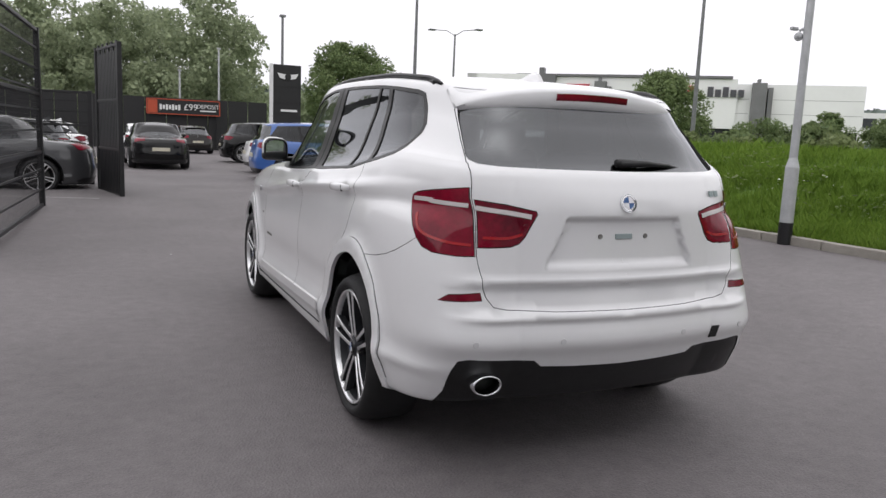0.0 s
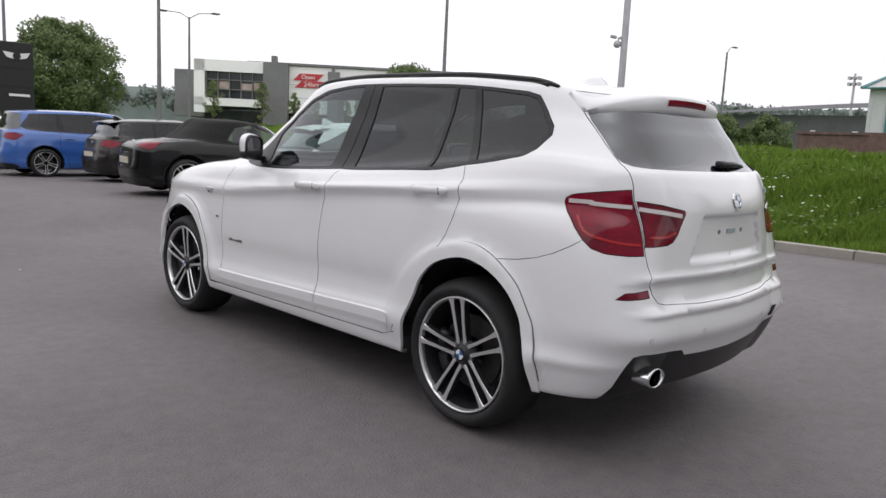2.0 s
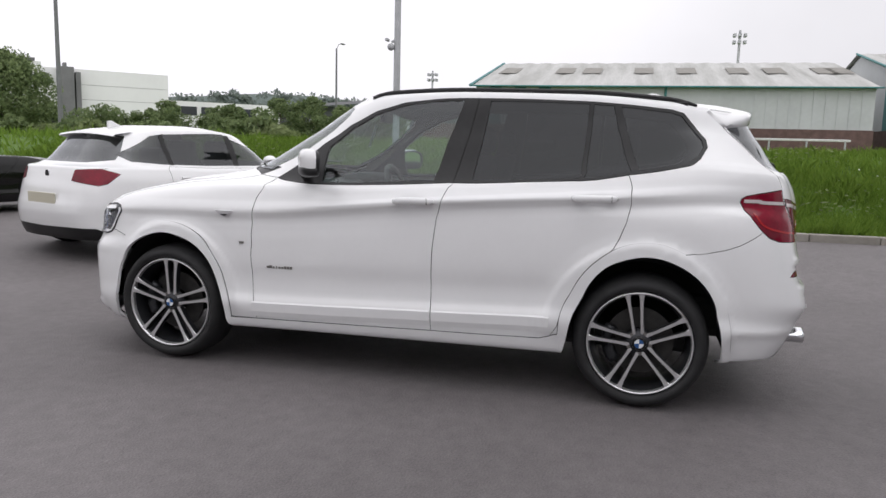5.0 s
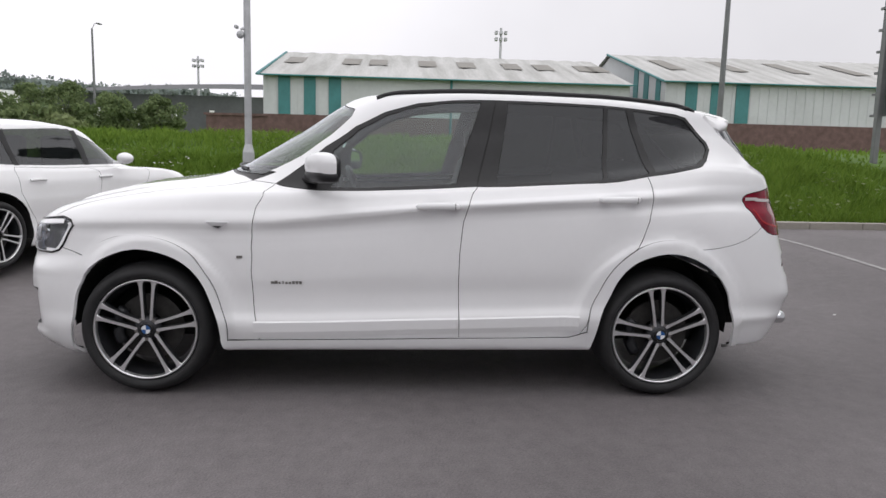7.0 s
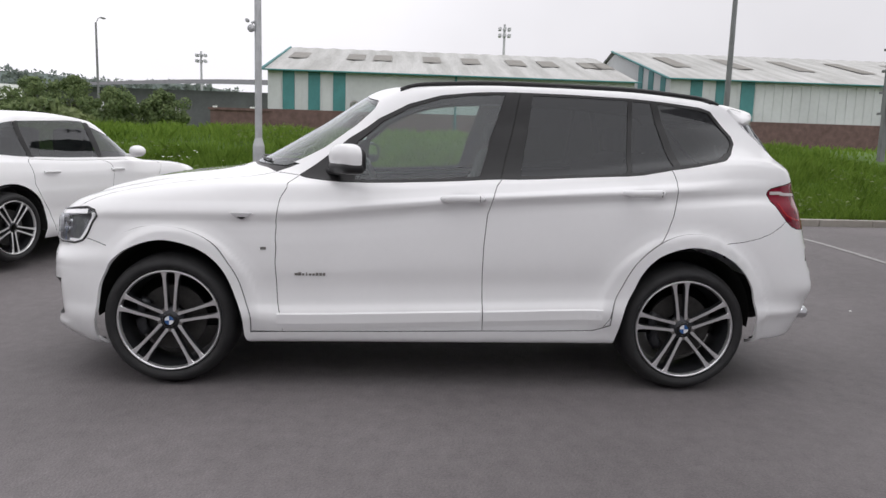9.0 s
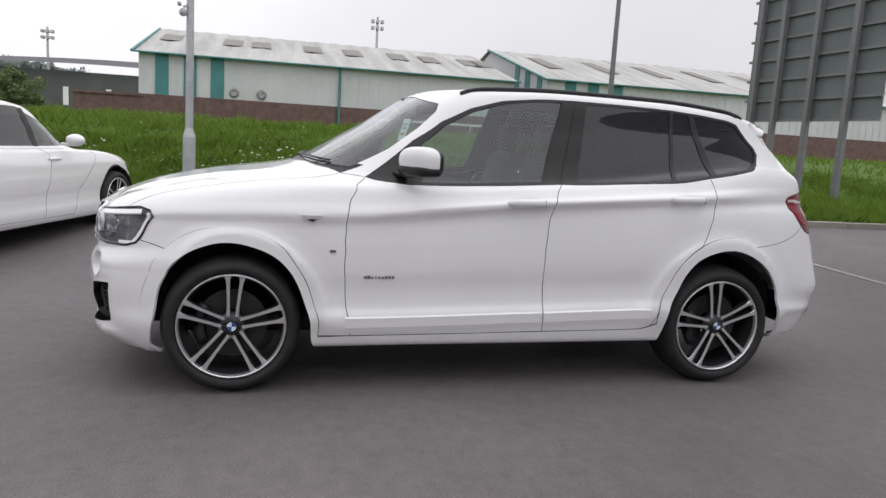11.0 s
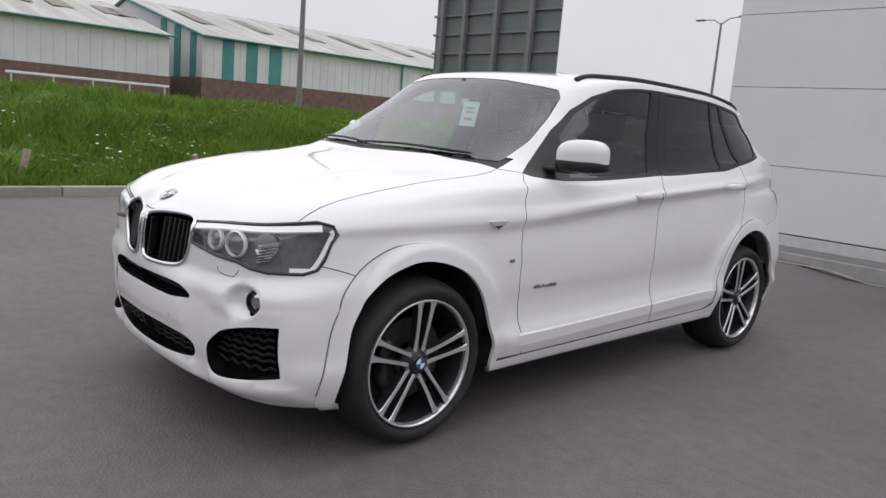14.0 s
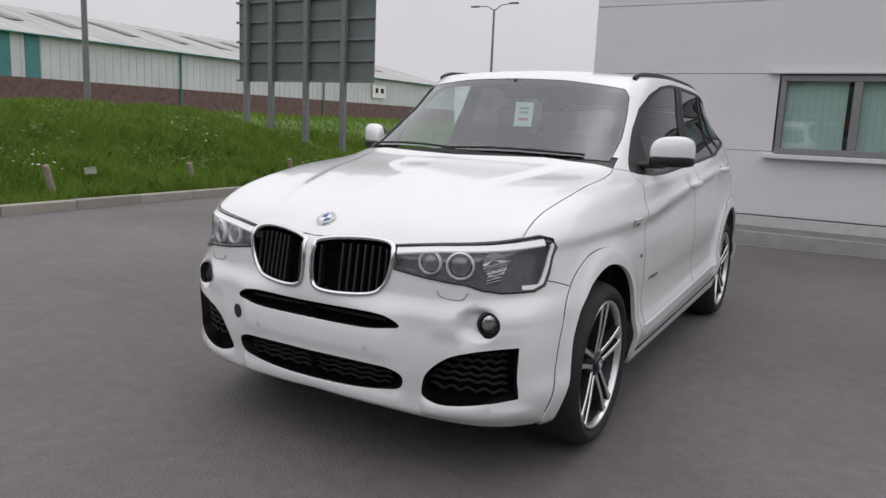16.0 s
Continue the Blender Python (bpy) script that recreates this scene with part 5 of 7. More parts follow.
for span in (((.830, .407), (.6, .412), (.1, .428), (-.262, .440)), ((-.278, .440), (-.6, .452), (-.930, .463))):
    o = body.outline(L(*span), closed=False)
    p = body.lookup(body.g, o[:, 0], o[:, 1]) * (body.wide, 1, 1)
    for sd in (-1, 1):
        bm = bmesh.new()
        sheet(bm, [[(sd * (q[0] + dx), q[1], q[2] + dz) for dx, dz in ((-.003, .009), (.0045, .001), (.005, -.002), (.003, -.05), (-.006, -.080))] for q in p])
        bmesh.ops.recalc_face_normals(bm, faces=bm.faces)
        part("lower_door_trim", bm, WHITE, suv)


# ---- ground ----
def kerb_x(y):
    return np.where(y > -6, 6.15 - 0.05 * (np.minimum(y, 6.0) - 2) + 0.9 * smooth(5.5, 10.0, y) + 0.04 * np.maximum(0.0, y - 10.0), 6.55 - 0.05 * (y + 6)) + 0.0


def ground_z(x, y):
    """Asphalt that falls a little towards where the SUV stands."""
    dx, dy = max(0.0, abs(x) - 1.0), max(0.0, abs(y) - 2.4)
    d = math.hypot(dx, dy)
    if x < 0:
        d *= 0.5
    return 0.16 * float(smooth(1.5, 5.0, d)) * float(smooth(17.0, 7.0, y)) * float(smooth(-20.0, -9.0, y))


def bank_z(d, y, x):
    """Height of the grass bank at d metres behind the kerb."""
    off = 4.5 * float(smooth(-7.5, -14.0, y))
    e = max(0.0, d - off)
    h = np.interp(e, [0, .5, 1.7, 4.0, 6.2, 8.0, 12.0, 30.0, 60.0], [.12, .17, .36, .93, 1.30, 1.33, 1.24, 1.20, 1.15])
    lump = 0.05 * noise.noise(Vector((x * .7, y * .7, 0))) + 0.03 * noise.noise(Vector((x * 2.1, y * 2.1, 3)))
    return float(h) + (lump if d > 0.3 else 0.0) + 0.04


ASPHALT = bpy.data.materials.new("worn_asphalt")
ASPHALT.use_nodes = True
at = ASPHALT.node_tree
ab = at.nodes["Principled BSDF"]
aco = at.nodes.new("ShaderNodeTexCoord")


def anode(kind, **inputs):
    n = at.nodes.new(kind)
    for k, v in inputs.items():
        n.inputs[k.replace("_", " ")].default_value = v
    return n


big = anode("ShaderNodeTexNoise", Scale=0.35, Detail=5.0, Roughness=0.6)
mid_n = anode("ShaderNodeTexNoise", Scale=11.0, Detail=6.0, Roughness=0.7)
fine_n = anode("ShaderNodeTexVoronoi", Scale=95.0)
grit = anode("ShaderNodeTexNoise", Scale=90.0, Detail=5.0, Roughness=0.75)
for n in (big, mid_n, fine_n, grit):
    at.links.new(aco.outputs["Object"], n.inputs["Vector"])
mx1 = at.nodes.new("ShaderNodeMixRGB")
mx1.inputs["Color1"].default_value, mx1.inputs["Color2"].default_value = (0.108, 0.098, 0.100, 1), (0.156, 0.142, 0.145, 1)
ar = at.nodes.new("ShaderNodeMapRange")
ar.inputs["From Min"].default_value, ar.inputs["From Max"].default_value = 0.35, 0.68
at.links.new(big.outputs["Fac"], ar.inputs["Value"])
at.links.new(ar.outputs["Result"], mx1.inputs["Fac"])
mx2 = at.nodes.new("ShaderNodeMixRGB")
mx2.blend_type, mx2.inputs["Fac"].default_value = "OVERLAY", 0.4
at.links.new(mx1.outputs["Color"], mx2.inputs["Color1"])
at.links.new(mid_n.outputs["Fac"], mx2.inputs["Color2"])
mx3 = at.nodes.new("ShaderNodeMixRGB")
mx3.blend_type, mx3.inputs["Fac"].default_value = "OVERLAY", 0.7
at.links.new(mx2.outputs["Color"], mx3.inputs["Color1"])
at.links.new(grit.outputs["Fac"], mx3.inputs["Color2"])
at.links.new(mx3.outputs["Color"], ab.inputs["Base Color"])
ab.inputs["Roughness"].default_value = 0.72
abp = at.nodes.new("ShaderNodeBump")
abp.inputs["Strength"].default_value, abp.inputs["Distance"].default_value = 0.4, 0.008
at.links.new(fine_n.outputs["Distance"], abp.inputs["Height"])
at.links.new(abp.outputs["Normal"], ab.inputs["Normal"])

bm = bmesh.new()
ys = [-400, -120, -60, -40] + [-24 + 0.8 * k for k in range(66)] + [32, 45, 60, 120, 300, 600]
rows = []
for y in ys:
    kx = min(max(kerb_x(y), 4.0), 8.0)
    xs = [-500, -120, -40, -20] + [-12 + (kx + 12) * k / 30 for k in range(31)]
    rows.append([(x, y, ground_z(x, y)) for x in xs])
sheet(bm, rows)
tagged(part("ground", bm, ASPHALT, smooth=True), "worn grey asphalt of the car park", "asphalt", kind="structure")

SOIL = mat("grassy_soil", (0.05, 0.10, 0.012), 0.95, var=0.4, scale=3.0, bump=0.6, bump_scale=20, color2=(0.095, 0.165, 0.025))
bm = bmesh.new()
rows = []
for y in ys:
    kx = min(max(kerb_x(y), 4.0), 8.0) + 0.14
    rows.append([(kx + d, y, bank_z(d, y, kx + d) if d < 31 else 1.1) for d in (0, .3, .6, 1, 1.5, 2, 2.6, 3.3, 4, 4.8, 5.6, 6.4, 7.3, 8.5, 10, 12, 15, 20, 30, 120, 900)])
sheet(bm, rows)
tagged(part("grass_verge", bm, SOIL, smooth=True), "green grassy bank behind the kerb", "grass bank", kind="structure")


def mesh_np(name, verts, faces, material, smooth_it=False):
    me = bpy.data.meshes.new(name)
    me.vertices.add(len(verts))
    me.vertices.foreach_set("co", np.asarray(verts, np.float32).ravel())
    k = faces.shape[1]
    me.loops.add(len(faces) * k)
    me.loops.foreach_set("vertex_index", faces.astype(np.int32).ravel())
    me.polygons.add(len(faces))
    me.polygons.foreach_set("loop_start", np.arange(0, len(faces) * k, k, dtype=np.int32))
    me.polygons.foreach_set("loop_total", np.full(len(faces), k, np.int32))
    if smooth_it:
        me.polygons.foreach_set("use_smooth", np.ones(len(faces), bool))
    me.materials.append(material)
    me.update()
    return me


def leaf_mat(name, dark, light, trans=0.4):
    m = bpy.data.materials.new(name)
    m.use_nodes = True
    t = m.node_tree
    b = t.nodes["Principled BSDF"]
    g = t.nodes.new("ShaderNodeNewGeometry")
    co = t.nodes.new("ShaderNodeTexCoord")
    nz = t.nodes.new("ShaderNodeTexNoise")
    nz.inputs["Scale"].default_value = 0.5
    t.links.new(co.outputs["Object"], nz.inputs["Vector"])
    ad = t.nodes.new("ShaderNodeMath")
    ad.operation = "ADD"
    t.links.new(g.outputs["Random Per Island"], ad.inputs[0])
    t.links.new(nz.outputs["Fac"], ad.inputs[1])
    mr = t.nodes.new("ShaderNodeMapRange")
    mr.inputs["From Min"].default_value, mr.inputs["From Max"].default_value = 0.3, 1.4
    t.links.new(ad.outputs["Value"], mr.inputs["Value"])
    mx = t.nodes.new("ShaderNodeMixRGB")
    mx.inputs["Color1"].default_value, mx.inputs["Color2"].default_value = dark + (1,), light + (1,)
    t.links.new(mr.outputs["Result"], mx.inputs["Fac"])
    t.links.new(mx.outputs["Color"], b.inputs["Base Color"])
    tl = t.nodes.new("ShaderNodeBsdfTranslucent")
    t.links.new(mx.outputs["Color"], tl.inputs["Color"])
    ms = t.nodes.new("ShaderNodeMixShader")
    ms.inputs["Fac"].default_value = trans
    t.links.new(b.outputs["BSDF"], ms.inputs[1])
    t.links.new(tl.outputs["BSDF"], ms.inputs[2])
    t.links.new(ms.outputs["Shader"], t.nodes["Material Output"].inputs["Surface"])
    b.inputs["Roughness"].default_value = 0.65
    b.inputs["Specular IOR Level"].default_value = 0.25
    b.inputs["Transmission Weight"].default_value = 0.0
    return m


GRASS = leaf_mat("long_grass", (0.098, 0.178, 0.020), (0.185, 0.285, 0.045))
LEAF = leaf_mat("leaves", (0.095, 0.140, 0.060), (0.200, 0.255, 0.110))
LEAF_PALE = leaf_mat("pale_leaves", (0.110, 0.150, 0.060), (0.220, 0.265, 0.115))
# paler, greyer than the near leaves: haze over the woods, mixed into the colour
LEAF_HAZED = leaf_mat("hazed_woodland_leaves", (0.200, 0.245, 0.150), (0.340, 0.390, 0.240))
BARK = mat("bark", (0.075, 0.06, 0.045), 0.9, var=0.3, scale=10, bump=0.5)

# grass blades in tufts over the bank
rng = np.random.default_rng(5)


def blades(n, y0, y1, d0, d1, hmin, hmax, width):
    by = rng.uniform(y0, y1, n)
    bd = d0 + (d1 - d0) * rng.uniform(0, 1, n) ** 1.2
    kx = kerb_x(by) + 0.16
    bx = kx + bd
    # clumps lift the height
    ph = np.sin(bx * 2.3 + np.sin(by * 1.7) * 2) * np.sin(by * 2.9 + bx) * 0.5 + 0.5
    hgt = (hmin + (hmax - hmin) * rng.uniform(0, 1, n)) * (0.55 + 0.75 * ph)
    off = 4.5 * smooth(-7.5, -14.0, by)
    e = np.maximum(0.0, bd - off)
    bz = np.interp(e, [0, .5, 1.7, 4.0, 6.2, 8.0, 12.0, 30.0], [.12, .17, .36, .93, 1.30, 1.33, 1.24, 1.20]) - 0.01
    az = rng.uniform(0, 2 * math.pi, n)
    lean = rng.uniform(0.15, 0.75, n) * hgt
    lz = rng.uniform(0, 2 * math.pi, n)
    wx, wy = np.cos(az) * width * rng.uniform(.6, 1.5, n), np.sin(az) * width * rng.uniform(.6, 1.5, n)
    base = np.stack([bx, by, bz], 1)
    tip = base + np.stack([np.cos(lz) * lean, np.sin(lz) * lean, hgt], 1)
    midp = base + np.stack([np.cos(lz) * lean * .35, np.sin(lz) * lean * .35, hgt * .6], 1)
    w = np.stack([wx, wy, np.zeros(n)], 1)
    v = np.stack([base - w, base + w, midp + w * .8, tip, midp - w * .8], 1).reshape(-1, 3)
    f = np.arange(n)[:, None] * 5
    return v, f + np.array([[0, 1, 2, 3, 4]])


vs, fs, cnt = [], [], 0
for args in ((80000, -12, 9, 0.02, 4.0, .10, .32, .008), (60000, -18, 14, 3.0, 8.0, .10, .28, .012), (22000, -40, 45, 6.0, 20.0, .12, .26, .03), (9000, 9, 60, 0.1, 9.0, .15, .4, .03)):
    v, f = blades(*args)
    vs.append(v)
    fs.append(f + cnt)
    cnt += len(v)
tagged(new("long_grass", mesh_np("long_grass", np.concatenate(vs), np.concatenate(fs), GRASS)), "long uncut green grass on the bank", "grass", kind="stuff")
# broad-leaved weeds and cow parsley
n = 5200
wv, wf = [], []
wy = rng.uniform(-10, 8, n)
wd = rng.uniform(.3, 5.5, n)
keepw = (np.sin(wy * 1.3 + 1) * np.sin(wd * 1.9 + wy * .4)) > 0.25
wy, wd = wy[keepw], wd[keepw]
n = len(wy)
wx = kerb_x(wy) + 0.16 + wd
wz = np.interp(np.maximum(0, wd - 4.5 * smooth(-7.5, -14.0, wy)), [0, .5, 1.7, 4.0, 6.2], [.12, .17, .36, .95, 1.36]) + rng.uniform(.10, .38, n)
a1 = rng.uniform(0, 6.28, n)
sz = rng.uniform(.02, .055, n)
u = np.stack([np.cos(a1), np.sin(a1), rng.uniform(-.4, .4, n)], 1) * sz[:, None]
w = np.stack([-np.sin(a1), np.cos(a1), rng.uniform(-.4, .4, n)], 1) * sz[:, None] * .6
c = np.stack([wx, wy, wz], 1)
v = np.stack([c - u, c - w, c + u, c + w], 1).reshape(-1, 3)
f = np.arange(n)[:, None] * 4 + np.array([[0, 1, 2, 3]])
tagged(new("weeds", mesh_np("weeds", v, f, LEAF_PALE)), "broad-leaved weeds among the grass", "weeds", kind="stuff")
PARSLEY = mat("white_umbels", (0.75, 0.76, 0.70), 0.8, var=0.1, scale=30)
spots = [(-.3, 1.3), (-.9, 1.5), (-1.3, 1.2), (1.5, 1.8), (1.9, 1.5), (1.1, 2.1), (4.2, 2.2), (-5.5, 2.5)]
bits = []
for sy, sd in spots:
    for _ in range(26):
        py, pd = sy + rng.normal(0, .22), max(.2, sd + rng.normal(0, .25))
        bits.append((kerb_x(py) + .16 + pd, py, np.interp(pd, [0, .5, 1.7, 4.0], [.12, .17, .36, .95]) + rng.uniform(.28, .55)))
c = np.array(bits)
n = len(c)
a1 = rng.uniform(0, 6.28, n)
sz = rng.uniform(.012, .03, n)
u = np.stack([np.cos(a1), np.sin(a1), rng.uniform(-.3, .3, n)], 1) * sz[:, None]
w = np.stack([-np.sin(a1), np.cos(a1), rng.uniform(-.3, .3, n)], 1) * sz[:, None]
v = np.stack([c - u, c - w, c + u, c + w], 1).reshape(-1, 3)
f = np.arange(n)[:, None] * 4 + np.array([[0, 1, 2, 3]])
tagged(new("cow_parsley", mesh_np("cow_parsley", v, f, PARSLEY)), "white cow parsley flowers in the grass", "wild flowers", kind="stuff")

# kerb stones
KERB = mat("kerb_concrete", (0.30, 0.28, 0.25), 0.85, var=0.22, scale=6, bump=0.3, per_object=0.5)
kerb = empty("kerb", Matrix.Identity(4), "pale concrete kerb stones along the grass", "kerb", kind="structure")
bm = bmesh.new()
box(bm, 0, 0, 0, .14, .905, .30, .012)
kerb_me = mesh_of(bm, "kerb_stone")
kerb_me.materials.append(KERB)
for k in range(52):
    y = -17 + 0.915 * k
    x = kerb_x(y)
    ob = new("kerb_stone", kerb_me)
    ob.parent = kerb
    ob.matrix_basis = pose(x + 0.07, y, ground_z(x, y) - 0.04 + rng.uniform(-.004, .004), 0, 0, math.degrees(math.atan2(kerb_x(y - .4) - kerb_x(y + .4), .8)) + rng.uniform(-.3, .3))
# painted lines and specks of litter
LINE = mat("worn_white_paint", (0.42, 0.41, 0.40), 0.7, var=0.3, scale=14, color2=(0.17, 0.165, 0.165))
for k, (a, b, wd) in enumerate((((-4.2, -5.62), (5.9, -5.28), .08), ((-4.4, -1.6), (-7.2, 3.4), .05), ((-2.2, 9.2), (-4.6, 9.6), .09))):
    bm = bmesh.new()
    a, b = Vector(a), Vector(b)
    d = (b - a).normalized() * wd / 2
    s = Vector((-d.y, d.x))
    row = []
    for i in range(25):
        p = a.lerp(b, i / 24)
        row.append([(p.x - s.x, p.y - s.y, ground_z(p.x, p.y) + .004), (p.x + s.x, p.y + s.y, ground_z(p.x, p.y) + .004)])
    sheet(bm, row)
    tagged(part("painted_line", bm, LINE), "worn white painted parking line", "road marking", kind="structure")
LITTER = mat("pale_litter", (0.7, 0.7, 0.68), 0.7)
for x, y, s in ((-3.55, 1.62, .012), (-2.3, -2.45, .010), (1.2, -3.7, .012), (-2.7, 0.4, .009), (-3.2, -3.0, .008), (-1.4, 3.6, .009)):
    bm = bmesh.new()
    bmesh.ops.create_icosphere(bm, subdivisions=1, radius=s)
    for v in bm.verts:
        v.co *= rng.uniform(.6, 1.2)
        v.co.z *= .5
    ob = tagged(part("pebble", bm, LITTER), "small pale pebble on the asphalt", "pebble", "pebbles on the asphalt")
    ob.location = (x, y, ground_z(x, y) + s * .4)
# leaning wooden stubs and a torn paper in the grass
STUB = mat("weathered_wood", (0.30, 0.25, 0.20), 0.9, var=0.3, scale=12, bump=0.3)
for x, y, lean in ((7.15, -1.25, -14), (7.2, -3.55, -16), (7.3, -5.9, -18), (7.0, 1.1, 16), (7.0, 6.0, 10)):
    bm = bmesh.new()
    box(bm, 0, 0, .18, .07, .07, .50, .012)
    ob = tagged(part("marker_post", bm, STUB), "short leaning weathered wooden post in the grass", "post", "marker posts in the grass")
    d = x - kerb_x(y)
    ob.matrix_world = pose(x, y, bank_z(d, y, x) - .05, lean, 4, 20)
bm = bmesh.new()
for v in sheet(bm, [[(i * .03, j * .03, .02 * noise.noise(Vector((i * 1.3, j * 1.7, 0)))) for j in range(5)] for i in range(6)]):
    pass
ob = tagged(part("torn_paper", bm, LITTER), "crumpled white paper lying in the grass", "litter")
ob.matrix_world = pose(7.5, -2.1, bank_z(1.15, -2.1, 7.5) + .15, 60, 10, 60)


# ---- lamp posts ----
def post(name, x, y, z0, h, r0, r1, material, label, joint=None, group="", heads=()):
    root = empty(name, pose(x, y, z0), label, "lamp post", group)
    bm = bmesh.new()
    if joint:
        cyl(bm, (0, 0, -.3), (0, 0, joint), r0, r0, 16)
        cyl(bm, (0, 0, joint), (0, 0, joint + .12), r0, r1, 16)
        cyl(bm, (0, 0, joint + .1), (0, 0, h), r1, r1 * .8, 16)
    else:
        cyl(bm, (0, 0, -.3), (0, 0, h), r0, r1, 12)
    part("pole", bm, material, root)
    for kind, ax, ay, az in heads:
        bm = bmesh.new()
        if kind == "arm":
            tube(bm, [(0, 0, h - .1), (ax * .4, ay * .4, h + az * .8), (ax, ay, h + az)], .035, 6)
            part("arm", bm, material, root)
            bm = bmesh.new()
            box(bm, ax * 1.15, ay * 1.15, h + az, .5 * abs(ax) / max(.01, math.hypot(ax, ay)) + .18, .5 * abs(ay) / max(.01, math.hypot(ax, ay)) + .18, .1, .03)
            part("lamp_head", bm, material, root)
        elif kind == "flood":
            k = 1.0 if h > 11 else 0.5
            box(bm, ax, ay, az, .5 * k, .35 * k, .4 * k * k, .03)
            part("flood_lamp", bm, material, root)
    return root


p1 = post("lamp_post", 6.12, 2.28, 0.15, 8.0, .085, .052, GALV, "grey steel lamp post with a black foot by the kerb", joint=1.02)
bm = bmesh.new()
cyl(bm, (0, 0, -.25), (0, 0, .30), .088, .088, 16)
part("black_foot", bm, BLACK_TRIM, p1)
bm = bmesh.new()
tube(bm, [(0, 0, 2.72), (-.04, .05, 2.76), (-.05, .08, 2.74)], .02, 8)
bmesh.ops.create_uvsphere(bm, u_segments=14, v_segments=10, radius=.055, matrix=Matrix.Translation((-.05, .085, 2.67)))
box(bm, -.09, .13, 2.77, .12, .045, .045, .012)
part("camera_dome", bm, GALV, p1, "small grey security camera")
post("lamp_post", 20.45, -10.85, 1.1, 9.0, .11, .06, POST_GREY, "tall dark lamp post behind the bank")
post("lamp_post", 26.0, 26.2, 1.0, 10.0, .13, .07, POST_GREY, "tall dark lamp post near the store")
post("lamp_post", 22.7, 50.0, 1.0, 8.4, .12, .07, POST_GREY, "double-armed street lamp beside the road", heads=(("arm", -1.3, 1.0, .35), ("arm", 1.3, -1.0, .35)))
post("lamp_post", 12.0, 31.0, .2, 9.0, .12, .06, POST_GREY, "tall thin lamp post behind the parked cars")
post("lamp_post", 4.30, 26.0, .05, 5.8, .07, .05, POST_GREY, "grey lamp post with a flat head by the sign", heads=(("flood", 0, 0, 5.85),))
post("lamp_post", 4.5, 48.0, .0, 6.6, .09, .06, GALV, "pale lamp post before the woods", heads=(("flood", 0, 0, 6.6),))
post("lamp_post", 2.0, 48.0, .0, 5.0, .09, .06, GALV, "pale camera post before the woods", heads=(("flood", 0, 0, 5.0),))
post("lamp_post", 23.0, -44.7, 1.0, 8.6, .12, .07, POST_GREY, "double-armed street lamp beyond the building", heads=(("arm", -1.5, .3, .3), ("arm", 1.5, -.3, .3)))
post("lamp_post", 60.0, 26.0, 1.0, 9.0, .12, .08, POST_GREY, "single street lamp beyond the bank", heads=(("arm", .8, -.2, .5),))
for x, y, z in ((92.0, -12.3, 16.0), (108.0, 30.2, 12.9)):
    root = post("floodlight_mast", x, y, 1.0, z - 1.0, .22, .14, GALV, "steel floodlight mast with clustered lamps", group="floodlight masts", heads=tuple(("flood", dx, dy, z - 1.6 - dz) for dx in (-.2, .2) for dy in (-.6, 0, .6) for dz in (0, .8)))


# ---- sheds across the road ----
CLAD = mat("white_cladding", (0.50, 0.515, 0.525), 0.6, var=0.10, scale=.5, bump=.1)
TEAL = mat("teal_cladding", (0.050, 0.19, 0.195), 0.55, var=0.15, scale=1)
BRICK = mat("dark_red_brick", (0.13, 0.082, 0.075), 0.9, var=0.3, scale=3, bump=.3)
ROOFING = mat("weathered_roof_sheet", (0.50, 0.50, 0.49), 0.8, var=0.3, scale=.9, bump=.2, color2=(0.30, 0.30, 0.285))
# rain has drawn the dirt down the slope in streaks
rt = ROOFING.node_tree
r_map = rt.nodes.new("ShaderNodeMapping")
r_map.inputs["Scale"].default_value = (0.16, 1.5, 0.16)
for n in [n for n in rt.nodes if n.type == "TEX_NOISE"][:2]:
    rt.links.new(r_map.outputs["Vector"], n.inputs["Vector"])
rt.links.new(next(n for n in rt.nodes if n.type == "TEX_COORD").outputs["Object"], r_map.inputs["Vector"])
SKYLIGHT = mat("dull_rooflight", (0.16, 0.15, 0.13), 0.5, var=0.2, scale=2)


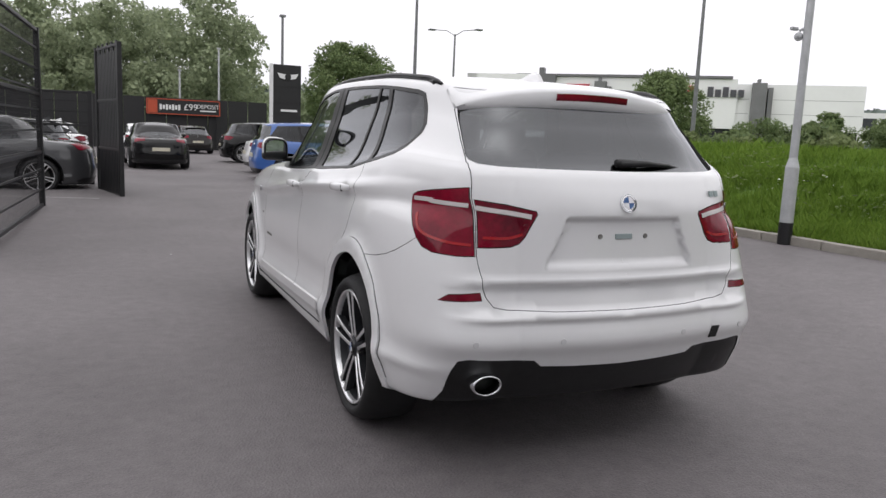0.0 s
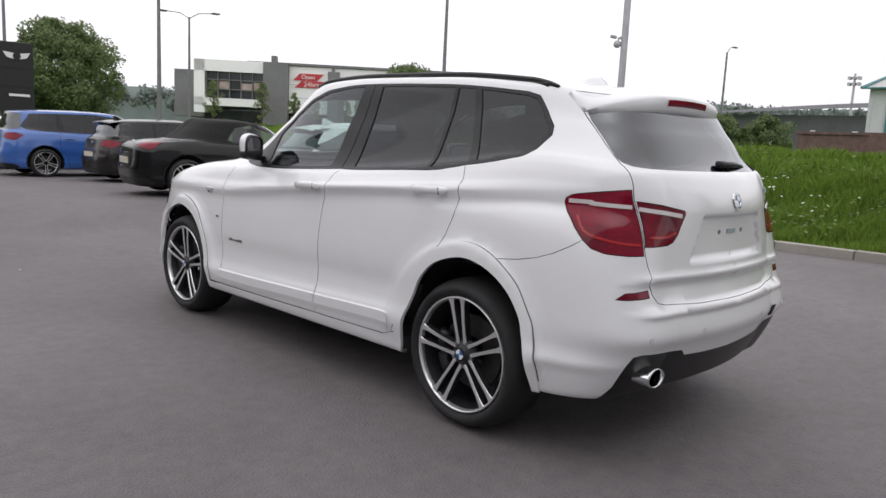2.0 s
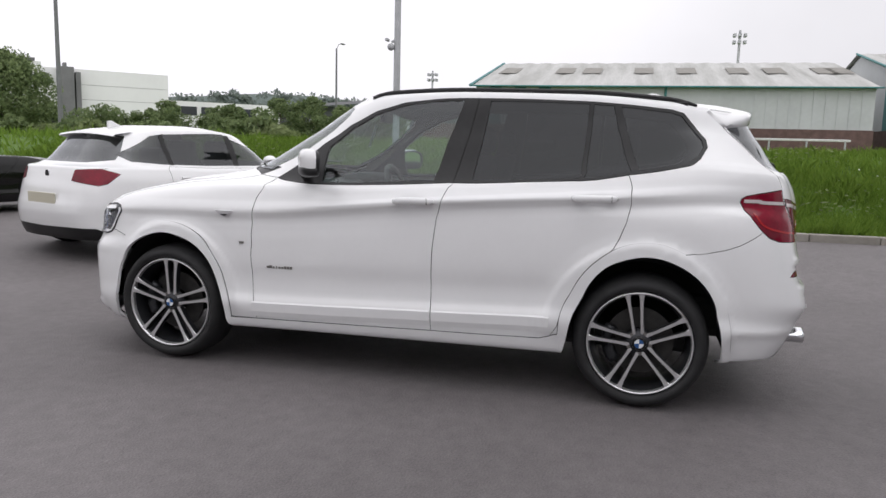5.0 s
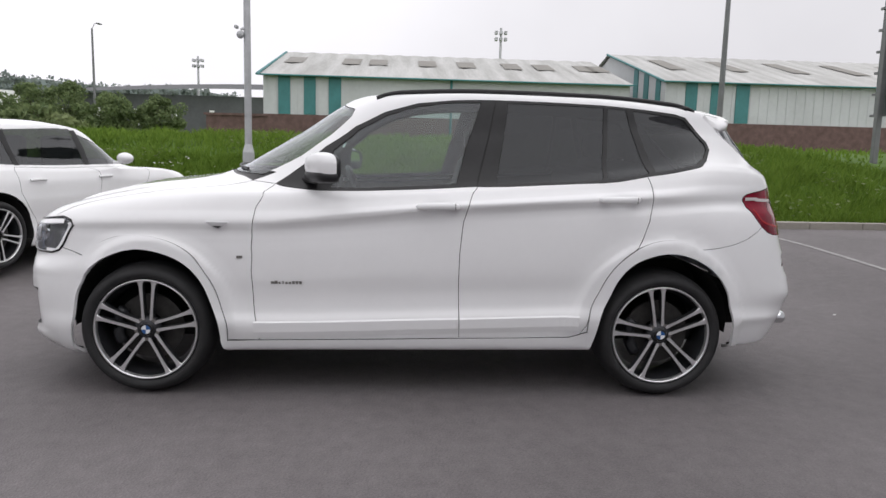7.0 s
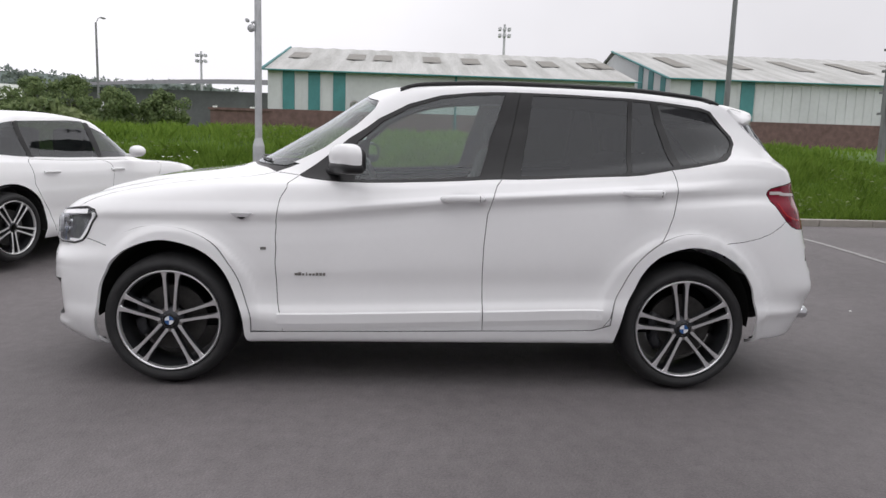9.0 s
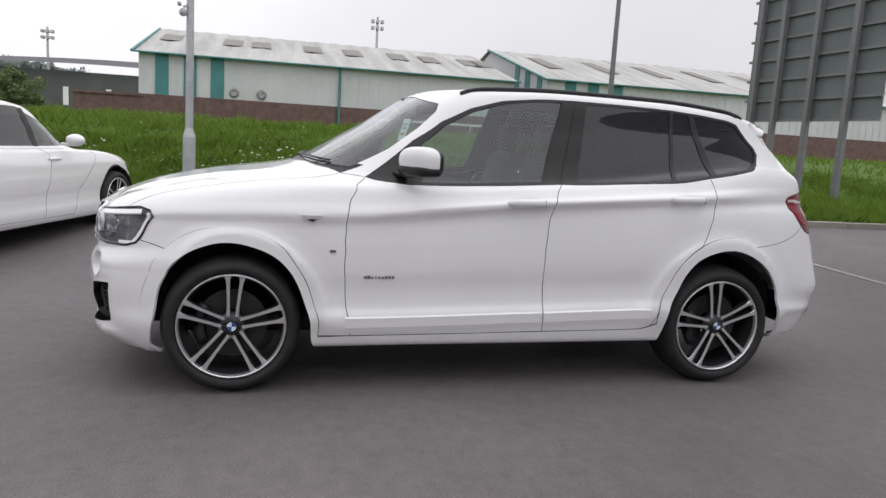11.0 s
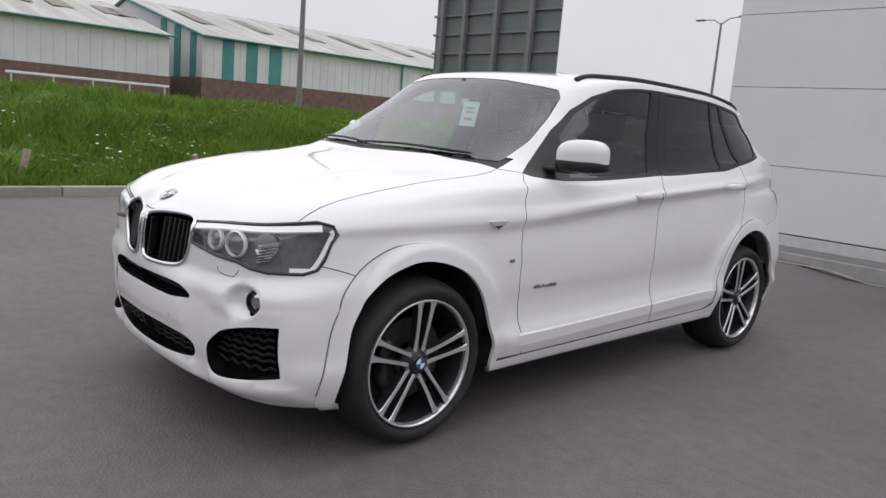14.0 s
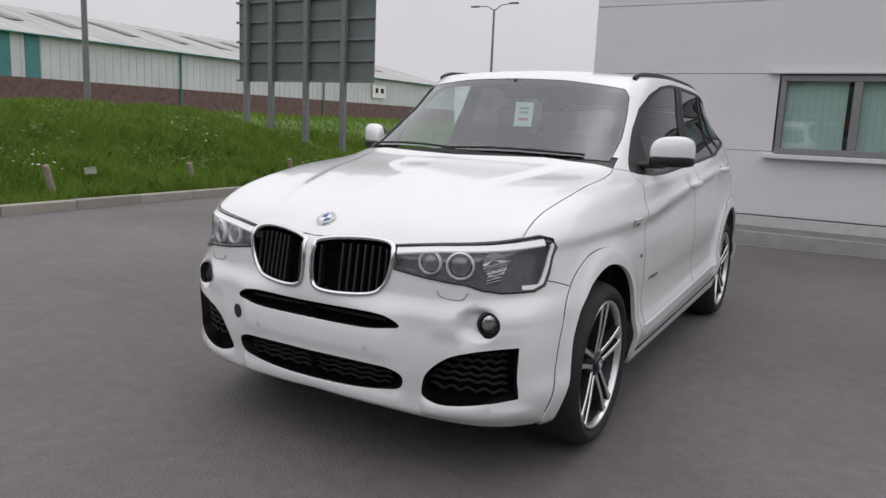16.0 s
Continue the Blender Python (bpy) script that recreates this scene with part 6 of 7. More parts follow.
def shed(name, x0, x1, y0, y1, base, brick_top, eave, ridge, stripes, gable_stripes, lights, label, pipes=()):
    """A long shed whose side looks towards -x and whose ridge runs along y; stripes are (y0, y1) in teal."""
    root = empty(name, Matrix.Identity(4), label, "industrial building")
    bm = bmesh.new()
    box(bm, (x0 + x1) / 2, (y0 + y1) / 2, (base + brick_top) / 2, x1 - x0 + .1, y0 - y1 + .1, brick_top - base)
    part("brick_wall", bm, BRICK, root, "dark brick base wall")
    bm = bmesh.new()
    mid = (x0 + x1) / 2
    vs = prism(bm, [(x0, brick_top), (x1, brick_top), (x1, eave), (mid, ridge), (x0, eave)], -y0, -y1, pose(0, 0, 0, 90, 0, 0))
    part("clad_wall", bm, CLAD, root)
    # ribs of the sheets
    bm = bmesh.new()
    yy = y0 - .15
    while yy > y1:
        box(bm, x0 - .012, yy, (brick_top + eave) / 2, .03, .05, eave - brick_top)
        yy -= .55
    part("wall_ribs", bm, CLAD, root)
    for a, b in stripes:
        bm = bmesh.new()
        box(bm, x0 - .02, (a + b) / 2, (brick_top + eave) / 2, .06, abs(a - b), eave - brick_top - .02)
        part("teal_panel", bm, TEAL, root)
    for a, b in gable_stripes:
        bm = bmesh.new()
        top = eave + (ridge - eave) * ((a + b) / 2 - x0) / (mid - x0)
        box(bm, (a + b) / 2, y0 + .02, (brick_top + top) / 2, b - a, .06, top - brick_top)
        part("teal_panel", bm, TEAL, root)
    for sgn in (0, 1):
        bm = bmesh.new()
        xa, xb = (x0 - .35, mid) if sgn == 0 else (x1 + .35, mid)
        za, zb = eave - .02, ridge + .12
        rows = []
        k = int(abs(y0 - y1) / .55)
        for i in range(k + 1):
            y = y0 + .25 + (y1 - y0 - .5) * i / k
            h = .05 if i % 2 else 0.0
            rows.append([(xa, y, za + h), (xb, y, zb + h)])
        sheet(bm, rows)
        part("roof", bm, ROOFING, root)
    slope = (ridge - eave) / (mid - x0)
    for y in lights:
        bm = bmesh.new()
        f0, f1 = (.45, .72) if x0 < 37 else (.38, .78)
        rows = [[(x0 + (mid - x0) * f, yy, eave + (ridge - eave) * f + .17) for f in (f0, f1)] for yy in (y + .55, y - .55)]
        sheet(bm, rows)
        part("rooflight", bm, SKYLIGHT, root)
    bm = bmesh.new()
    box(bm, x0 - .40, (y0 + y1) / 2, eave + .02, .12, y0 - y1 + .5, .08, .02)
    part("gutter", bm, TEAL, root, "teal gutter")
    bm = bmesh.new()
    dx, dz = mid - x0, ridge - eave
    tube(bm, [(x0 - .35, y0 + .28, eave + .05), (mid, y0 + .28, ridge + .14)], .07, 6)
    part("verge_trim", bm, TEAL, root)
    for y in pipes:
        bm = bmesh.new()
        cyl(bm, (x0 - .12, y, base), (x0 - .12, y, eave), .065, seg=8)
        part("downpipe", bm, TEAL, root)
    return root


s1 = shed("warehouse", 36.0, 56.0, 7.55, -12.4, .6, 2.66, 4.68, 6.9, ((6.75, 6.12), (5.39, 4.76), (4.06, 3.40)), (), [6.6, 3.2, 1.6, -1.4, -3.8, -6.6, -8.6, -11.2, -12.6 + .6],
          "long pale warehouse with teal stripes and a brick base", pipes=(-2.55,))
for y in (2.9, 1.5):
    bm = bmesh.new()
    lathe(bm, [(0, .26), (-.08, .24), (-.10, .17), (-.04, .16)], 20)
    ob = part("round_vent", bm, STEEL, s1)
    ob.location = (35.97, y, 3.0)
s2 = shed("warehouse", 38.0, 62.0, -15.1, -66.0, .6, 2.9, 5.15, 7.9, ((-16.3, -17.0), (-17.8, -18.5), (-19.3, -20.1)), ((38.8, 39.6), (41.0, 41.9), (43.1, 44.0)), [-17.5 - 4.1 * k for k in range(11)],
          "long pale warehouse with a striped teal gable", pipes=(-29.5, -44.0))
# low brick wall, rail, sign on the shed
bm = bmesh.new()
box(bm, 36.2, 9.0, 1.5, .4, 3.2, 2.1)
box(bm, 36.2, 9.0, 2.58, .6, 3.4, .12)
tagged(part("brick_wall_low", bm, BRICK), "low dark brick wall with a pale coping", "wall")
rail = empty("guard_rail", Matrix.Identity(4), "white metal guard rail beside the road", "railing")
bm = bmesh.new()
box(bm, 30, -6.8, 2.02, .06, 6.4, .10, .02)
part("rail", bm, mat("white_rail_paint", (.6, .6, .6), .5, var=.1), rail)
for y in (-3.8, -5.3, -6.8, -8.3, -9.8):
    bm = bmesh.new()
    cyl(bm, (30, y, .8), (30, y, 2.0), .04, seg=8)
    part("rail_post", bm, GALV, rail)
sgn = empty("shed_sign", pose(37.9, -51.8, 4.0, 0, 0, 0), "small white sign with dark bars on the warehouse wall", "sign")
bm = bmesh.new()
box(bm, -.05, 0, 0, .06, 2.1, 1.1)
part("sign_board", bm, LITTER, sgn)
for dy, w in ((.42, .35), (-.42, .45)):
    bm = bmesh.new()
    box(bm, -.10, dy, .1, .04, w, .42)
    part("dark_bar", bm, SEAM, sgn)

# ---- back of a large sign board on four posts ----
BOARD = mat("grey_sign_back", (0.13, 0.15, 0.155), 0.6, var=0.12, scale=2)
brd = empty("sign_board_back", Matrix.Identity(4), "back of a large grey sign board on four steel posts", "sign board")
rowsz = [2.5 + .62 * k for k in range(11)]
for k, z in enumerate(rowsz[:-1]):
    bm = bmesh.new()
    box(bm, 14.15, -14.05, z + .31, 5.5, .05, .60, .008)
    part("board_panel", bm, BOARD, brd)
for z in rowsz:
    bm = bmesh.new()
    box(bm, 14.15, -13.98, z, 5.6, .07, .07)
    part("board_rail", bm, POST_GREY, brd)
for x in (16.4, 15.32, 13.87, 12.4):
    bm = bmesh.new()
    box(bm, x, -13.86, 4.3, .17, .16, 9.4, .02)
    part("board_post", bm, POST_GREY, brd)

# ---- pale clad building behind the SUV ----
PANEL_WALL = mat("pale_wall_panel", (0.64, 0.64, 0.66), 0.45, var=0.04, scale=1.5, per_object=0.15)
wall = empty("wall_1", Matrix.Identity(4), "pale grey panelled wall of the building", "wall", kind="structure")
gz = 0.16
seams_z = [.30, 1.16, 2.17, 3.11, 4.05, 5.0, 6.0]
wx0, wx1 = -.62, -2.95   # window
spans = [(1.95, -.60), (-.60, -2.97), (-2.97, -9.0), (-9.0, -15.0)]
for z0, z1 in zip(seams_z, seams_z[1:]):
    for a, b in spans:
        if z0 == 1.16 and (a, b) == (-.60, -2.97):
            continue
        if z0 != 1.16:
            if a == 1.95:
                b = -9.0
            elif a > -9.0:
                continue
        bm = bmesh.new()
        box(bm, (a + b) / 2, -6.50, (z0 + z1) / 2, a - b - .006, .16, z1 - z0 - .007, .002)
        part("wall_panel", bm, PANEL_WALL, wall)
bm = bmesh.new()
box(bm, -6.5, -6.60, 3.0, 16.8, .10, 6.2)
box(bm, 1.90, -12.6, 3.0, .10, 12.0, 6.2)
bmesh.ops.delete(bm, geom=[], context="VERTS")
back = part("wall_backing", bm, SEAM, wall)
bm = bmesh.new()
box(bm, 1.95 - .06, -12.6, 3.1, .16, 12.0, 5.7)
part("side_wall", bm, PANEL_WALL, wall)
bm = bmesh.new()
box(bm, -6.5, -6.48, .17, 16.9, .20, .24, .006)
part("plinth", bm, mat("pale_plinth", (.50, .50, .50), .7, var=.1), wall)
bm = bmesh.new()
box(bm, -6.5, -6.405, .293, 16.9, .03, .012)
part("drip_strip", bm, SEAM, wall)
FRAME = mat("grey_aluminium", (.22, .22, .23), .45, metal=.4)
win = empty("window_1", Matrix.Identity(4), "grey-framed window with pale green blinds", "window", kind="structure")
for cx, cz, sx, sz in ((-1.785, 2.115, 2.34, .08), (-1.785, 1.175, 2.34, .08), (-.655, 1.645, .07, .86), (-2.915, 1.645, .07, .86), (-1.52, 1.645, .10, .86), (-2.25, 1.645, .08, .86)):
    bm = bmesh.new()
    box(bm, cx, -6.46, cz, sx, .12, sz, .008)
    part("window_frame", bm, FRAME, win)
BLIND = mat("pale_green_blind", (.55, .64, .61), .7, var=.06, scale=4)
for a, b in ((-.69, -1.47), (-1.57, -2.21), (-2.29, -2.88)):
    bm = bmesh.new()
    box(bm, (a + b) / 2, -6.50, 1.645, a - b, .012, .87)
    part("pane", bm, glass("window_pane_glass", (.92, .97, .96), clear=.97), win)
    bm = bmesh.new()
    for k in range(int((a - b) / .09)):
        box(bm, a - .045 - .09 * k, -6.525, 1.645, .088, .006, .86)
    part("blind", bm, BLIND, win)
bm = bmesh.new()
box(bm, -1.785, -6.42, 1.10, 2.56, .26, .06, .01)
part("window_sill", bm, PANEL_WALL, win)
bm = bmesh.new()
box(bm, -1.785, -6.40, 2.185, 2.62, .12, .035, .006)
part("window_head_flashing", bm, PANEL_WALL, win)
bm = bmesh.new()
box(bm, -6.5, -6.05, .0, 16.9, .75, .30, .01)
tagged(part("pavement", bm, mat("grey_paving", (.17, .165, .166), .8, var=.15, scale=5, bump=.2)), "narrow grey concrete path along the wall", "pavement", kind="structure")
bm = bmesh.new()
box(bm, -6.5, -5.655, .01, 16.9, .05, .30, .008)
tagged(part("path_edging", bm, mat("pale_edging", (.30, .30, .295), .8, var=.15, scale=6)), "thin pale concrete edging of the path", "edging", kind="structure")
# unseen wall, added to darken what the SUV's side and glass reflect
bm = bmesh.new()
box(bm, -15.1, -1.0, 3.0, .3, 60.0, 6.4)
tagged(part("wall_2", bm, mat("plain_grey_render", (.26, .26, .27), .8, var=.08, scale=1.0)), "plain grey wall out of view across the yard", "wall", kind="structure")
bm = bmesh.new()
box(bm, -6.5, -12.6, 6.1, 16.9, 12.2, .2)
tagged(part("roof_slab", bm, PANEL_WALL), "flat roof of the pale building", "roof", kind="structure")


# ---- parked cars ----
del R, F


def R(*xz):
    return [("R", x, z) for x, z in xz]


def F(*xz):
    return [("F", x, z) for x, z in xz]


def car_shell(kind, front, rear, half, height, belt, cowl, roof_f, roof_r, glass_r, deck=None):
    """A plain car body: nose, tail, half width, height, belt height; y of cowl, roof ends and rear glass foot; deck: boot lid height."""
    nose_in = (.12, .08, .05, .03, .01, 0, .01, .03, .05, .08, .11, .24, .66)
    tail_in = (.12, .08, .06, .03, .01, 0, .01, .04, .06, .08, .09, .11, .13) if deck is None else (.12, .08, .06, .03, .01, 0, .01, .03, .04, .05, .07, .16, .45)
    wid = (.93, .975, .985, 1, .985, .985, .995, 1.0, .99, .985, .98, .955, .93)
    vk = (0, .06, .11, .20, .31, .39, .49, .62, .72, .80, .84, .96, 1.16, 1.44, 1.47, 1.75, 2.03, 2.10, 2.34, 2.58, 2.74)
    lv = [(half * w, front - a, rear + b, 5.0, 4.6, v) for w, a, b, v in zip(wid, nose_in, tail_in, vk)]
    lv += [(half * .90, cowl, glass_r, 4.2, 4.2, vk[13]), (half * .875, cowl - .05, glass_r + .03, 4.0, 4.0, vk[14]),
           (half * .80, (cowl + roof_f) / 2, (glass_r + roof_r) / 2, 3.8, 3.9, vk[15]), (half * .70, roof_f, roof_r, 3.6, 3.8, vk[16]),
           (half * .64, roof_f - .1, roof_r + .08, 3.4, 3.6, vk[17]), (half * .42, roof_f - .4, roof_r + .5, 3.0, 3.2, vk[18]),
           (half * .16, -.25, -.55, 2.6, 2.6, vk[19]), (.004, -.296, -.304, 2.2, 2.2, vk[20])]
    fz = (.19, .205, .245, .33, .43, .50, .57, .67, .76, .82, .85, .92, .97, 1.0)
    hts = []
    for i, q in enumerate(fz):
        z = q * belt
        up = .05 * max(0, (q - .5) / .5)
        nose = z if i < 8 else (z * .97, z * .955, z * .95, z * .955, z * .98, z)[i - 8]
        if deck is None:
            tl = (z + up, z + up, z + up * .9, z + up * .6)
        else:
            k = max(0.0, (q - .5) / .5)
            zz = z + (deck - belt) * k
            tl = (zz, zz, zz, z + up * .5)
        hts.append(tl + (z, z, z, nose, nose, nose))
    roof = ((roof_f + .05, height - .075), (roof_f - .3, height - .02), (-.4, height), (-1.0, height - .01), (roof_r + .25, height - .05), (roof_r - .05, height - .10))
    return Shell(lv, hts, roof, ns=420, nv=300, crown=.045)


def parked_car(name, label, paint, m, dims, wheels, kind="hatch", roof_paint=None, plate=True, glass_mat=None, group="cars parked in a row"):
    """A car looking along +y of m; dims as car_shell takes them; wheels: y of front and rear axle, radius."""
    front, rear, half, height, belt, cowl, roof_f, roof_r, glass_r, deck = dims
    sh = car_shell(kind, *dims)
    root = empty(name, m, label, "car", group)
    fy, wy, wr = wheels
    for cy in (fy, wy):
        o = [("L", cy + (wr + .065) * math.cos(a), max(.18, wr + .01 + (wr + .065) * math.sin(a))) for a in (math.radians(200 - 220 * k / 20) for k in range(21))]
        s = sh.outline(o, closed=False)
        sh.region("void", [("S", s[0][0], 0)] + [("S", p[0], p[1]) for p in s] + [("S", s[-1][0], 0)])
    zt = height - .105
    dlo = [(cowl - .28, belt + .03), (-.3, belt + .035), (glass_r + .75, belt + .055)]
    if kind == "saloon":
        dlo += [(glass_r + .42, belt + .075), (roof_r + .12, zt - .07), (roof_r + .45, zt)]
    elif kind == "convertible":
        dlo = [(cowl - .28, belt + .03), (-.3, belt + .035), (glass_r + .95, belt + .05), (glass_r + .80, belt + .10), (roof_r + .45, zt - .05)]
    else:
        dlo += [(glass_r + .40, belt + .085), (glass_r + .28, belt + .16), (roof_r + .30, zt - .03)]
    dlo += [(-.2, zt + .012), (roof_f - .25, zt - .03), (roof_f - .02, zt - .10), ((cowl + roof_f) / 2 - .10, (belt + zt) / 2 + .02)]
    b1, b2 = -.02, -.10
    sh.region("pillar", L((b1, belt + .03), (b2, belt + .03), (b2 - .09, zt), (b1 - .09, zt)))
    if kind in ("hatch", "estate", "suv"):
        sh.region("pillar_b", L((-.98, belt + .045), (-1.04, belt + .045), (-1.10, zt - .02), (-1.04, zt)))
    sh.region("glass", L(*dlo), gap=.001, lift=-.003)
    w = half
    gtop = height - (.11 if kind != "saloon" else .12)
    low = belt + (.07 if deck is None else (deck - belt) + .03)
    sh.region("rear_glass", R((0, low), (.45 * w, low), (.68 * w, low + .03), (.66 * w, low + .12), (.58 * w, gtop - .03), (.3 * w, gtop), (0, gtop + .005)), gap=.001, lift=-.003)
    sh.region("windscreen", W((0, belt + .075), (.6 * w, belt + .065), (.80 * w, belt + .06), (.70 * w, (belt + zt) / 2 + .06), (.60 * w, zt - .005), (.3 * w, zt + .03), (0, zt + .04)), gap=.001, lift=-.003)
    ztl = belt + (0.0 if deck is None else deck - belt - .02)
    sh.region("tail_lamp", L((rear + .46, ztl - .05), (rear + .30, ztl + .005)) + R((.80 * w, ztl + .010), (.52 * w, ztl - .005), (.50 * w, ztl - .12), (.80 * w, ztl - .17)) + L((rear + .32, ztl - .15)), gap=.002, lift=.004)
    sh.region("headlamp", F((.45 * w, .70 * belt), (.80 * w, .74 * belt)) + L((front - .45, .80 * belt), (front - .40, .70 * belt)) + F((.80 * w, .63 * belt), (.45 * w, .63 * belt)), gap=.002)
    sh.region("front_door", L((cowl - .42, .24), (cowl - .32, .55 * belt), (cowl - .30, belt), (-.06, belt + .005), (-.06, .5), (-.1, .24)))
    if kind not in ("convertible", "coupe"):
        sh.region("rear_door", L((-.06, .5), (-.06, belt + .005), (-1.06, belt + .03), (-1.08, .72), (-.92, .45), (-.85, .25), (-.1, .24)))
    sh.region("lower_trim", R((0, .31), (.5 * w, .32), (.8 * w, .31), (.86 * w, .26)) + [("S", sh.s0 + .8, 0), ("S", sh.s0, 0)])
    if roof_paint:
        sh.region("soft_top", [("S", sh.s0, sh.vk[13] + .01), ("S", sh.s0 + 1.2, sh.vk[13] + .01), ("S", 0.2, sh.vk[13] + .03), ("S", .9, sh.vk[16] - .04), ("S", sh.s1, sh.vk[16] - .02), ("S", sh.s1, sh.v1), ("S", sh.s0, sh.v1)])
    sh.cut(84, 46)
    dark = glass_mat or GLASS_TINT
    sh.panel("body", "body", paint, root, (0,), rim=.012)
    for nm in ("front_door", "rear_door"):
        if any(r[0] == nm for r in sh.regions):
            sh.panel("door", nm, paint, root, rim=.012)
    sh.panel("side_window", "glass", dark, root, rim=0)
    sh.panel("rear_window", "rear_glass", GLASS_REAR, root, (0,), rim=0)
    sh.panel("windscreen", "windscreen", GLASS_CLEAR, root, (0,), rim=0)
    for nm in ("pillar", "pillar_b"):
        if any(r[0] == nm for r in sh.regions):
            sh.panel("pillar_trim", nm, BLACK_TRIM, root, rim=0)
    sh.panel("tail_lamp", "tail_lamp", RED_LENS, root, label="red tail lamp")
    sh.panel("headlamp", "headlamp", HOUSING, root, label="headlamp")
    sh.panel("lower_trim", "lower_trim", BLACK_TRIM, root, (0,))
    if roof_paint:
        sh.panel("soft_top", "soft_top", roof_paint, root, (0,), label="black fabric soft top")
    if kind in ("hatch", "estate"):
        bm = bmesh.new()
        rows = []
        for i in range(17):
            u = -1 + i / 8
            yb, zb = roof_r - .13 + .05 * u * u, height - .105 - .03 * u * u
            rows.append([(u * half * .60, yb + .24, height - .055 - .035 * u * u), (u * half * .60, yb + .02, zb + .010), (u * half * .60, yb, zb - .012), (u * half * .60, yb + .10, zb - .035)])
        sheet(bm, rows)
        bmesh.ops.recalc_face_normals(bm, faces=bm.faces)
        part("roof_spoiler", bm, paint, root)
        bm = bmesh.new()
        prism(bm, [(roof_r + .42, height - .05), (roof_r + .24, height + .035), (roof_r + .20, height + .03), (roof_r + .20, height - .06)], -.014, .014, Matrix(((0, 0, 1, 0), (1, 0, 0, 0), (0, 1, 0, 0), (0, 0, 0, 1))))
        part("roof_aerial", bm, paint, root)
    bm = bmesh.new()
    box(bm, 0, (front + rear) / 2, .36, half * 1.55, (front - rear) * .86, .26, .05)
    part("underbody", bm, SEAM, root)
    bm = bmesh.new()
    box(bm, 0, -.35, belt - .22, half * 1.6, 2.1, .18, .05)
    for sx in (-.36, .36):
        box(bm, sx, .0, belt + .02, .46, .14, .62, .05)
        box(bm, sx, -.95, belt - .02, .46, .14, .52, .05)
    part("cabin", bm, FABRIC, root)
    s = wr / .357
    for sx in (-1, 1):
        for cy, tn in ((fy, 10), (wy, 35)):
            mm = Matrix.Translation((sx * (half - .012), cy, wr)) @ (pose(0, 0, 0, 0, 0, 180) if sx > 0 else Matrix.Identity(4)) @ Matrix.Diagonal((s * .92, s, s, 1))
            wh = part("wheel", WHEEL["barrel"], None, root)
            wh.matrix_basis = mm @ pose(0, 0, 0, tn, 0, 0)
            for nm in ("tyre", "rim_lip", "hub", "brake_disc"):
                part({"hub": "wheel_hub"}.get(nm, nm), WHEEL[nm], None, wh)
            for k in range(5):
                for q in (1, -1):
                    sp_ = part("spoke", WHEEL["spoke"], None, wh)
                    sp_.matrix_basis = pose(0, 0, 0, 72 * k, 0, 0) @ Matrix.Diagonal((1, q, 1, 1))
            bm = bmesh.new()
            rows = []
            for k in range(13):
                a = math.radians(-10 + 200 * k / 12)
                rows.append([(sx * (half - .36), cy + (wr + .06) * math.cos(a), wr + (wr + .06) * math.sin(a)), (sx * (half - .02), cy + (wr + .06) * math.cos(a), wr + (wr + .06) * math.sin(a))])
            sheet(bm, rows)
            sheet(bm, [[(sx * (half - .36), cy, wr), r[0]] for r in rows])
            part("wheel_well", bm, SEAM, root)
        # mirror and handles
        bm = bmesh.new()
        bmesh.ops.create_uvsphere(bm, u_segments=16, v_segments=10, radius=1.0, matrix=Matrix.Translation((sx * (half + .07), cowl - .52, belt + .10)) @ Matrix.Diagonal((.10, .075, .065, 1)))
        box(bm, sx * (half - .02), cowl - .50, belt + .05, .14, .06, .035, .01)
        part("door_mirror", bm, paint, root, smooth=True)
        for y in ((.12,) if kind == "convertible" else (.10, -.86)):
            p, n_ = sh.at("L", y, belt - .10, .012)
            bm = bmesh.new()
            tube(bm, [(sx * abs(p.x) , y - .10, p.z), (sx * (abs(p.x) + .018), y, p.z + .003), (sx * abs(p.x), y + .10, p.z)], .014, 8)
            part("door_handle", bm, paint, root)
    p, n_ = sh.at("R", 0.02, .62 * belt + .02, .006)
    bm = bmesh.new()
    box(bm, 0, p.y, .66 * belt, .52, .012, .11, .003)
    part("number_plate", bm, mat("plate_blank", (.55, .52, .42), .5), root, "blank pale number plate")
    p, n_ = sh.at("R", 0.02, ztl - .06, .004)
    bm = bmesh.new()
    cyl(bm, (0, p.y - .003, ztl - .06), (0, p.y + .01, ztl - .06), .04, seg=20)
    part("round_badge", bm, CHROME, root)
    return root


GLASS_HATCH = glass("dark_hatchback_glass", (0.45, 0.47, 0.48), clear=0.45, ior=1.6)
PAINT_BLUE = mat("blue_car_paint", (0.030, 0.105, 0.36), 0.3, coat=1.0, var=.05, scale=4)
PAINT_BLACK = mat("black_car_paint", (0.004, 0.004, 0.0045), 0.2, coat=0.3, spec=0.3, var=.1, scale=4)
PAINT_BROWN = mat("dark_brown_car_paint", (0.014, 0.012, 0.011), 0.25, coat=0.4, spec=0.3, var=.1, scale=4)
PAINT_GREY = mat("dark_grey_car_paint", (0.055, 0.056, 0.060), 0.3, metal=.3, coat=1.0, var=.1, scale=4)
PAINT_SILVER = mat("silver_car_paint", (0.30, 0.29, 0.28), 0.3, metal=.5, coat=1.0, var=.05, scale=4)
SOFT_TOP = mat("black_soft_top_fabric", (0.014, 0.014, 0.014), 0.9, var=.2, scale=30, bump=.2)
EAST = -90  # parked cars in the row look towards the kerb
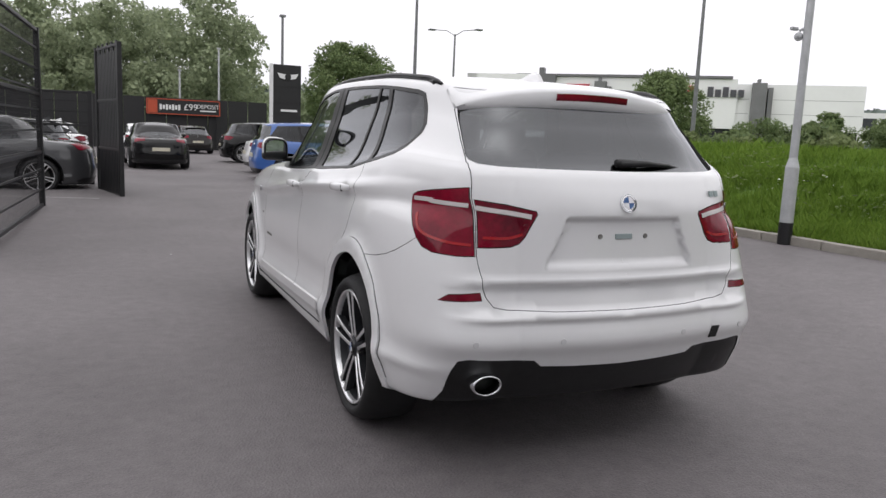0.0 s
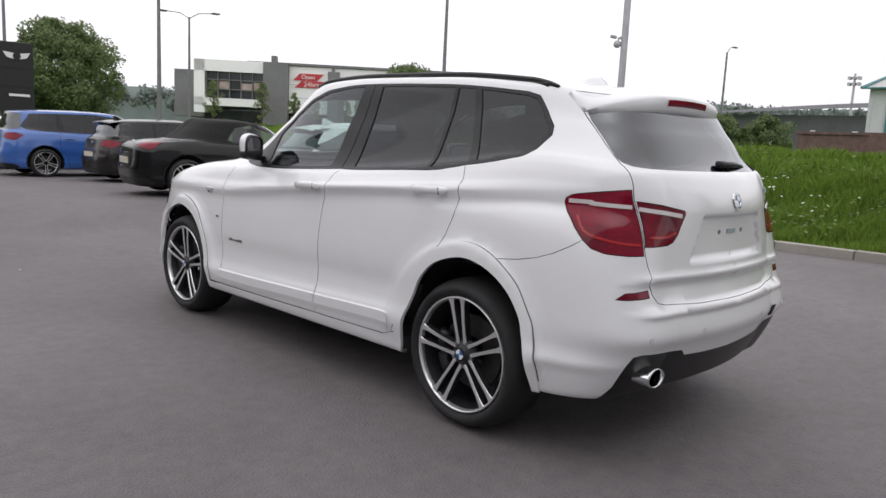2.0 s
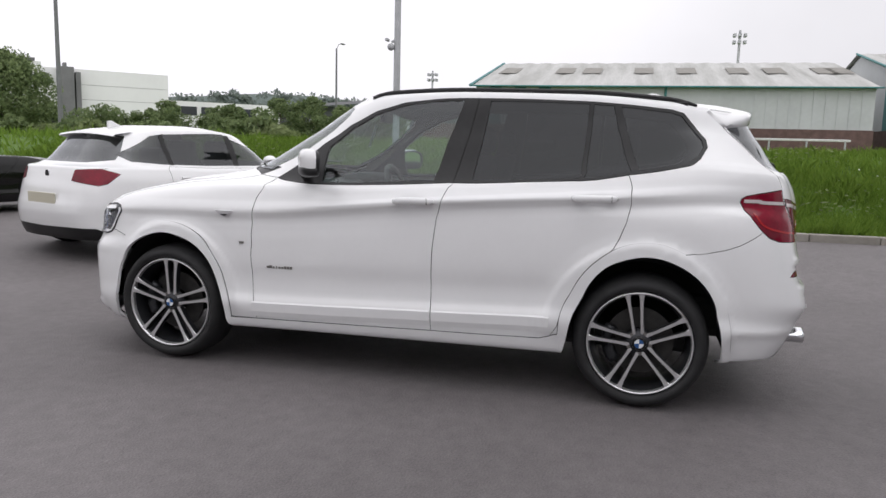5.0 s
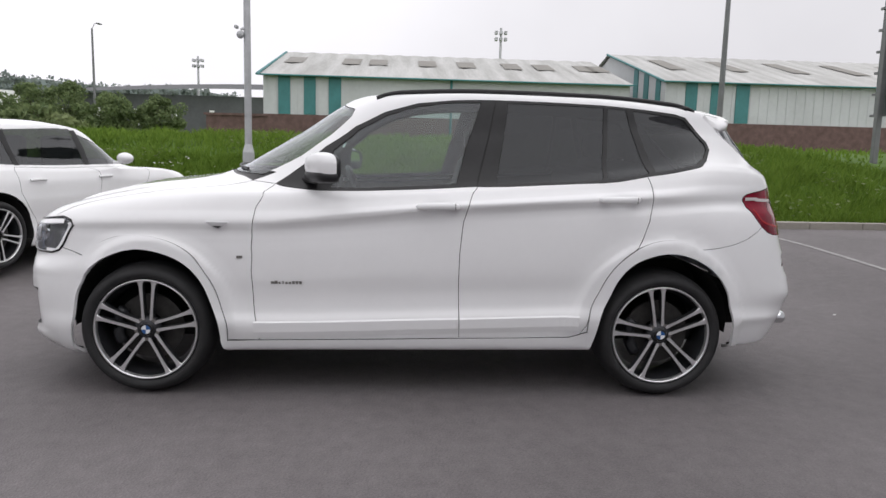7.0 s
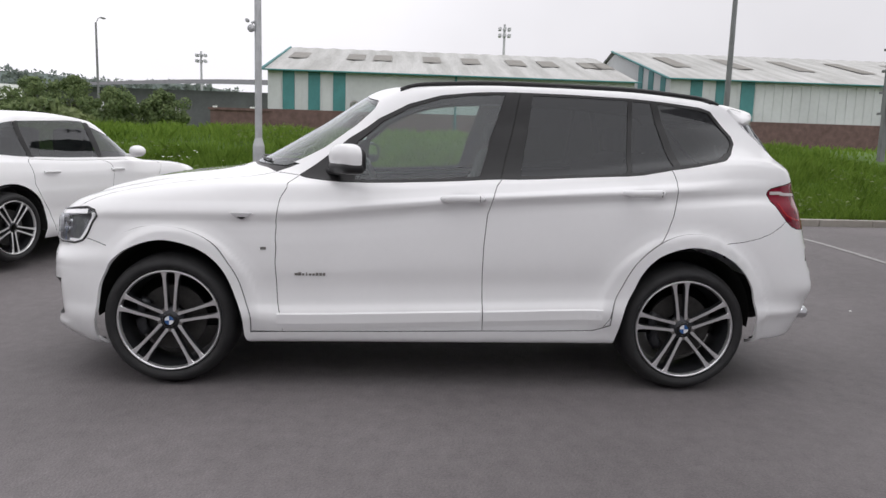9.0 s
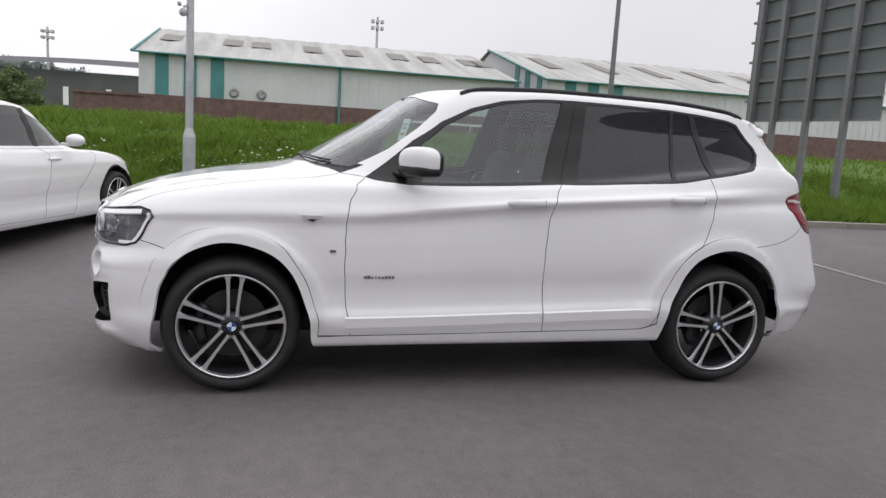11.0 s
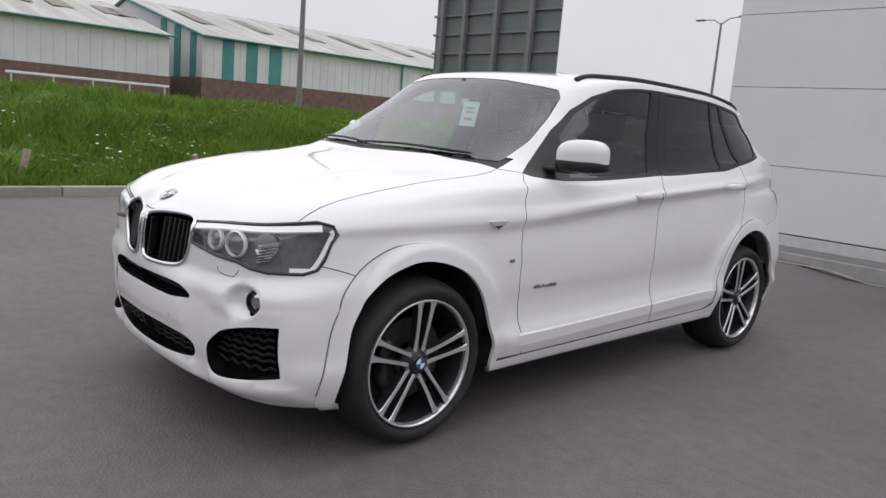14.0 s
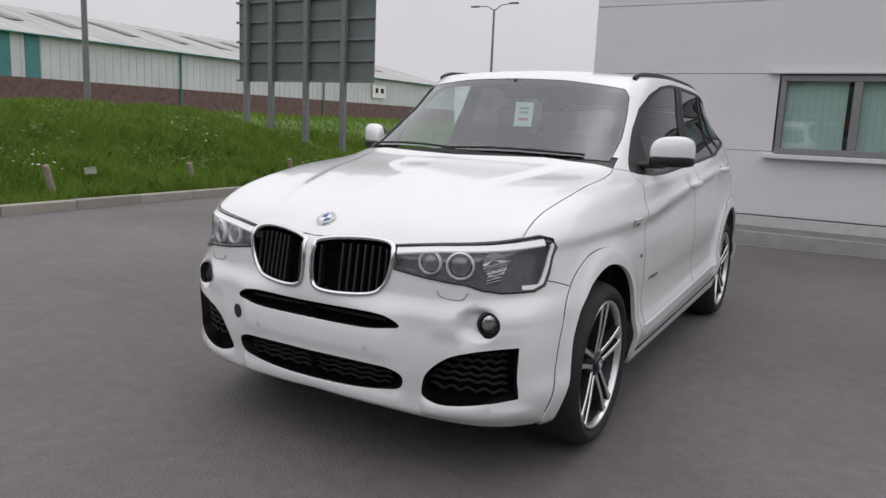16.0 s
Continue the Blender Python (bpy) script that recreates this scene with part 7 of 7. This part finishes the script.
HATCH = (2.13, -2.13, .88, 1.43, .93, .84, .12, -1.50, -1.88, None)
ESTATE = (2.28, -2.28, .88, 1.44, .93, 1.10, .40, -1.90, -2.12, None)
MPV = (2.25, -2.28, .90, 1.61, 1.02, 1.25, .50, -1.95, -2.14, None)
SUV2 = (2.30, -2.30, .94, 1.64, 1.06, 1.05, .30, -1.80, -2.10, None)
SALOON = (2.45, -2.45, .91, 1.46, .95, 1.00, .25, -1.15, -1.62, 1.02)
CONV = (2.20, -2.22, .88, 1.38, .91, .85, .15, -.95, -1.45, .99)


def row_pose(x, y, turn=EAST, z=None):
    return pose(x, y, ground_z(x, y) if z is None else z, 0, 0, turn)


parked_car("white_hatchback", "white five-door hatchback parked facing the kerb", WHITE, row_pose(3.80, 4.20, EAST - 18), HATCH, (1.33, -1.36, .33), "hatch", glass_mat=GLASS_HATCH)
parked_car("black_convertible", "black convertible with a closed fabric roof", PAINT_BLACK, row_pose(3.97, 9.03, EAST - 7.5), CONV, (1.30, -1.39, .33), "convertible", SOFT_TOP, glass_mat=GLASS_CLEAR)
parked_car("dark_estate_car", "dark brown estate car parked in the row", PAINT_BROWN, row_pose(4.95, 13.6, EAST), ESTATE, (1.37, -1.42, .33), "estate")
parked_car("blue_people_carrier", "bright blue people carrier parked in the row", PAINT_BLUE, row_pose(3.75, 16.25, EAST), MPV, (1.38, -1.40, .34), "suv")
parked_car("white_hatchback", "white hatchback half hidden behind the blue car", WHITE, row_pose(3.9, 19.4, EAST, .03), HATCH, (1.33, -1.36, .33), "hatch")
parked_car("black_suv", "black sporting SUV parked beyond the white car", PAINT_BLACK, row_pose(4.2, 26.6, EAST, 0), SUV2, (1.40, -1.45, .37), "suv")
parked_car("silver_suv", "silver SUV parked at the far end of the row", PAINT_SILVER, row_pose(5.6, 29.0, EAST, 0), SUV2, (1.40, -1.45, .37), "suv")
parked_car("black_saloon", "black saloon car seen from behind", PAINT_BLACK, row_pose(-.73, 22.35, 2, 0), SALOON, (1.45, -1.48, .34), "saloon", group="cars standing across the yard")
parked_car("white_car", "white car standing behind the black saloon", WHITE, row_pose(-.9, 29.5, 2, 0), HATCH, (1.33, -1.36, .33), "hatch", group="cars standing across the yard")
parked_car("dark_hatchback", "dark hatchback beyond the black saloon", PAINT_BROWN, row_pose(1.6, 37.0, 8, 0), HATCH, (1.33, -1.36, .33), "hatch", group="cars standing across the yard")
parked_car("grey_saloon", "dark grey saloon parked behind the gate", PAINT_GREY, row_pose(-4.72, 11.75, 90, 0), SALOON, (1.45, -1.48, .34), "saloon", group="cars standing across the yard")
parked_car("dark_estate_car", "dark estate car behind the gate", PAINT_GREY, row_pose(-5.2, 17.5, 90, 0), ESTATE, (1.37, -1.42, .33), "estate", group="cars standing across the yard")
parked_car("white_car", "white hatchback behind the gate", WHITE, row_pose(-4.8, 22.0, 90, 0), HATCH, (1.33, -1.36, .33), "hatch", group="cars standing across the yard")

# ---- black mesh gates ----
GATE = mat("black_gate_paint", (0.010, 0.010, 0.011), 0.45, var=.2, scale=10)


def gate(name, label, a, b, h, pitch, solid=False):
    """A steel gate leaf from a to b in plan."""
    a, b = Vector((*a, 0)), Vector((*b, 0))
    ln = (b - a).length
    ang = math.degrees(math.atan2(b.y - a.y, b.x - a.x))
    root = empty(name, pose(a.x, a.y, .02, 0, 0, ang), label, "gate")
    for x in (0, ln):
        bm = bmesh.new()
        box(bm, x, 0, h / 2, .08, .08, h, .008)
        part("gate_post", bm, GATE, root)
    for z in (.06, h * .32, h * .64, h - .04):
        bm = bmesh.new()
        box(bm, ln / 2, 0, z, ln, .05, .05, .006)
        part("gate_rail", bm, GATE, root)
    if solid:
        n = int(ln / .11)
        for k in range(n):
            bm = bmesh.new()
            top = h + .10 * math.sin(k * 2.1)
            box(bm, .06 + .11 * k, 0, top / 2, .085, .03, top - .1, .004)
            part("gate_slat", bm, GATE, root)
    else:
        bm = bmesh.new()
        for k in range(int(ln / pitch)):
            box(bm, pitch * (k + .5), 0, h / 2, .0024, .0024, h - .1)
        for k in range(int(h / .055)):
            box(bm, ln / 2, .005, .06 + .055 * k, ln, .0024, .0024)
        ob = part("wire_mesh", bm, GATE, root)
        for z in [h * q / 9 for q in range(1, 9)]:
            bm = bmesh.new()
            box(bm, ln / 2, 0, z, ln, .02, .025)
            part("mesh_bar", bm, GATE, root)
    return root


gate("mesh_gate", "black steel mesh gate standing open", (-3.16, 4.3), (-2.98, 8.2), 2.72, .042)
gate("slatted_gate", "black slatted gate leaf folded back", (-1.84, 9.6), (-2.22, 11.2), 2.75, .05, True)
gate("mesh_fence", "black wire mesh fence panel beyond the gate", (-2.4, 12.7), (-7.5, 13.4), 2.0, .05)

# ---- signs at the far end ----
def text(body_, size, m, material, parent, name):
    cu = bpy.data.curves.new(name, "FONT")
    cu.body, cu.size, cu.extrude, cu.align_x, cu.align_y = body_, size, .01, "CENTER", "CENTER"
    ob = new(name, cu)
    deps = bpy.context.evaluated_depsgraph_get()
    me = bpy.data.meshes.new_from_object(ob.evaluated_get(deps))
    bpy.data.objects.remove(ob)
    me.materials.clear()
    me.materials.append(material)
    o2 = part(name, me, None, parent)
    o2.matrix_basis = m
    return o2


SIGN_BLACK = mat("black_sign_panel", (.012, .012, .013), .4, var=.2)
SIGN_RED = mat("orange_red_sign", (.42, .07, .03), .5, var=.1)
SIGN_WHITE = mat("white_sign_letters", (.7, .7, .7), .5)
off = empty("offer_sign", pose(1.77, 42.0, 0), "long dark sign with an orange border and white offer text", "sign")
bm = bmesh.new()
box(bm, 0, 0, 2.47, 4.05, .08, .86)
part("sign_panel", bm, SIGN_BLACK, off)
for cx, cz, sx, sz in ((0, 2.89, 4.1, .05), (0, 2.05, 4.1, .05), (-2.03, 2.47, .05, .86), (2.03, 2.47, .05, .86)):
    bm = bmesh.new()
    box(bm, cx, -.03, cz, sx, .09, sz)
    part("sign_border", bm, SIGN_RED, off)
bm = bmesh.new()
box(bm, -1.72, -.05, 2.47, .52, .02, .74)
part("sign_emblem", bm, SIGN_RED, off)
bm = bmesh.new()
for i in range(7):
    box(bm, -1.28 + .17 * i, -.06, 2.44, .12, .02, .24 if i % 2 else .32)
part("name_bars", bm, SIGN_WHITE, off)
text("\u00a399", .52, Matrix.Translation((.38, -.07, 2.47)) @ pose(0, 0, 0, 90, 0, 0), SIGN_WHITE, off, "offer_lettering")
text("DEPOSIT", .33, Matrix.Translation((1.36, -.07, 2.54)) @ pose(0, 0, 0, 90, 0, 0), SIGN_WHITE, off, "offer_lettering")
bm = bmesh.new()
box(bm, 1.36, -.06, 2.30, .9, .02, .07)
part("small_print_bar", bm, SIGN_WHITE, off)
for x in (-1.9, 1.9):
    bm = bmesh.new()
    box(bm, x, .1, 1.05, .08, .08, 2.1)
    part("sign_leg", bm, GATE, off)
fen = empty("dark_fence", pose(0, 42.6, 0), "dark boarded fence before the woods", "fence")
for k in range(14):
    bm = bmesh.new()
    box(bm, -9.2 + 1.18 * k, 0, 1.5, 1.14, .05, 3.0)
    part("fence_board", bm, SIGN_BLACK, fen)
ms = empty("brand_sign", pose(4.05, 24.0, 0), "tall black dealer sign with a white winged shape", "sign")
bm = bmesh.new()
box(bm, .03, 0, 1.95, 1.05, .14, 3.75, .01)
part("sign_panel", bm, SIGN_BLACK, ms)
bm = bmesh.new()
box(bm, -.56, 0, 1.95, .12, .16, 3.8, .01)
part("sign_edge", bm, SIGN_WHITE, ms)
bm = bmesh.new()
prism(bm, [(-.40, .13), (-.14, .09), (.14, .09), (.40, .13), (.30, -.05), (.14, -.09), (-.14, -.09), (-.30, -.05)], 0, .02)
o = part("winged_shape", bm, SIGN_WHITE, ms)
o.matrix_basis = Matrix.Translation((.05, -.08, 3.38)) @ pose(0, 0, 0, 90, 0, 0)
bm = bmesh.new()
cyl(bm, (.05, -.08, 3.38), (.05, -.115, 3.38), .12, seg=24)
part("winged_disc", bm, SIGN_BLACK, ms)
bm = bmesh.new()
box(bm, .1, -.08, 2.12, .62, .02, .08)
part("lettering_bar", bm, SIGN_WHITE, ms)
for z in (1.5, 2.4, 3.0):
    bm = bmesh.new()
    box(bm, .03, -.075, z, 1.05, .02, .015)
    part("panel_joint", bm, SEAM, ms)

# ---- the large white store ----
store = empty("superstore", pose(50.4, 94.6, 0, 0, 0, math.degrees(math.atan2(-.66564596, .74626768))), "long white superstore with grey towers and red signs", "store building")
ST_WHITE = mat("store_white_panel", (.80, .80, .80), .5, var=.03, scale=.2)
ST_GREY = mat("store_grey_panel", (.16, .16, .165), .6, var=.15, scale=.4)
ST_RED = mat("store_red_letters", (.45, .03, .04), .5)
ST_DARK = mat("store_dark_glass", (.03, .035, .04), .2, var=.4, scale=.3)
DARK_GREY_LET = mat("dark_grey_letters", (.07, .07, .08), .5)


def sbox(name, u0, u1, z0, z1, d0, d1, material, label=""):
    bm = bmesh.new()
    box(bm, (u0 + u1) / 2, -(d0 + d1) / 2, (z0 + z1) / 2, u1 - u0, abs(d1 - d0), z1 - z0)
    return part(name, bm, material, store, label)


sbox("wall", 5, 33, 4.1, 10.7, 0, -20, ST_WHITE)
sbox("wall", 33, 48.6, 4.1, 10.1, -.4, -20, ST_WHITE)
sbox("base_wall", -4, 48.4, .5, 4.1, -2.0, -20, ST_DARK)
sbox("roof_edge", 2.5, 32.3, 10.75, 11.1, .3, -20, ST_GREY)
sbox("entrance_frame", -4.9, -3.4, 3.6, 11.0, .6, -18, ST_WHITE)
sbox("entrance_frame", -4.9, 5.0, 9.4, 11.0, .6, -18, ST_WHITE)
sbox("entrance_frame", -4.9, 5.0, 4.6, 5.7, .6, -18, ST_WHITE)
sbox("entrance_wall", -3.4, 5.0, 5.7, 9.4, -.2, -18, ST_DARK)
for k in range(6):
    sbox("mullion", -3.3 + 1.62 * k, -3.18 + 1.62 * k, 5.7, 9.4, .25, -.2, ST_GREY)
for z in (6.9, 8.2):
    sbox("mullion", -3.4, 5.0, z, z + .12, .25, -.2, ST_GREY)
for k, (u, z) in enumerate(((-1.5, 7.6), (1.6, 7.4), (3.4, 7.6))):
    sbox("poster", u, u + 1.5, z - .6, z + .5, .05, -.2, mat("store_poster", (.38, .30, .27), .6, var=.4, scale=1.2))
for a, b, zt in ((4.9, 8.4, 11.0), (14.0, 15.6, 10.1), (34.8, 36.6, 10.2)):
    sbox("tower", a, b, 2.2, zt, 1.2, 0, ST_GREY, "grey tower panel")
for a, b, zt in ((6.0, 6.7, 11.9), (15.7, 16.3, 9.4), (36.8, 37.4, 9.6), (14.5, 14.9, 10.6), (35.4, 35.8, 10.7)):
    sbox("tower_fin", a, b, 2.2, zt, 1.0, -.4, ST_GREY)
for z in (8.1, 6.2):
    for a, b in ((8.5, 14.0), (16.4, 34.6), (37.5, 48.5)):
        sbox("panel_joint", a, b, z, z + .04, .01 if b < 34 else -.38, -.4, ST_GREY)
bm = bmesh.new()
prism(bm, [(9.0, 8.75), (12.3, 8.75), (13.3, 9.72), (9.9, 9.72)], 0, .15, pose(0, 0, 0, 90, 0, 0))
part("red_sign", bm, ST_RED, store, "slanted red opening-hours sign")
bm = bmesh.new()
prism(bm, [(9.2, 7.75), (12.9, 7.75), (13.9, 8.70), (10.2, 8.70)], 0, .15, pose(0, 0, 0, 90, 0, 0))
part("red_sign", bm, ST_RED, store, "slanted red opening-hours sign")
text("Open", .85, Matrix.Translation((11.1, -.2, 9.22)) @ pose(0, 0, 0, 90, 0, 0), SIGN_WHITE, store, "opening_lettering")
text("24hrs", 1.0, Matrix.Translation((11.6, -.2, 8.20)) @ pose(0, 0, 0, 90, 0, 0), SIGN_WHITE, store, "opening_lettering")
for i in range(5):
    u = 20.9 + 1.42 * i
    sbox("letter_block", u, u + 1.12, 8.55, 9.75, .25, 0, ST_RED, "red letter as a plain block")
    sbox("underline_bar", u, u + .95, 8.05, 8.3, .22, 0, DARK_GREY_LET)
for i in range(5):
    u = 29.2 + .98 * i
    sbox("letter_block", u, u + .75, 8.3, 9.3 + (.35 if i in (0, 2) else 0), .22, 0, DARK_GREY_LET, "dark letter as a plain block")
sbox("annex", 48.8, 75, 3.0, 7.4, -14, -30, ST_WHITE)
for k in range(5):
    sbox("annex_window", 50.5 + 3.2 * k, 53.0 + 3.2 * k, 5.2, 6.6, -13.9, -14.2, ST_DARK)
sbox("back_block", -9, -4.6, 3, 9.8, -4, -20, ST_GREY)

# ---- far hall, hedges, hills ----
hall = empty("far_hall", pose(92, 28, 0, 0, 0, 0), "long low dark hall with pale openings", "building")
bm = bmesh.new()
box(bm, 0, 0, 3.9, 12, 34, 4.4)
part("wall", bm, mat("dark_hall_wall", (.10, .105, .11), .8, var=.2, scale=.4), hall)
bm = bmesh.new()
rows = [[(-7.5, -17.5 + 35 * k / 16, 5.6 + 1.3 * math.sin(math.pi * (1 - k / 16) * .62)), (7, -17.5 + 35 * k / 16, 7.2 + 1.3 * math.sin(math.pi * (1 - k / 16) * .62))] for k in range(17)]
sheet(bm, rows)
part("roof", bm, mat("grey_hall_roof", (.075, .078, .083), .8, var=.1), hall)
for k in range(7):
    bm = bmesh.new()
    box(bm, -6.05, -14 + 4.4 * k, 3.4, .12, .55, 2.0)
    part("opening", bm, ST_WHITE, hall, "pale narrow opening")


def leaf_cloud(centres, radii, per, size, seed, squash=.8):
    """Leaf quads scattered on and in many blobs: vertices and faces."""
    r = np.random.default_rng(seed)
    c = np.repeat(np.asarray(centres, float), per, axis=0)
    rad = np.repeat(np.asarray(radii, float), per)
    n = len(c)
    d = r.normal(size=(n, 3))
    d /= np.linalg.norm(d, axis=1, keepdims=True)
    k = rad * (0.55 + 0.5 * r.uniform(0, 1, n) ** .6)
    p = c + d * k[:, None] * np.array([1, 1, squash])
    a = r.normal(size=(n, 3))
    a /= np.linalg.norm(a, axis=1, keepdims=True)
    b = np.cross(a, d + .3 * r.normal(size=(n, 3)))
    b /= np.maximum(np.linalg.norm(b, axis=1, keepdims=True), 1e-6)
    s = size * r.uniform(.5, 1.4, n)[:, None]
    v = np.stack([p - a * s, p - b * s * .55, p + a * s, p + b * s * .55], 1).reshape(-1, 3)
    return v, np.arange(n)[:, None] * 4 + np.array([[0, 1, 2, 3]])


def tree(name, x, y, z, h, spread, trunk_h, seed, label, blobs=46, per=90, size=.16, material=None, group=""):
    r = random.Random(seed)
    root = empty(name, pose(x, y, z), label, "tree", group)
    bm = bmesh.new()
    tr = .03 * h
    tube(bm, [(0, 0, -.3), (.05, 0, trunk_h * .5), (0, .06, trunk_h), (.1, 0, h * .62), (.05, .05, h * .86)], [tr, tr * .8, tr * .65, tr * .4, tr * .12], 8)
    centres, radii = [], []
    for k in range(9):
        a = k * 2.4 + r.uniform(-.4, .4)
        z0 = trunk_h + (h * .75 - trunk_h) * k / 9
        rr = spread * (.55 + .4 * r.random())
        tip = (rr * math.cos(a), rr * math.sin(a), z0 + h * .16)
        tube(bm, [(0, 0, z0), (tip[0] * .5, tip[1] * .5, z0 + h * .06), tip], [tr * .35, tr * .22, tr * .06], 5)
        centres.append(tip)
        radii.append(spread * .34)
    for k in range(blobs):
        t = r.random()
        zz = trunk_h * .9 + (h - trunk_h * .9) * t
        prof = math.sin(math.pi * min(1, (.12 + t * .86))) ** .7
        a = r.uniform(0, 2 * math.pi)
        rr = spread * prof * math.sqrt(r.random())
        centres.append((rr * math.cos(a), rr * math.sin(a), zz))
        radii.append(spread * r.uniform(.16, .34))
    part("trunk", bm, BARK, root, smooth=True)
    v, f = leaf_cloud(centres, radii, per, size, seed)
    part("crown", mesh_np("crown", v, f, material or LEAF), None, root)
    return root


tree("round_tree", 17.2, 60.5, .3, 8.6, 4.1, 1.6, 3, "full round green tree behind the dealer sign", 110, 330, .13)
tree("round_tree", 30.0, 33.7, 1.2, 4.4, 2.9, .6, 4, "bushy green tree before the store", 90, 260, .095)
tree("bush", 30.5, 37.0, 1.2, 2.6, 1.5, .3, 5, "low green bush before the store", 40, 90, .12, LEAF_PALE)
for k, (u, dd, h) in enumerate(((-.8, 6, 6.0), (5.7, 6, 5.8), (10.5, 9, 4.6), (13.0, 8, 4.4), (17.6, 12, 6.2), (19.5, 14, 5.0))):
    ux, uy = 50.4 + .74626768 * u - .66564596 * dd, 94.6 - .66564596 * u - .74626768 * dd
    tree("young_tree", ux, uy, 1.8, h, 1.2 if k < 2 else .85, 1.4, 20 + k, "young slender tree before the store front", 40, 60, .085, LEAF_PALE, group="young trees by the store")
# bushes along the top of the bank
r7 = random.Random(8)
for k in range(15):
    t = k / 14
    x, y = 15.5 + 8.0 * t + r7.uniform(-.6, .6), 8.5 + 22 * t + r7.uniform(-.5, .5)
    tree("bush", x, y, 1.15, r7.uniform(.5, 1.0), r7.uniform(.5, .8), .1, 60 + k, "low green bush along the far bank", 22, 60, .10, LEAF if k % 3 else LEAF_PALE, group="bushes along the bank")
for k in range(9):
    x, y = 46 + r7.uniform(-2, 2), 16 + 2.9 * k + r7.uniform(-.5, .5)
    tree("bush", x, y, 1.1, r7.uniform(2.3, 3.6), r7.uniform(1.5, 2.1), .3, 90 + k, "green hedge bush beyond the road", 38, 150, .10, LEAF, group="hedge bushes beyond the road")


def wood(name, x0, x1, y, depth, zb, zt, per, size, seed, label, count):
    r = np.random.default_rng(seed)
    cs, rs = [], []
    for k in range(count):
        x = x0 + (x1 - x0) * (k + r.uniform(0, 1)) / count
        yy = y + r.uniform(0, depth)
        h = (zt - zb) * r.uniform(.72, 1.05)
        sp = h * r.uniform(.22, .32)
        for j in range(22):
            t = r.uniform(.05, 1)
            a = r.uniform(0, 6.28)
            q = sp * math.sin(math.pi * min(1, .15 + t * .83)) ** .6 * math.sqrt(r.uniform(0, 1))
            cs.append((x + q * math.cos(a), yy + q * math.sin(a), zb + h * t))
            rs.append(sp * r.uniform(.25, .45))
    v, f = leaf_cloud(cs, rs, per, size, seed + 1)
    tagged(new(name, mesh_np(name, v, f, LEAF_HAZED)), label, "woods", kind="stuff")


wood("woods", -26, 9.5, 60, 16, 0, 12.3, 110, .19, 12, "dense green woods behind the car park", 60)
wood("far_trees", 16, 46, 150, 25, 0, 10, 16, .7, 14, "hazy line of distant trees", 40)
# greenish grey base colour paints the haze of distance onto the hills
HILL = mat("haze_tinted_hillside", (.20, .24, .23), .95, var=.2, scale=.02)
bm = bmesh.new()
rows = []
for k in range(61):
    t = k / 60
    a = math.radians(95 - 120 * t)
    d = 420
    h = 24 + 8 * noise.noise(Vector((t * 6, 0, 0))) + 4 * noise.noise(Vector((t * 19, 2, 0)))
    rows.append([(d * math.cos(a), d * math.sin(a), -2), (d * 1.02 * math.cos(a), d * 1.02 * math.sin(a), h)])
sheet(bm, rows)
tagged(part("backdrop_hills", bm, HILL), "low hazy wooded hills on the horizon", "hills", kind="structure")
cs, rs = [], []
r9 = np.random.default_rng(3)
for k in range(1500):
    t = r9.uniform(0, 1)
    a = math.radians(95 - 120 * t)
    h = 24 + 8 * noise.noise(Vector((t * 6, 0, 0))) + 4 * noise.noise(Vector((t * 19, 2, 0)))
    cs.append((415 * math.cos(a), 415 * math.sin(a), h * r9.uniform(.55, .98)))
    rs.append(r9.uniform(1.8, 3.6))
v, f = leaf_cloud(cs, rs, 22, 1.1, 5)
# leaf colours of the hill trees carry the same painted haze
tagged(new("hill_woods", mesh_np("hill_woods", v, f, leaf_mat("haze_tinted_leaves", (.16, .19, .18), (.25, .29, .26)))), "hazy distant trees on the hills", "woods", kind="stuff")
